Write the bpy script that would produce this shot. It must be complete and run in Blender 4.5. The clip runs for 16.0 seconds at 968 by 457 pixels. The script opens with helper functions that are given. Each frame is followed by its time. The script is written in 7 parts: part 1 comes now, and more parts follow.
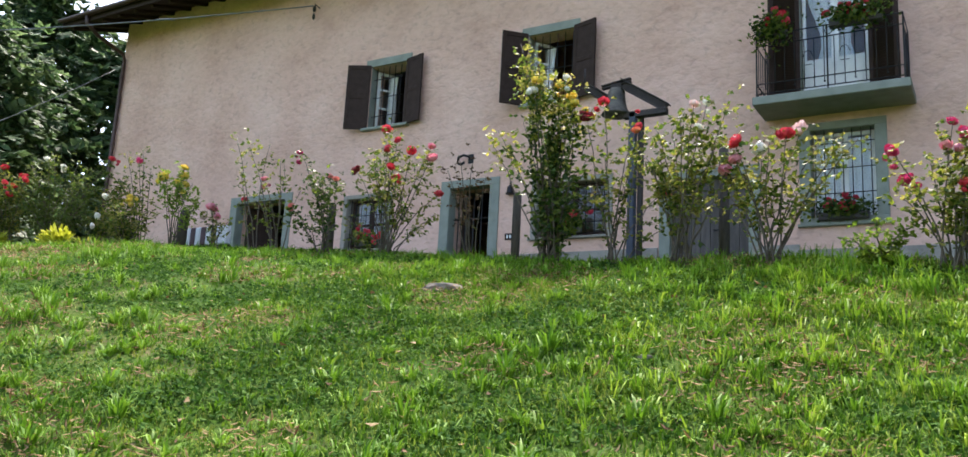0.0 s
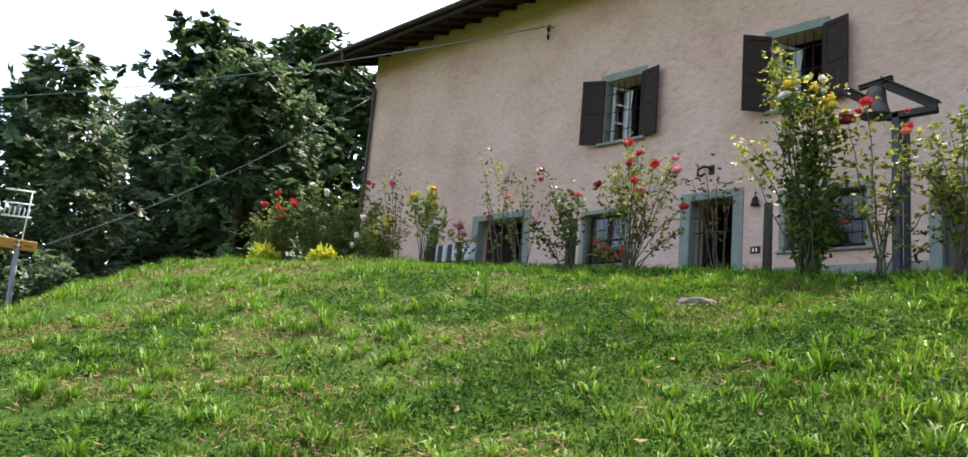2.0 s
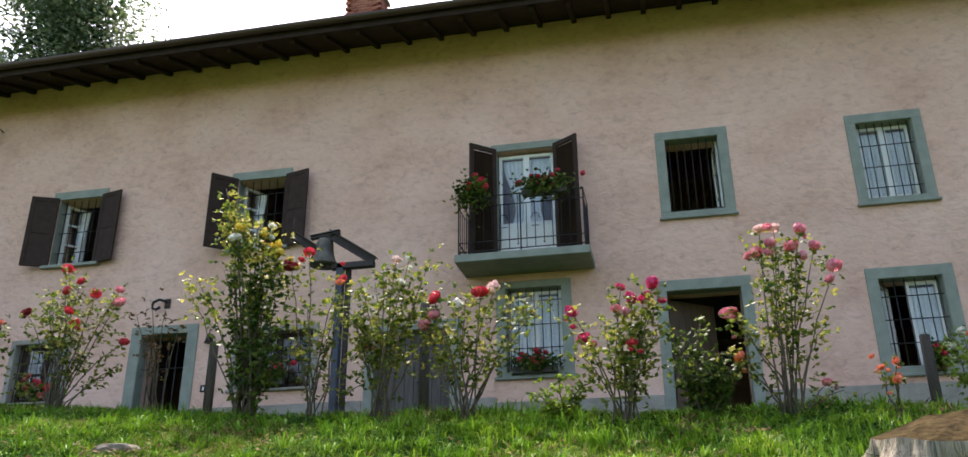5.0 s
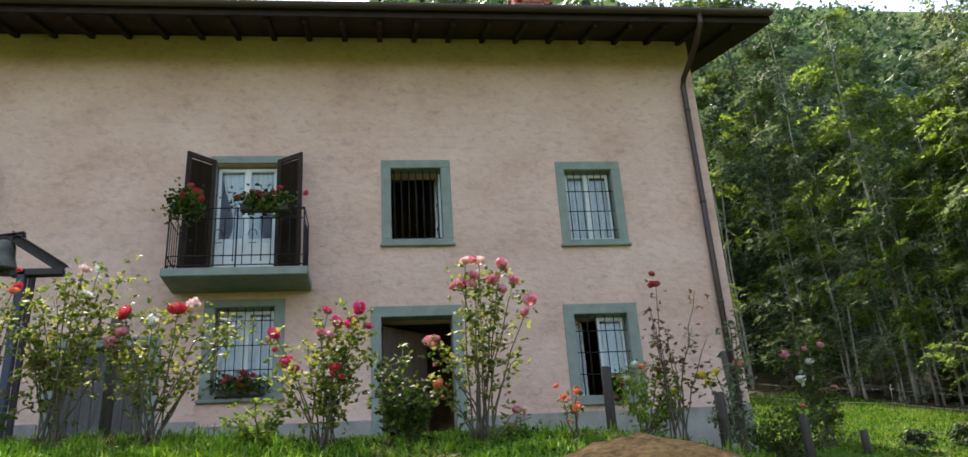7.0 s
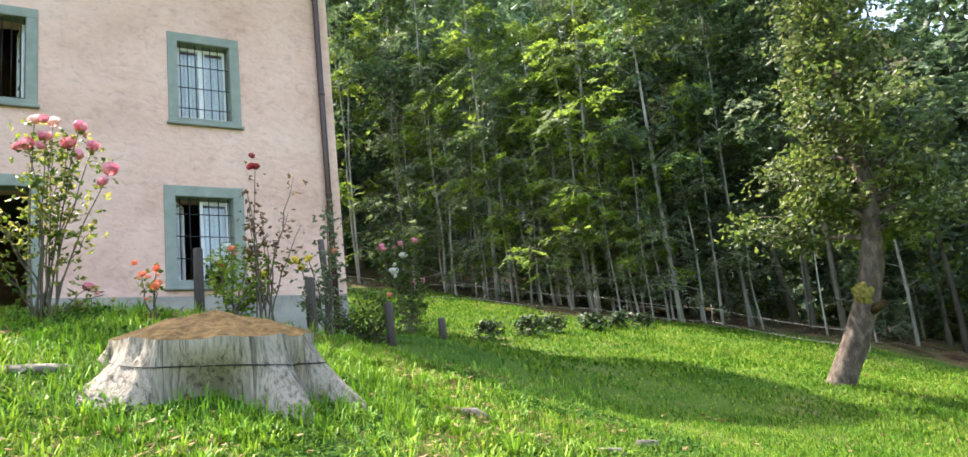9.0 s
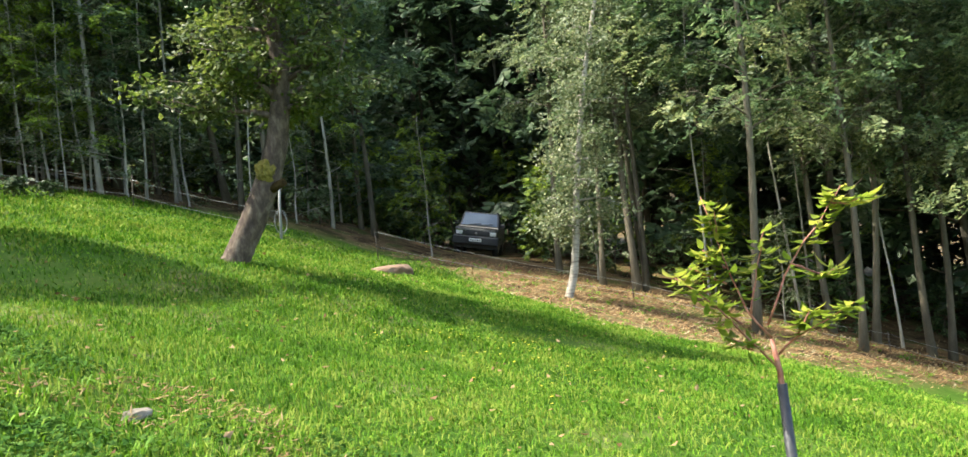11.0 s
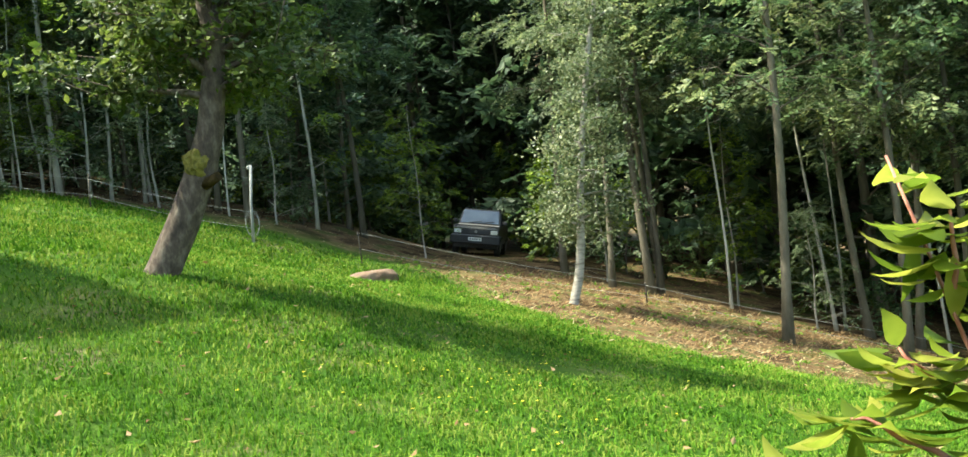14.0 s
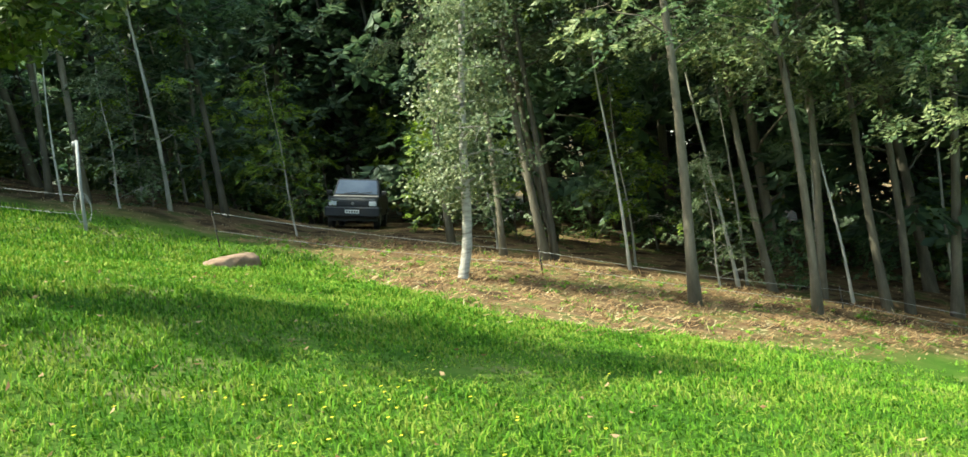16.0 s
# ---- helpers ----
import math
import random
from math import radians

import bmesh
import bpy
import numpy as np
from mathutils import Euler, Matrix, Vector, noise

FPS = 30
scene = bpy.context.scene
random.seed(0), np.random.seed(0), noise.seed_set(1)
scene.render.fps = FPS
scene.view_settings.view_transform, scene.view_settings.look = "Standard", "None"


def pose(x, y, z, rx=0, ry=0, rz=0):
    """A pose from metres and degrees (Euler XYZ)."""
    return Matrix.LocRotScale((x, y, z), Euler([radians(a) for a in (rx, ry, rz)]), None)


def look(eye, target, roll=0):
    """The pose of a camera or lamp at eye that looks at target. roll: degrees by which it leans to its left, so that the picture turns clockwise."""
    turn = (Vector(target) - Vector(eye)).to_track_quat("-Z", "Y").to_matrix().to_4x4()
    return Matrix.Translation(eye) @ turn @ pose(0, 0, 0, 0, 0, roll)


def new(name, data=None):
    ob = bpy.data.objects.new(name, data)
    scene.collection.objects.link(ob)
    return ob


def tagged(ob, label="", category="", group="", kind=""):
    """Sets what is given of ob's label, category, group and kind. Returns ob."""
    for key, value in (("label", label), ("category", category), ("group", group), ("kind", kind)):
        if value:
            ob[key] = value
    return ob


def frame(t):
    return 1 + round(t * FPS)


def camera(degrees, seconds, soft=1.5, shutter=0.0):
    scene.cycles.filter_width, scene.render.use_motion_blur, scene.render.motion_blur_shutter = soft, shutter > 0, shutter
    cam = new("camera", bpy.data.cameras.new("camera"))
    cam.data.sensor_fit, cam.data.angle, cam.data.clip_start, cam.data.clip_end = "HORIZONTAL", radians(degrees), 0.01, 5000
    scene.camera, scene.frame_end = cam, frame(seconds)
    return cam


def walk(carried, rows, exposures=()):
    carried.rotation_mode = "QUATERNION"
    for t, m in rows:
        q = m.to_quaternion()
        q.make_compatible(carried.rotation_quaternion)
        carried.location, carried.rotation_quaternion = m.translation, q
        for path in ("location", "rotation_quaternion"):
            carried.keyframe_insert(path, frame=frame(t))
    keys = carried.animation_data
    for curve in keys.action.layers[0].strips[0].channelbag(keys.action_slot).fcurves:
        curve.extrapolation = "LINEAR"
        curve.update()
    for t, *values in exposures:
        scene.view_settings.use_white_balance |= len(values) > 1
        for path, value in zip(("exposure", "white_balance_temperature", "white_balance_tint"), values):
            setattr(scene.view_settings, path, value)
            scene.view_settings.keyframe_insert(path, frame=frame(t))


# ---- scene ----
cam = camera(59.0, 16.0)
PATH = [
    (0, (-3.254, -13.064, -2.316), (-4.279, -11.392, -1.922), 3.1),
    (0.5, (-3.31, -13.086, -2.329), (-4.46, -11.5, -1.924), 4.0),
    (1, (-3.376, -13.12, -2.334), (-4.671, -11.651, -1.93), 4.9),
    (1.5, (-3.421, -13.097, -2.346), (-4.825, -11.73, -1.949), 5.3),
    (2, (-3.39, -13.143, -2.335), (-4.828, -11.809, -1.943), 5.2),
    (2.5, (-3.337, -13.157, -2.329), (-4.636, -11.702, -1.886), 4.1),
    (3, (-3.313, -13.092, -2.296), (-4.355, -11.469, -1.766), 2.6),
    (3.5, (-3.285, -13.045, -2.269), (-4.158, -11.349, -1.669), 1.6),
    (4, (-3.243, -13.013, -2.27), (-3.928, -11.255, -1.606), 0.7),
    (6.3, (-3.097, -12.998, -2.263), (-3.161, -11.154, -1.492), -1.4),
    (6.5, (-3.076, -12.965, -2.255), (-3.074, -11.12, -1.483), -1.7),
    (7, (-3.028, -12.952, -2.259), (-2.789, -11.122, -1.489), -3.7),
    (7.5, (-3.011, -12.926, -2.271), (-2.631, -11.108, -1.529), -4.2),
    (8, (-2.96, -12.946, -2.314), (-2.311, -11.158, -1.697), -5.2),
    (8.5, (-2.89, -12.949, -2.346), (-2.016, -11.226, -1.828), -6.1),
    (9, (-2.776, -12.953, -2.378), (-1.729, -11.314, -1.91), -6.6),
    (9.5, (-2.461, -12.982, -2.408), (-1.202, -11.478, -2.014), -6.8),
    (10, (-2.259, -13.037, -2.416), (-0.747, -11.754, -2.151), -6.6),
    (10.2, (-2.174, -13.015, -2.429), (-0.53, -11.9, -2.201), -6.8),
    (12.3, (-0.953, -12.917, -2.488), (0.937, -12.262, -2.523), -5.8),
    (12.5, (-0.852, -12.897, -2.472), (1.039, -12.245, -2.513), -5.9),
    (13, (-0.486, -12.787, -2.466), (1.395, -12.107, -2.5), -5.9),
    (13.5, (-0.143, -12.656, -2.43), (1.686, -11.848, -2.421), -6.8),
    (14, (0.28, -12.484, -2.412), (2.107, -11.671, -2.366), -7.2),
    (14.5, (0.708, -12.315, -2.396), (2.544, -11.523, -2.351), -7.9),
    (15, (1.099, -12.143, -2.383), (2.867, -11.208, -2.341), -8.1),
    (15.5, (1.55, -12.027, -2.37), (3.392, -11.251, -2.416), -10.2),
    (16, (1.982, -11.927, -2.4), (3.896, -11.351, -2.47), -10.5),
]
walk(cam, [(t, look(eye, target, roll)) for t, eye, target, roll in PATH],
     [(0.0, 1.95, 6600, 14), (4.0, 1.72, 6850, 13), (7.0, 1.85, 6850, 13), (8.0, 2.2, 6800, 13), (9.0, 2.68, 6800, 12), (10.2, 2.42, 6750, 8), (12.3, 2.24, 6750, 2), (16.0, 2.26, 6700, -8)])

# ---- light ----
SUN = Vector((-0.23, 0.492, 0.84)).normalized()
world = bpy.data.worlds.new("sky")
scene.world = world
world.use_nodes = True
wn = world.node_tree.nodes
sky = wn.new("ShaderNodeTexSky")
sky.sky_type = "NISHITA"
sky.sun_disc = False
sky.sun_elevation = math.asin(SUN.z)
sky.sun_rotation = math.atan2(SUN.x, SUN.y) % (2 * math.pi)
sky.dust_density = 2.6
sky.air_density = 1.0
sky.ozone_density = 0.6
wn["Background"].inputs[1].default_value = 0.15
world.node_tree.links.new(sky.outputs[0], wn["Background"].inputs[0])
sun = new("sun", bpy.data.lights.new("sun", "SUN"))
sun.data.energy = 2.9
sun.data.angle = radians(0.6)
sun.data.color = (1.0, 0.95, 0.86)
sun.matrix_world = look(SUN * 60, (0, 0, 0))


# ---- materials ----
def material(name, colors, scale=6.0, rough=0.8, bump=0.0, bump_scale=60.0, metal=0.0, detail=6.0, random_value=0.0,
             translucent=0.0, stretch=(1, 1, 1), spec=0.5, island=0.0):
    """Two to four colours mixed by noise at two scales, with fine relief."""
    m = bpy.data.materials.new(name)
    m.use_nodes = True
    n, l = m.node_tree.nodes, m.node_tree.links
    b = n["Principled BSDF"]
    b.inputs["Roughness"].default_value = rough
    b.inputs["Metallic"].default_value = metal
    b.inputs["Specular IOR Level"].default_value = spec
    co = n.new("ShaderNodeTexCoord")
    mp = n.new("ShaderNodeMapping")
    mp.inputs["Scale"].default_value = stretch
    l.new(co.outputs["Object"], mp.inputs[0])
    big, fine = n.new("ShaderNodeTexNoise"), n.new("ShaderNodeTexNoise")
    for node, sc, de in ((big, scale, detail), (fine, bump_scale, 4.0)):
        node.inputs["Scale"].default_value = sc
        node.inputs["Detail"].default_value = de
        l.new(mp.outputs[0], node.inputs["Vector"])
    mix = n.new("ShaderNodeMath")
    mix.operation = "MULTIPLY_ADD"
    l.new(fine.outputs[0], mix.inputs[0])
    mix.inputs[1].default_value = 0.35
    l.new(big.outputs[0], mix.inputs[2])
    fac = mix.outputs[0]
    if random_value or island:
        src = n.new("ShaderNodeObjectInfo").outputs["Random"] if random_value else n.new("ShaderNodeNewGeometry").outputs["Random Per Island"]
        add = n.new("ShaderNodeMath")
        add.operation = "MULTIPLY_ADD"
        l.new(src, add.inputs[0])
        add.inputs[1].default_value = random_value or island
        sub = n.new("ShaderNodeMath")
        sub.operation = "SUBTRACT"
        l.new(fac, sub.inputs[0])
        sub.inputs[1].default_value = (random_value or island) / 2
        l.new(sub.outputs[0], add.inputs[2])
        fac = add.outputs[0]
    ramp = n.new("ShaderNodeValToRGB")
    e = ramp.color_ramp.elements
    lo, hi = 0.42, 0.92
    for k, c in enumerate(colors):
        p = lo + (hi - lo) * k / max(1, len(colors) - 1)
        if k < 2:
            e[k].position, e[k].color = p, (*c, 1)
        else:
            e.new(p).color = (*c, 1)
    l.new(fac, ramp.inputs[0])
    l.new(ramp.outputs[0], b.inputs["Base Color"])
    if bump:
        bp = n.new("ShaderNodeBump")
        bp.inputs["Strength"].default_value = min(1.0, bump)
        bp.inputs["Distance"].default_value = 0.02
        l.new(mix.outputs[0], bp.inputs["Height"])
        l.new(bp.outputs[0], b.inputs["Normal"])
    if translucent:
        tr = n.new("ShaderNodeBsdfTranslucent")
        ms = n.new("ShaderNodeMixShader")
        ms.inputs[0].default_value = translucent
        l.new(ramp.outputs[0], tr.inputs[0])
        l.new(b.outputs[0], ms.inputs[1])
        l.new(tr.outputs[0], ms.inputs[2])
        l.new(ms.outputs[0], n["Material Output"].inputs[0])
    return m


PLASTER = material("pink_plaster", [(0.57, 0.345, 0.255), (0.70, 0.45, 0.345), (0.77, 0.52, 0.41)], 0.8, 0.92, 1.0, 7.0, stretch=(0.9, 0.9, 1.2), spec=0.1)
PLASTER.node_tree.nodes["Bump"].inputs["Distance"].default_value = 0.075
# trowel ridges: the stucco furrows' shade is multiplied into the base colour
n, l = PLASTER.node_tree.nodes, PLASTER.node_tree.links
co, mp, rn, rr, mx = n.new("ShaderNodeTexCoord"), n.new("ShaderNodeMapping"), n.new("ShaderNodeTexNoise"), n.new("ShaderNodeValToRGB"), n.new("ShaderNodeMix")
mp.inputs["Scale"].default_value = (6.0, 6.0, 9.0)
rn.inputs["Scale"].default_value, rn.inputs["Detail"].default_value, rn.inputs["Distortion"].default_value = 1.0, 5.0, 0.9
l.new(co.outputs["Object"], mp.inputs[0])
l.new(mp.outputs[0], rn.inputs["Vector"])
for k, (pp, v) in enumerate(((0.30, 0.82), (0.44, 0.955), (0.62, 1.0))):
    el = rr.color_ramp.elements[k] if k < 2 else rr.color_ramp.elements.new(pp)
    el.position, el.color = pp, (v, v * 0.99, v * 0.985, 1)
mx.data_type, mx.blend_type = "RGBA", "MULTIPLY"
mx.inputs[0].default_value = 1.0
l.new(rn.outputs[0], rr.inputs[0])
l.new(n["Principled BSDF"].inputs["Base Color"].links[0].from_socket, mx.inputs[6])
l.new(rr.outputs[0], mx.inputs[7])
l.new(mx.outputs[2], n["Principled BSDF"].inputs["Base Color"])
ridge = n.new("ShaderNodeMath")
ridge.operation = "MULTIPLY_ADD"
ridge.inputs[1].default_value = 0.26
l.new(rn.outputs[0], ridge.inputs[0])
l.new(n["Bump"].inputs["Height"].links[0].from_socket, ridge.inputs[2])
l.new(ridge.outputs[0], n["Bump"].inputs["Height"])
TEAL = material("teal_paint", [(0.18, 0.195, 0.155), (0.225, 0.24, 0.19), (0.26, 0.28, 0.225)], 5, 0.7, 0.2, 70)
PLINTH = material("grey_plinth", [(0.20, 0.18, 0.145), (0.29, 0.26, 0.21), (0.35, 0.32, 0.26)], 3, 0.9, 0.6, 25)
SHUTTER = material("dark_shutter_paint", [(0.036, 0.023, 0.018), (0.058, 0.037, 0.029)], 8, 0.8, 0.2, 60, spec=0.12)
ROOFWOOD = material("dark_roof_wood", [(0.022, 0.014, 0.010), (0.042, 0.027, 0.020)], 5, 0.8, 0.3, 50, spec=0.15)
GUTTER = material("brown_gutter_metal", [(0.05, 0.027, 0.02), (0.075, 0.042, 0.032)], 4, 0.4, 0.1, 60, 0.3)
BARK = material("bark", [(0.026, 0.017, 0.012), (0.075, 0.052, 0.037), (0.17, 0.135, 0.10)], 12, 0.95, 1.0, 45, stretch=(1, 1, 0.5))
SOIL = material("lawn_soil", [(0.022, 0.054, 0.007), (0.038, 0.084, 0.010), (0.06, 0.098, 0.016), (0.15, 0.125, 0.065)], 0.9, 0.97, 0.8, 14, spec=0.05)
n, l = SOIL.node_tree.nodes, SOIL.node_tree.links
at_node, lit, thr, mixc = n.new("ShaderNodeAttribute"), n.new("ShaderNodeValToRGB"), n.new("ShaderNodeMath"), n.new("ShaderNodeMix")
at_node.attribute_name = "litter"
nz = n.new("ShaderNodeTexNoise")
nz.inputs["Scale"].default_value, nz.inputs["Detail"].default_value = 1.5, 12.0
co = n.new("ShaderNodeTexCoord")
l.new(co.outputs["Object"], nz.inputs["Vector"])
for k, (pp, c) in enumerate(((0.36, (0.04, 0.027, 0.015)), (0.46, (0.095, 0.062, 0.032)), (0.54, (0.15, 0.102, 0.052)), (0.60, (0.075, 0.08, 0.026)))):
    el = lit.color_ramp.elements[k] if k < 2 else lit.color_ramp.elements.new(pp)
    el.position, el.color = pp, (*c, 1)
l.new(nz.outputs[0], lit.inputs[0])
mixc.data_type = "RGBA"
old = n["Principled BSDF"].inputs["Base Color"].links[0].from_socket
l.new(old, mixc.inputs[6])
l.new(lit.outputs[0], mixc.inputs[7])
l.new(at_node.outputs["Fac"], mixc.inputs[0])
l.new(mixc.outputs[2], n["Principled BSDF"].inputs["Base Color"])
IRON = material("black_iron", [(0.012, 0.012, 0.012), (0.03, 0.028, 0.026)], 8, 0.5, 0.2, 70, 0.6)


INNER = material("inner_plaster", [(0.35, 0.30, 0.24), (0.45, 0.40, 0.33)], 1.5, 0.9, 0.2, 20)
MORTAR = material("mortar", [(0.25, 0.22, 0.2), (0.36, 0.32, 0.28)], 8, 0.95, 0.4, 60)
BRICK = material("red_brick", [(0.24, 0.075, 0.045), (0.34, 0.11, 0.065), (0.42, 0.17, 0.10)], 6, 0.9, 0.5, 60, random_value=0.4)
WHITE = material("white_paint", [(0.68, 0.67, 0.62), (0.78, 0.77, 0.73)], 4, 0.5, 0.08, 50)
LACE = material("white_lace", [(0.74, 0.74, 0.76), (0.88, 0.88, 0.88)], 22, 0.9, translucent=0.15)
DOORWOOD = material("brown_door_wood", [(0.05, 0.032, 0.02), (0.10, 0.065, 0.04), (0.14, 0.09, 0.055)], 3, 0.6, 0.3, 30, stretch=(6, 6, 0.6))
DOORGREY = material("grey_brown_door_wood", [(0.05, 0.041, 0.034), (0.085, 0.07, 0.058), (0.12, 0.10, 0.084)], 3, 0.75, 0.4, 30, stretch=(6, 6, 0.6), random_value=0.2)
POSTWOOD = material("weathered_post_wood", [(0.028, 0.021, 0.015), (0.06, 0.046, 0.033), (0.10, 0.08, 0.06)], 5, 0.9, 0.7, 40, stretch=(3, 3, 0.35))
STUMPBARK = material("bleached_stump_wood", [(0.07, 0.058, 0.043), (0.21, 0.18, 0.14), (0.34, 0.30, 0.245), (0.24, 0.205, 0.16)], 15.0, 0.92, 1.0, 60, stretch=(2.4, 2.4, 0.16))
n, l = STUMPBARK.node_tree.nodes, STUMPBARK.node_tree.links
co, mp, rn, rr, mx = n.new("ShaderNodeTexCoord"), n.new("ShaderNodeMapping"), n.new("ShaderNodeTexNoise"), n.new("ShaderNodeValToRGB"), n.new("ShaderNodeMix")
mp.inputs["Scale"].default_value = (30.0, 30.0, 1.5)
rn.inputs["Scale"].default_value, rn.inputs["Detail"].default_value, rn.inputs["Distortion"].default_value = 1.0, 5.0, 0.5
l.new(co.outputs["Object"], mp.inputs[0])
l.new(mp.outputs[0], rn.inputs["Vector"])
for k, (pp, v) in enumerate(((0.34, 0.35), (0.42, 0.88), (0.6, 1.0))):
    el = rr.color_ramp.elements[k] if k < 2 else rr.color_ramp.elements.new(pp)
    el.position, el.color = pp, (v, v * 0.96, v * 0.9, 1)
mx.data_type, mx.blend_type = "RGBA", "MULTIPLY"
mx.inputs[0].default_value = 1.0
l.new(rn.outputs[0], rr.inputs[0])
l.new(n["Principled BSDF"].inputs["Base Color"].links[0].from_socket, mx.inputs[6])
l.new(rr.outputs[0], mx.inputs[7])
l.new(mx.outputs[2], n["Principled BSDF"].inputs["Base Color"])
STUMPCUT = material("sawn_stump_face", [(0.014, 0.009, 0.004), (0.05, 0.033, 0.013), (0.085, 0.06, 0.026)], 16, 0.97, 1.0, 55, spec=0.05)
STONE = material("pale_stone", [(0.08, 0.065, 0.048), (0.15, 0.125, 0.095), (0.24, 0.205, 0.16)], 7, 0.95, 1.0, 22)
BIRCHBARK = material("birch_bark", [(0.06, 0.05, 0.04), (0.22, 0.195, 0.16), (0.35, 0.32, 0.27), (0.21, 0.18, 0.145)], 7, 0.75, 0.4, 25, stretch=(0.5, 0.5, 2.6))
GREYBARK = material("pale_grey_bark", [(0.044, 0.037, 0.024), (0.086, 0.072, 0.047), (0.132, 0.112, 0.076)], 4, 0.9, 0.5, 25, stretch=(1.5, 1.5, 0.4), random_value=0.35)
PALEBARK = material("pale_young_bark", [(0.15, 0.138, 0.11), (0.26, 0.24, 0.195), (0.37, 0.345, 0.29)], 4, 0.9, 0.5, 25, stretch=(1.5, 1.5, 0.4), random_value=0.35)
PINKSTONE = material("pinkish_slab", [(0.10, 0.06, 0.036), (0.16, 0.098, 0.06), (0.21, 0.14, 0.092)], 6, 0.9, 0.9, 30)
MOSS = material("moss", [(0.07, 0.06, 0.01), (0.16, 0.13, 0.02), (0.22, 0.17, 0.035)], 14, 0.95, 1.0, 60)
STEM = material("rose_stem", [(0.05, 0.04, 0.025), (0.09, 0.068, 0.04), (0.13, 0.09, 0.055)], 8, 0.7)
TWIG = material("red_brown_twig", [(0.17, 0.05, 0.03), (0.30, 0.11, 0.07), (0.36, 0.18, 0.12)], 30, 0.6, 0.3, 90)
def leaves(name, cols, tr=0.4, isl=0.6, rough=0.6, spec=0.18):
    return material(name, cols, 1.2, rough, translucent=tr, island=isl, spec=spec)
WOODLEAF = leaves("woodland_leaves", [(0.048, 0.09, 0.034), (0.088, 0.148, 0.054), (0.15, 0.215, 0.085)], 0.55, 0.8, 0.5, 0.4)
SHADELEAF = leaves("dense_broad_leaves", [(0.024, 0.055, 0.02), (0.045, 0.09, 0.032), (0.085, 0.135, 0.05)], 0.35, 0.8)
DARKEVERGREEN = leaves("dark_evergreen_leaves", [(0.012, 0.03, 0.010), (0.022, 0.05, 0.014), (0.05, 0.085, 0.025)], 0.2, 0.7, 0.5, 0.3)
DEEPLEAF = leaves("deep_wood_leaves", [(0.036, 0.068, 0.032), (0.062, 0.108, 0.048), (0.10, 0.148, 0.068)], 0.45, 0.8, 0.5, 0.4)
PALESPRAY = leaves("pale_green_sprays", [(0.10, 0.145, 0.055), (0.17, 0.215, 0.085), (0.27, 0.30, 0.13)], 0.5, 0.8, 0.5, 0.35)
LIMELEAF = leaves("bright_young_leaves", [(0.11, 0.18, 0.02), (0.18, 0.262, 0.03), (0.26, 0.34, 0.055)], 0.58)
GREYLEAF = leaves("grey_green_leaves", [(0.08, 0.112, 0.05), (0.13, 0.17, 0.08), (0.20, 0.235, 0.13)], 0.5, 0.6, 0.5, 0.4)
BIRCHLEAF = leaves("birch_leaves", [(0.08, 0.11, 0.045), (0.15, 0.18, 0.08), (0.28, 0.30, 0.16)], 0.4, 0.9, 0.45, 0.4)
OLIVELEAF = leaves("olive_leaves", [(0.06, 0.10, 0.016), (0.105, 0.15, 0.025), (0.16, 0.19, 0.045)], 0.5)
ROSELEAF = leaves("rose_leaves", [(0.06, 0.10, 0.014), (0.14, 0.19, 0.022), (0.22, 0.24, 0.035), (0.26, 0.24, 0.06)], 0.55, 0.9, 0.5, 0.25)
ROSEDARK = leaves("dark_rose_leaves", [(0.03, 0.06, 0.012), (0.065, 0.11, 0.018), (0.15, 0.19, 0.03)], 0.5, 0.8, 0.5, 0.3)
RUSTLEAF = leaves("rust_leaves", [(0.09, 0.05, 0.025), (0.16, 0.08, 0.035), (0.14, 0.12, 0.04)], 0.35)
YELLOWLEAF = leaves("yellowing_rose_leaves", [(0.08, 0.12, 0.02), (0.18, 0.23, 0.03), (0.30, 0.31, 0.045), (0.42, 0.37, 0.09)], 0.5, 0.9, 0.5, 0.25)
GOLDLEAF = leaves("golden_leaves", [(0.30, 0.33, 0.02), (0.42, 0.44, 0.03), (0.5, 0.5, 0.06)], 0.4)
SAPLEAF = leaves("cherry_leaves", [(0.13, 0.19, 0.02), (0.23, 0.28, 0.035), (0.39, 0.38, 0.07)], 0.62, 0.7, 0.45)
GRASS = leaves("grass_blades", [(0.036, 0.098, 0.007), (0.066, 0.155, 0.010), (0.112, 0.222, 0.015), (0.20, 0.25, 0.04)], 0.3, 0.6, 0.75, 0.1)
BROADGRASS = leaves("broad_grass", [(0.072, 0.17, 0.010), (0.12, 0.25, 0.016), (0.185, 0.325, 0.028)], 0.28, 0.6, 0.6, 0.2)
LUSHGRASS = leaves("lush_grass", [(0.12, 0.23, 0.014), (0.19, 0.32, 0.022), (0.27, 0.39, 0.04)], 0.3, 0.6, 0.6, 0.2)
CLOVER = leaves("clover_leaves", [(0.025, 0.07, 0.012), (0.045, 0.105, 0.018), (0.08, 0.15, 0.03)], 0.3, 0.7, 0.85, 0.05)
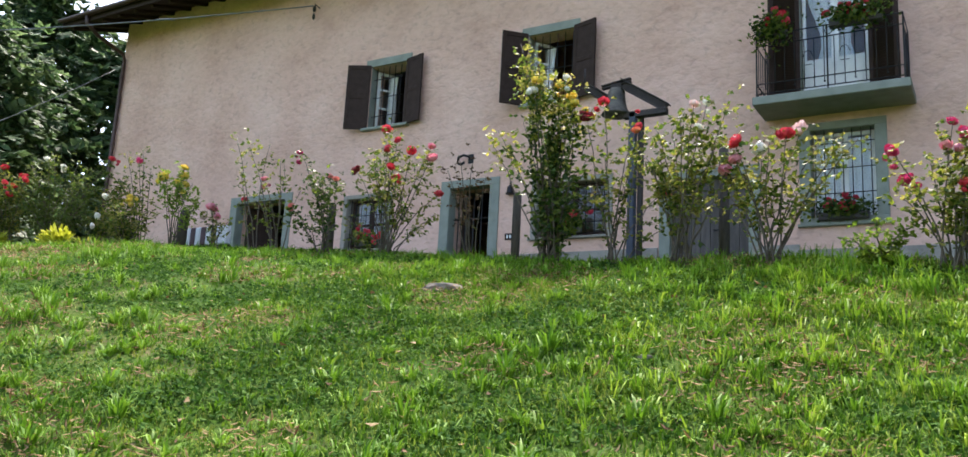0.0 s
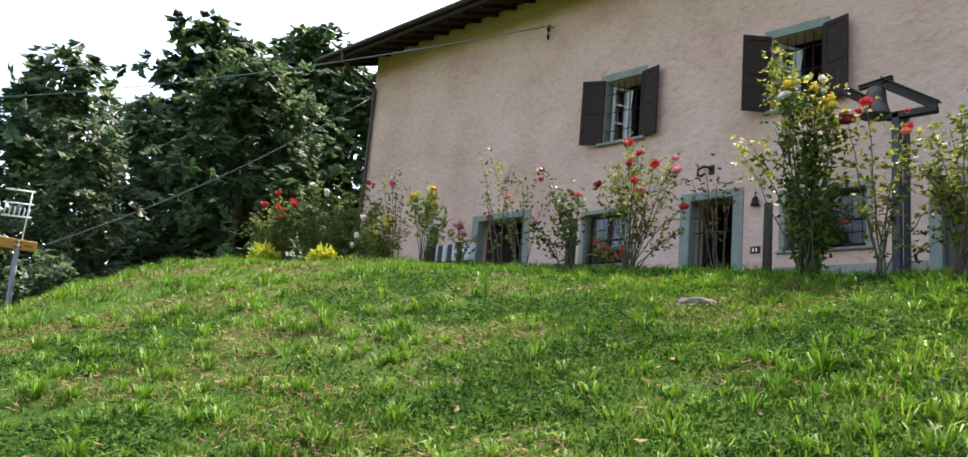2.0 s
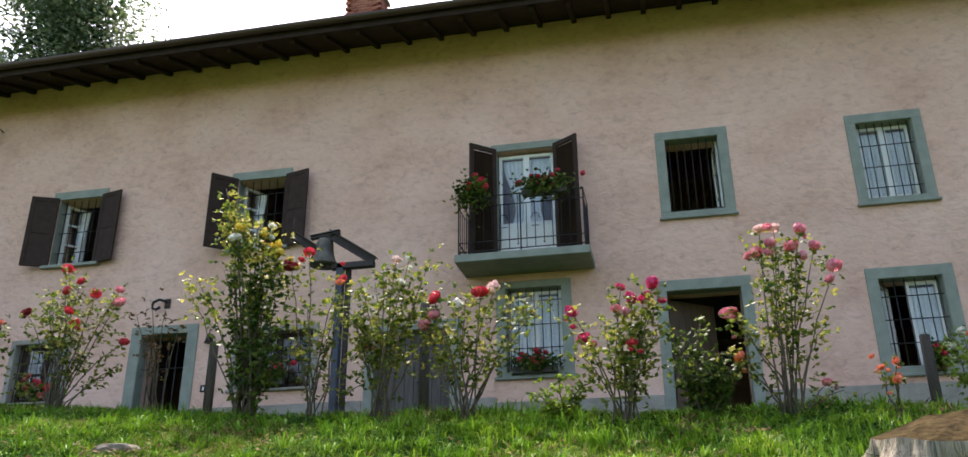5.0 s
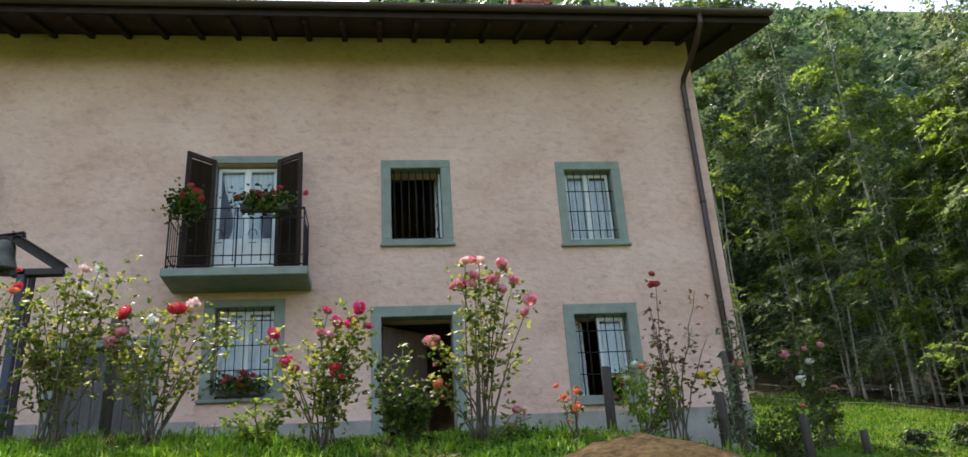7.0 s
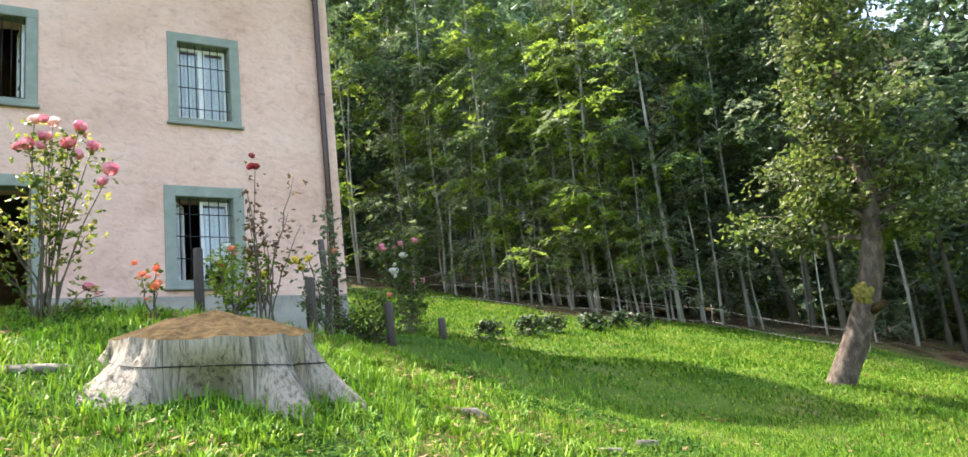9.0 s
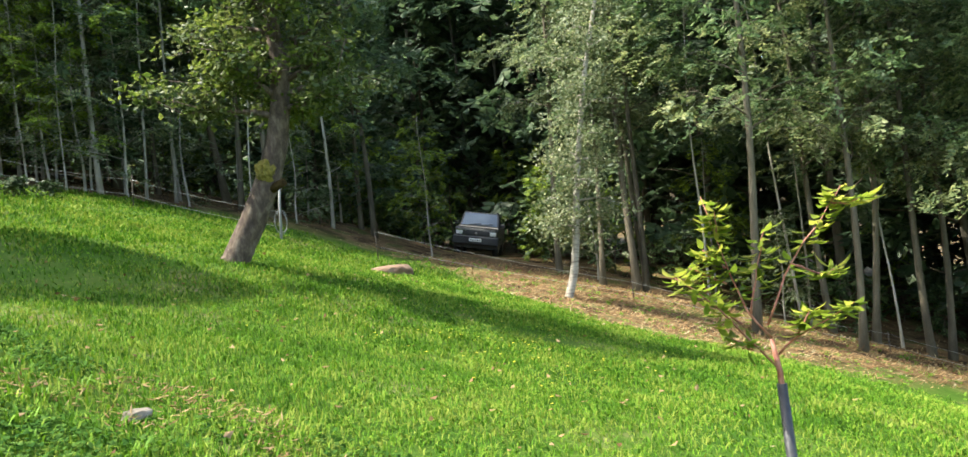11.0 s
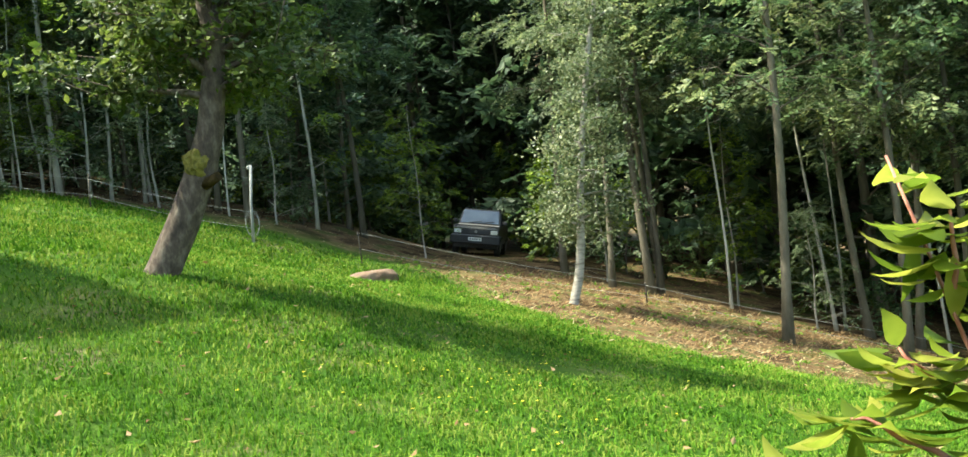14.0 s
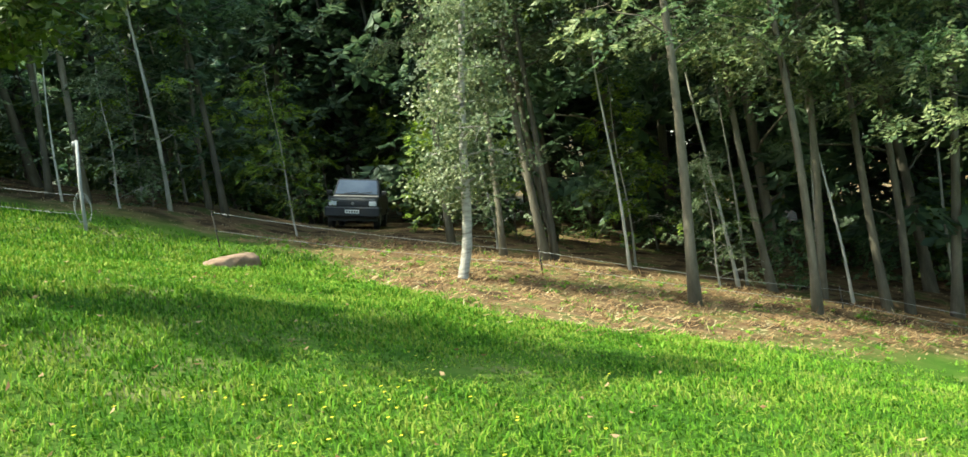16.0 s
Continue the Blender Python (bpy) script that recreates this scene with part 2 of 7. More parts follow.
STRAW = leaves("dry_straw", [(0.16, 0.13, 0.06), (0.28, 0.23, 0.12), (0.38, 0.33, 0.2)], 0.15, 0.8, 0.8, 0.1)
FRUITLEAF = leaves("fruit_tree_leaves", [(0.032, 0.054, 0.014), (0.066, 0.098, 0.024), (0.125, 0.15, 0.048)], 0.42, 0.8, 0.5, 0.35)
DRYLEAF = leaves("dry_leaves", [(0.105, 0.058, 0.024), (0.20, 0.118, 0.052), (0.30, 0.205, 0.105)], 0.2, 0.9, 0.8)
PETALS = {}
for key, cols in dict(r=[(0.50, 0.012, 0.035), (0.72, 0.06, 0.085)], c=[(0.45, 0.01, 0.09), (0.70, 0.06, 0.19)], k=[(0.60, 0.13, 0.20), (0.80, 0.34, 0.38)],
                      o=[(0.66, 0.12, 0.10), (0.78, 0.28, 0.22)], a=[(0.66, 0.12, 0.06), (0.80, 0.32, 0.18)], d=[(0.18, 0.012, 0.02), (0.28, 0.03, 0.04)],
                      y=[(0.68, 0.46, 0.03), (0.8, 0.62, 0.12)], w=[(0.72, 0.68, 0.58), (0.82, 0.8, 0.74)], p=[(0.75, 0.45, 0.42), (0.8, 0.62, 0.58)]).items():
    PETALS[key] = material("petals_" + key, cols, 25, 0.6, translucent=0.25, island=0.4)
GLASS = bpy.data.materials.new("window_glass")
GLASS.use_nodes = True
n, l = GLASS.node_tree.nodes, GLASS.node_tree.links
thin, gloss, fres, both = n.new("ShaderNodeBsdfTransparent"), n.new("ShaderNodeBsdfGlossy"), n.new("ShaderNodeFresnel"), n.new("ShaderNodeMixShader")
thin.inputs[0].default_value = (0.93, 0.95, 0.95, 1)
gloss.inputs["Roughness"].default_value = 0.02
fres.inputs["IOR"].default_value = 1.42
l.new(fres.outputs[0], both.inputs[0])
l.new(thin.outputs[0], both.inputs[1])
l.new(gloss.outputs[0], both.inputs[2])
l.new(both.outputs[0], n["Material Output"].inputs[0])


# ---- building blocks ----
def part(name, bm, mat, parent=None, label="", smooth_shade=False):
    """Links a bmesh as one mesh object, under a thing or under a part."""
    me = bpy.data.meshes.new(name)
    bm.normal_update()
    bm.to_mesh(me)
    bm.free()
    for mm in (mat if isinstance(mat, (list, tuple)) else [mat]):
        me.materials.append(mm)
    if smooth_shade:
        me.shade_smooth()
    ob = new(name, me)
    if parent:
        ob.parent = parent
    if label:
        ob["label"] = label
    return ob


def thing(name, label, category, at=(0, 0, 0), group="", kind="", rz=0):
    ob = new(name)
    ob.matrix_world = pose(*at, 0, 0, rz)
    ob.empty_display_size = 0.1
    return tagged(ob, label, category, group, kind)


def box(bm, x0, x1, y0, y1, z0, z1, bevel=0.0, mat=0, m=None):
    """Adds a box to bm, with its edges rounded off by bevel."""
    r = bmesh.ops.create_cube(bm, size=1.0)
    vs = r["verts"]
    for v in vs:
        v.co = Vector((x0 + (v.co.x + 0.5) * (x1 - x0), y0 + (v.co.y + 0.5) * (y1 - y0), z0 + (v.co.z + 0.5) * (z1 - z0)))
    faces = list({f for v in vs for f in v.link_faces})
    if bevel:
        es = list({e for v in vs for e in v.link_edges})
        r2 = bmesh.ops.bevel(bm, geom=es, offset=bevel, segments=1, affect="EDGES", profile=0.5)
        faces = list({f for f in r2["faces"]} | {f for f in faces if f.is_valid})
        vs = list({v for f in faces for v in f.verts})
    for f in faces:
        f.material_index = mat
    if m is not None:
        bmesh.ops.transform(bm, matrix=m, verts=vs)
    return bm


def boxes(*rows, bevel=0.0):
    bm = bmesh.new()
    for r in rows:
        box(bm, *r, bevel=bevel)
    return bm


def tube(bm, pts, radii, sides=7, cap=True, mat=0):
    """A tapering tube along pts."""
    pts = [Vector(p) for p in pts]
    rings = []
    up = Vector((0.31, 0.17, 0.93)).normalized()
    for i, p in enumerate(pts):
        d = (pts[min(i + 1, len(pts) - 1)] - pts[max(i - 1, 0)])
        d = d.normalized() if d.length > 1e-9 else Vector((0, 0, 1))
        a = d.cross(up)
        if a.length < 0.05:
            a = d.cross(Vector((1, 0, 0)))
        a.normalize()
        b = d.cross(a)
        r = radii[i] if isinstance(radii, (list, tuple)) else radii
        rings.append([bm.verts.new(p + (a * math.cos(q) + b * math.sin(q)) * r) for q in (2 * math.pi * k / sides for k in range(sides))])
    for r0, r1 in zip(rings, rings[1:]):
        for k in range(sides):
            f = bm.faces.new((r0[k], r0[(k + 1) % sides], r1[(k + 1) % sides], r1[k]))
            f.smooth = True
            f.material_index = mat
    if cap:
        bm.faces.new(rings[0][::-1]).material_index = mat
        bm.faces.new(rings[-1]).material_index = mat
    return bm


def mesh_from(name, verts, faces, mats, smooth_shade=False, mat_index=None):
    me = bpy.data.meshes.new(name)
    me.from_pydata(verts, [], faces)
    for m in mats:
        me.materials.append(m)
    if mat_index is not None:
        me.polygons.foreach_set("material_index", mat_index)
    if smooth_shade:
        me.shade_smooth()
    return me


# ---- the ground ----
MOUNDS = ((7.4, -5.5, 0.22, 2), (6.75, -9.2, -0.22, 2.2), (14.3, -3.9, -0.3, 2), (-0.9, -7.6, 0.08, 1.5), (4.7, -6.3, -0.17, 1.6), (-1, -5, 0.46, 1.6),
          (-4.5, -5.6, 0.22, 1.7), (11, 4, 0.17, 4), (2.5, -2.3, 0.25, 1.2), (16, -2.3, 0.15, 1.3), (-16.5, -5.5, -0.25, 2.3), (-11.5, -5.0, -0.07, 1.8))


def smooth(a, b, v):
    u = min(1.0, max(0.0, (v - a) / (b - a)))
    return u * u * (3 - 2 * u)


def ground_z(x, y):
    """A terrace before the house that rolls over a crest into the meadow's slope."""
    xc, yc = max(-34.0, min(34.0, x)), max(-24.0, min(8.0, y))
    crest = -1.25 + 1.3 * smooth(2, -20, xc) - 0.05 * max(0.0, -20 - xc)
    terrace = crest + (0.105 - 0.15 * smooth(-21, -28, xc)) * (yc + 5.2)
    slope = -0.15 - 0.122 * xc + 0.274 * yc + 0.0013 * xc * xc - 0.0039 * xc * yc - 0.0016 * yc * yc
    k = 0.22
    z = -k * math.log(math.exp(-terrace / k) + math.exp(-slope / k))
    # the meadow drops away past the garden's end
    u = max(0.0, ((xc + 19) * -5 + (yc + 5) * -5.5) / 7.43)
    z -= 0.38 * u * u / (1 + u)
    for bx, by, h, s in MOUNDS:
        z += h * math.exp(-((x - bx) ** 2 + (y - by) ** 2) / (2 * s * s))
    # towards the lower corner the meadow falls away faster
    drop = max(0.0, -4.5 - yc)
    z -= 0.085 * drop * drop / (drop + 0.8) * smooth(7, 15, x)
    # beside the house the lawn climbs evenly to the wood and on under the trees
    lawn = -0.709 - 0.0393 * x + 0.3035 * min(y, 45.0)
    part_lawn = smooth(3.0, 5.4, x) * smooth(0.0, 3.2, y + 3.6 - 0.1 * max(0.0, x - 7)) * smooth(27, 20, x)
    z += (lawn - z) * part_lawn
    # the wooded bank and hillside behind
    foot = 12.0 + 6.0 * smooth(-2, -30, x)
    up = max(0.0, y - foot)
    bank = 0.36 * (math.sqrt(up * up + 0.6) - math.sqrt(0.6)) * (1 - part_lawn)
    hill = 0.9 * max(0.0, y - 18) * smooth(-35, 15, x) * smooth(18, 40, y)
    return z + min(bank, 30.0) * smooth(26, 14, x) + min(hill, 170.0)


def surf_z(x, y):
    """The ground's surface with its small unevenness."""
    return ground_z(x, y) + 0.035 * noise.noise(Vector((x * 1.3, y * 1.3, 3)))


def leaf_mesh(name, bases, ups, sides, lengths, widths, mats, mat_index=None):
    """Many small folded leaves as one mesh: each four corners round a midrib."""
    n = len(bases)
    nor = np.cross(ups, sides)
    L, W = lengths[:, None], widths[:, None]
    v = np.empty((n, 4, 3))
    v[:, 0] = bases
    v[:, 1] = bases + ups * L * 0.5 + sides * W * 0.5 + nor * W * 0.18
    v[:, 2] = bases + ups * L - nor * L * 0.12
    v[:, 3] = bases + ups * L * 0.5 - sides * W * 0.5 + nor * W * 0.18
    f = np.arange(n * 4).reshape(n, 4)
    tri = np.concatenate([f[:, [0, 1, 2]], f[:, [0, 2, 3]]], 1).reshape(-1)
    me = bpy.data.meshes.new(name)
    me.vertices.add(n * 4)
    me.vertices.foreach_set("co", v.reshape(-1))
    me.loops.add(n * 6)
    me.loops.foreach_set("vertex_index", tri.astype(np.int32))
    me.polygons.add(n * 2)
    me.polygons.foreach_set("loop_start", np.arange(0, n * 6, 3, dtype=np.int32))
    for m in mats:
        me.materials.append(m)
    if mat_index is not None:
        me.polygons.foreach_set("material_index", np.repeat(mat_index, 2).astype(np.int32))
    me.update(calc_edges=True)
    return me


def unit(a):
    return a / np.maximum(np.linalg.norm(a, axis=-1, keepdims=True), 1e-9)


def leaf_frames(rng, n, droop=0.3, spread=1.0):
    """Random leaf directions, hanging a little, with faces turned mostly to the sky."""
    up = rng.normal(size=(n, 3)) * (spread, spread, 0.5)
    up[:, 2] -= droop
    up = unit(up)
    face = rng.normal(size=(n, 3)) * 0.7
    face[:, 2] += 1.0
    side = unit(np.cross(up, face))
    return up, side


# ---- the ground sheet ----
WOOD_EDGE = ((-40, 16.4), (-14.6, 16.0), (-13.5, 15.2), (-12.2, 13.7), (-11.3, 12.6), (-10.3, 11.8), (-9, 11.7), (-8, 12.0), (-6.4, 13.7), (-4.4, 16.4),
             (-2, 17.4), (-0.4, 16.9), (2.4, 15.6), (4.0, 13.9), (5.2, 10.6), (6.5, 10.6), (9.3, 10.4), (12, 9.4), (13.5, 7.0), (14.5, 3.0), (15.5, -60), (20, -60), (24, 200))


def wood_edge(y):
    """The x at which the wood begins, for a given y."""
    e = WOOD_EDGE[0][1] if y < WOOD_EDGE[0][0] else WOOD_EDGE[-1][1]
    for (ya, xa), (yb, xb) in zip(WOOD_EDGE, WOOD_EDGE[1:]):
        if ya <= y < yb:
            e = xa + (xb - xa) * (y - ya) / (yb - ya)
    return e


def litter(x, y):
    """1 on the woods' brown floor, 0 on the meadow."""
    e = wood_edge(y)
    return smooth(e - 1.1, e + 1.5, x + 0.9 * noise.noise(Vector((x * 0.7, y * 0.7, 0))))


def steps(lo, hi, a, b, fine):
    out, v = [], a
    while v < b:
        out.append(v)
        v += fine
    d = fine
    while v < hi:
        out.append(v)
        d *= 1.25
        v += d
    out.append(hi)
    v, d = a, fine
    while v > lo:
        d *= 1.25
        v -= d
        out.insert(0, max(v, lo))
    return out


xs, ys = steps(-900, 900, -24, 26, 0.28), steps(-900, 900, -15, 10, 0.28)
verts = [(x, y, surf_z(x, y)) for y in ys for x in xs]
nx = len(xs)
faces = [(j * nx + i, j * nx + i + 1, (j + 1) * nx + i + 1, (j + 1) * nx + i) for j in range(len(ys) - 1) for i in range(nx - 1)]
gm = mesh_from("ground", verts, faces, [SOIL], True)
att = gm.attributes.new("litter", "FLOAT", "POINT")
att.data.foreach_set("value", [litter(v[0], v[1]) for v in verts])
tagged(new("ground", gm), "sloping green meadow with worn bare patches", "ground", kind="structure")


# ---- the house ----
def wall_mesh(name, x0, x1, z0, z1, thick, holes, mat):
    """A wall along x with its face at y = 0 and openings that go right through."""
    gx = sorted({x0, x1, *(v for h in holes for v in h[:2]), *np.arange(x0 + 1, x1, 1.0).tolist()})
    gz = sorted({z0, z1, *(v for h in holes for v in h[2:])})
    bm = bmesh.new()

    def solid(xa, xb, za, zb):
        cx, cz = (xa + xb) / 2, (za + zb) / 2
        return not any(h[0] < cx < h[1] and h[2] < cz < h[3] for h in holes)

    def quad(*co):
        bm.faces.new([bm.verts.new(c) for c in co])

    for xa, xb in zip(gx, gx[1:]):
        for za, zb in zip(gz, gz[1:]):
            if solid(xa, xb, za, zb):
                quad((xa, 0, za), (xb, 0, za), (xb, 0, zb), (xa, 0, zb))
                quad((xb, thick, za), (xa, thick, za), (xa, thick, zb), (xb, thick, zb))
    for a, b, c, d in holes:
        quad((a, 0, c), (a, 0, d), (a, thick, d), (a, thick, c))
        quad((b, 0, d), (b, 0, c), (b, thick, c), (b, thick, d))
        quad((a, 0, d), (b, 0, d), (b, thick, d), (a, thick, d))
        quad((b, 0, c), (a, 0, c), (a, thick, c), (b, thick, c))
    quad((x0, 0, z1), (x1, 0, z1), (x1, thick, z1), (x0, thick, z1))
    bmesh.ops.remove_doubles(bm, verts=bm.verts, dist=1e-5)
    ob = part(name, bm, mat)
    return tagged(ob, "rough trowelled pink stucco house wall", "wall", kind="structure")


HX0, HX1, HY1 = -22.6, 2.70, 5.4
# each opening: x from, x to, z from, z to
W1, W2 = (-14.2, -13.28, 3.02, 4.36), (-10.5, -9.56, 3.02, 4.38)
BD, U3, U4 = (-5.70, -4.71, 2.31, 4.42), (-2.86, -2.01, 3.02, 4.315), (0.11, 0.94, 2.965, 4.265)
G5, G6 = (-5.58, -4.68, 0.585, 1.935), (0.02, 0.9, 0.36, 1.675)
DR, D2, D1 = (-3.05, -1.93, -0.62, 1.71), (-12.05, -11.17, -0.55, 1.58), (-17.75, -16.29, -0.1, 1.70)
GW1, GW2, DG = (-14.55, -13.5, 0.5, 1.55), (-10.2, -8.85, 0.52, 1.5), (-7.75, -6.5, -0.5, 1.36)
wall_mesh("wall_front", HX0, HX1, -1.6, 6.95, 0.45, [W1, W2, BD, U3, U4, G5, G6, DR, D2, D1, GW1, GW2, DG], PLASTER)
for nm, b in (("wall_back", (HX0, HX1, HY1 - 0.4, HY1, -1.6, 7.0)), ("wall_west", (HX0, HX0 + 0.4, 0.452, HY1 - 0.402, -1.6, 7.0)),
              ("wall_east", (HX1 - 0.4, HX1, 0.452, HY1 - 0.402, -1.6, 7.0))):
    tagged(part(nm, boxes(b), PLASTER), "pink stucco house wall", "wall", kind="structure")
tagged(part("floor", boxes((HX0 + 0.4, HX1 - 0.4, 0.45, HY1 - 0.4, -0.75, -0.6)), PLINTH), "dim stone floor inside the house", "floor", kind="structure")
tagged(part("ceiling", boxes((HX0 + 0.4, HX1 - 0.4, 0.45, HY1 - 0.4, 2.12, 2.3)), PLINTH), "dim ceiling between the storeys", "ceiling", kind="structure")
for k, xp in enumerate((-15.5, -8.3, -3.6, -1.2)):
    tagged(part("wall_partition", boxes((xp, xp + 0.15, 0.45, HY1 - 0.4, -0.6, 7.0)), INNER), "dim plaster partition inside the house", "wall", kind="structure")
bm = bmesh.new()
for a, b in ((-6.45, -5.75), (-5.75, DR[0] - 0.16), (DR[1] + 0.16, HX1)):
    box(bm, a, b, -0.035, 0, -1.6, 0.115 if a > -5.8 else 0.2, bevel=0.012)
box(bm, HX0, D1[0] - 0.2, -0.03, 0, -1.6, 0.3, bevel=0.01)
box(bm, D1[1] + 0.2, D2[0] - 0.2, -0.03, 0, -1.6, 0.32, bevel=0.01)
box(bm, D2[1] + 0.2, DG[0] - 0.2, -0.03, 0, -1.6, 0.25, bevel=0.01)
tagged(part("trim", bm, PLINTH), "grey rough cement plinth along the house foot", "plinth", kind="structure")

# roof: two slopes of boards, rafters, gutter
SLOPE = math.tan(radians(20))
roof = tagged(new("roof"), "dark timber roof with deep eaves", "roof", kind="structure")
for nm, y0, y1 in (("roof_slope", -1.2, 2.7), ("roof_slope", 6.6, 2.7)):
    bm = bmesh.new()
    z0, z1 = 6.50, 6.50 + abs(y1 - y0) * SLOPE
    a, b = HX0 - 1.0, HX1 + 1.08
    lo = [bm.verts.new(c) for c in ((a, y0, z0), (b, y0, z0), (b, y1, z1), (a, y1, z1))]
    hi = [bm.verts.new(v.co + Vector((0, 0, 0.30))) for v in lo]
    bm.faces.new(lo[::-1]), bm.faces.new(hi)
    for k in range(4):
        bm.faces.new((lo[k], lo[(k + 1) % 4], hi[(k + 1) % 4], hi[k]))
    part(nm, bm, ROOFWOOD, roof)
bm = bmesh.new()
box(bm, -0.045, 0.045, 0, 1.7, -0.085, 0, bevel=0.012)
raft = part("rafter", bm, ROOFWOOD, roof)
raft.matrix_basis = pose(HX0 - 0.7, -1.11, 6.53, 20, 0, 0)
for k in range(1, 44):
    o = raft.copy()
    scene.collection.objects.link(o)
    o.matrix_basis = pose(HX0 - 0.7 + 0.615 * k, -1.11, 6.53, 20, 0, 0)
bm = bmesh.new()
for k in range(8):
    a0, a1 = math.pi + math.pi * k / 8, math.pi + math.pi * (k + 1) / 8
    p = [(-1.28 + 0.075 * math.cos(q), 6.69 + 0.09 * math.sin(q)) for q in (a0, a1)]
    o = [(-1.28 + 0.067 * math.cos(q), 6.69 + 0.082 * math.sin(q)) for q in (a0, a1)]
    for (ya, za), (yb, zb), rev in ((p[0], p[1], False), (o[0], o[1], True)):
        vs = [bm.verts.new(c) for c in ((HX0 - 1.0, ya, za), (HX1 + 1.08, ya, za), (HX1 + 1.08, yb, zb), (HX0 - 1.0, yb, zb))]
        bm.faces.new(vs[::-1] if rev else vs)
part("gutter", bm, GUTTER, roof, "brown half-round metal gutter")
for xx, s in ((HX1 - 0.23, 1), (HX0 + 0.12, -1)):
    bm = bmesh.new()
    tube(bm, [(xx, -1.27, 6.62), (xx, -1.25, 6.42), (xx, -0.9, 6.22), (xx, -0.15, 6.02), (xx, -0.08, 5.9), (xx, -0.08, 3), (xx, -0.08, -0.9)], 0.05, 10)
    for z in (5.4, 3.6, 1.8, 0.4):
        tube(bm, [(xx, -0.08, z - 0.025), (xx, -0.08, z + 0.025)], 0.058, 10)
    part("downpipe", bm, GUTTER, roof, "brown metal downpipe")
for cx in (0.23, -8.95):
    ch = thing("chimney", "red brick chimney on the roof", "chimney", (cx, 2.0, 7.4), "chimneys")
    part("core", boxes((-0.33, 0.33, -0.33, 0.33, 0, 2.2)), MORTAR, ch)
    bm = boxes((-0.118, 0.118, -0.055, 0.055, 0, 0.058), bevel=0.006)
    bk = part("brick", bm, BRICK, ch)
    first = True
    for row in range(22):
        for side in range(4):
            for k in range(3):
                off = -0.25 + 0.25 * k + (0.06 if row % 2 else -0.02)
                m = pose(0, 0, 0.62 + row * 0.07, 0, 0, 90 * side) @ pose(off, -0.30, 0)
                o = bk if first else bk.copy()
                if not first:
                    scene.collection.objects.link(o)
                first = False
                o.matrix_basis = m
    part("cap", boxes((-0.4, 0.4, -0.4, 0.4, 2.2, 2.28), bevel=0.01), PLINTH, ch)


# ---- windows and doors ----
def surround(win, x0, x1, z0, z1, w, top, sill=True, wb=0.0, TEAL=TEAL):
    """Painted band round an opening, four pieces, and a sill."""
    y0, y1 = -0.022, 0.012
    part("surround", boxes((x0 - w, x0, y0, y1, z0, z1), bevel=0.004), TEAL, win)
    part("surround", boxes((x1, x1 + w, y0, y1, z0, z1), bevel=0.004), TEAL, win)
    part("surround", boxes((x0 - w, x1 + w, y0, y1, z1, z1 + top), bevel=0.004), TEAL, win)
    part("reveal", boxes((x0, x0 + 0.006, 0, 0.2, z0, z1), (x1 - 0.006, x1, 0, 0.2, z0, z1), (x0 + 0.006, x1 - 0.006, 0, 0.2, z1 - 0.006, z1)), TEAL, win)
    if wb:
        part("surround", boxes((x0 - w, x1 + w, y0, y1, z0 - wb, z0), bevel=0.004), TEAL, win)
    if sill:
        zt = z0 - wb
        part("window_sill", boxes((x0 - w - 0.03, x1 + w + 0.03, -0.07, 0.1 if not wb else 0.0, zt - 0.045, zt), bevel=0.008), TEAL, win)


def curtain(win, x0, x1, z0, z1, y, mat, tie=0.0):
    """A hanging lace curtain with folds; tie draws it to one side half-way down."""
    bm = bmesh.new()
    nxs, nzs = 24, 10
    grid = []
    for j in range(nzs + 1):
        v = j / nzs
        pull = abs(tie) * smooth(0.0, 0.75, v) * (1 - 0.35 * smooth(0.8, 1, v))
        row = []
        for i in range(nxs + 1):
            u = i / nxs
            uu = u * (1 - pull) if tie > 0 else 1 - (1 - u) * (1 - pull)
            row.append(bm.verts.new((x0 + uu * (x1 - x0), y + 0.012 * math.sin(u * 31) + 0.006 * math.sin(u * 71 + v * 3), z1 - v * (z1 - z0))))
        grid.append(row)
    for j in range(nzs):
        for i in range(nxs):
            bm.faces.new((grid[j][i], grid[j][i + 1], grid[j + 1][i + 1], grid[j + 1][i]))
    part("curtain", bm, mat, win, "white lace curtain", True)


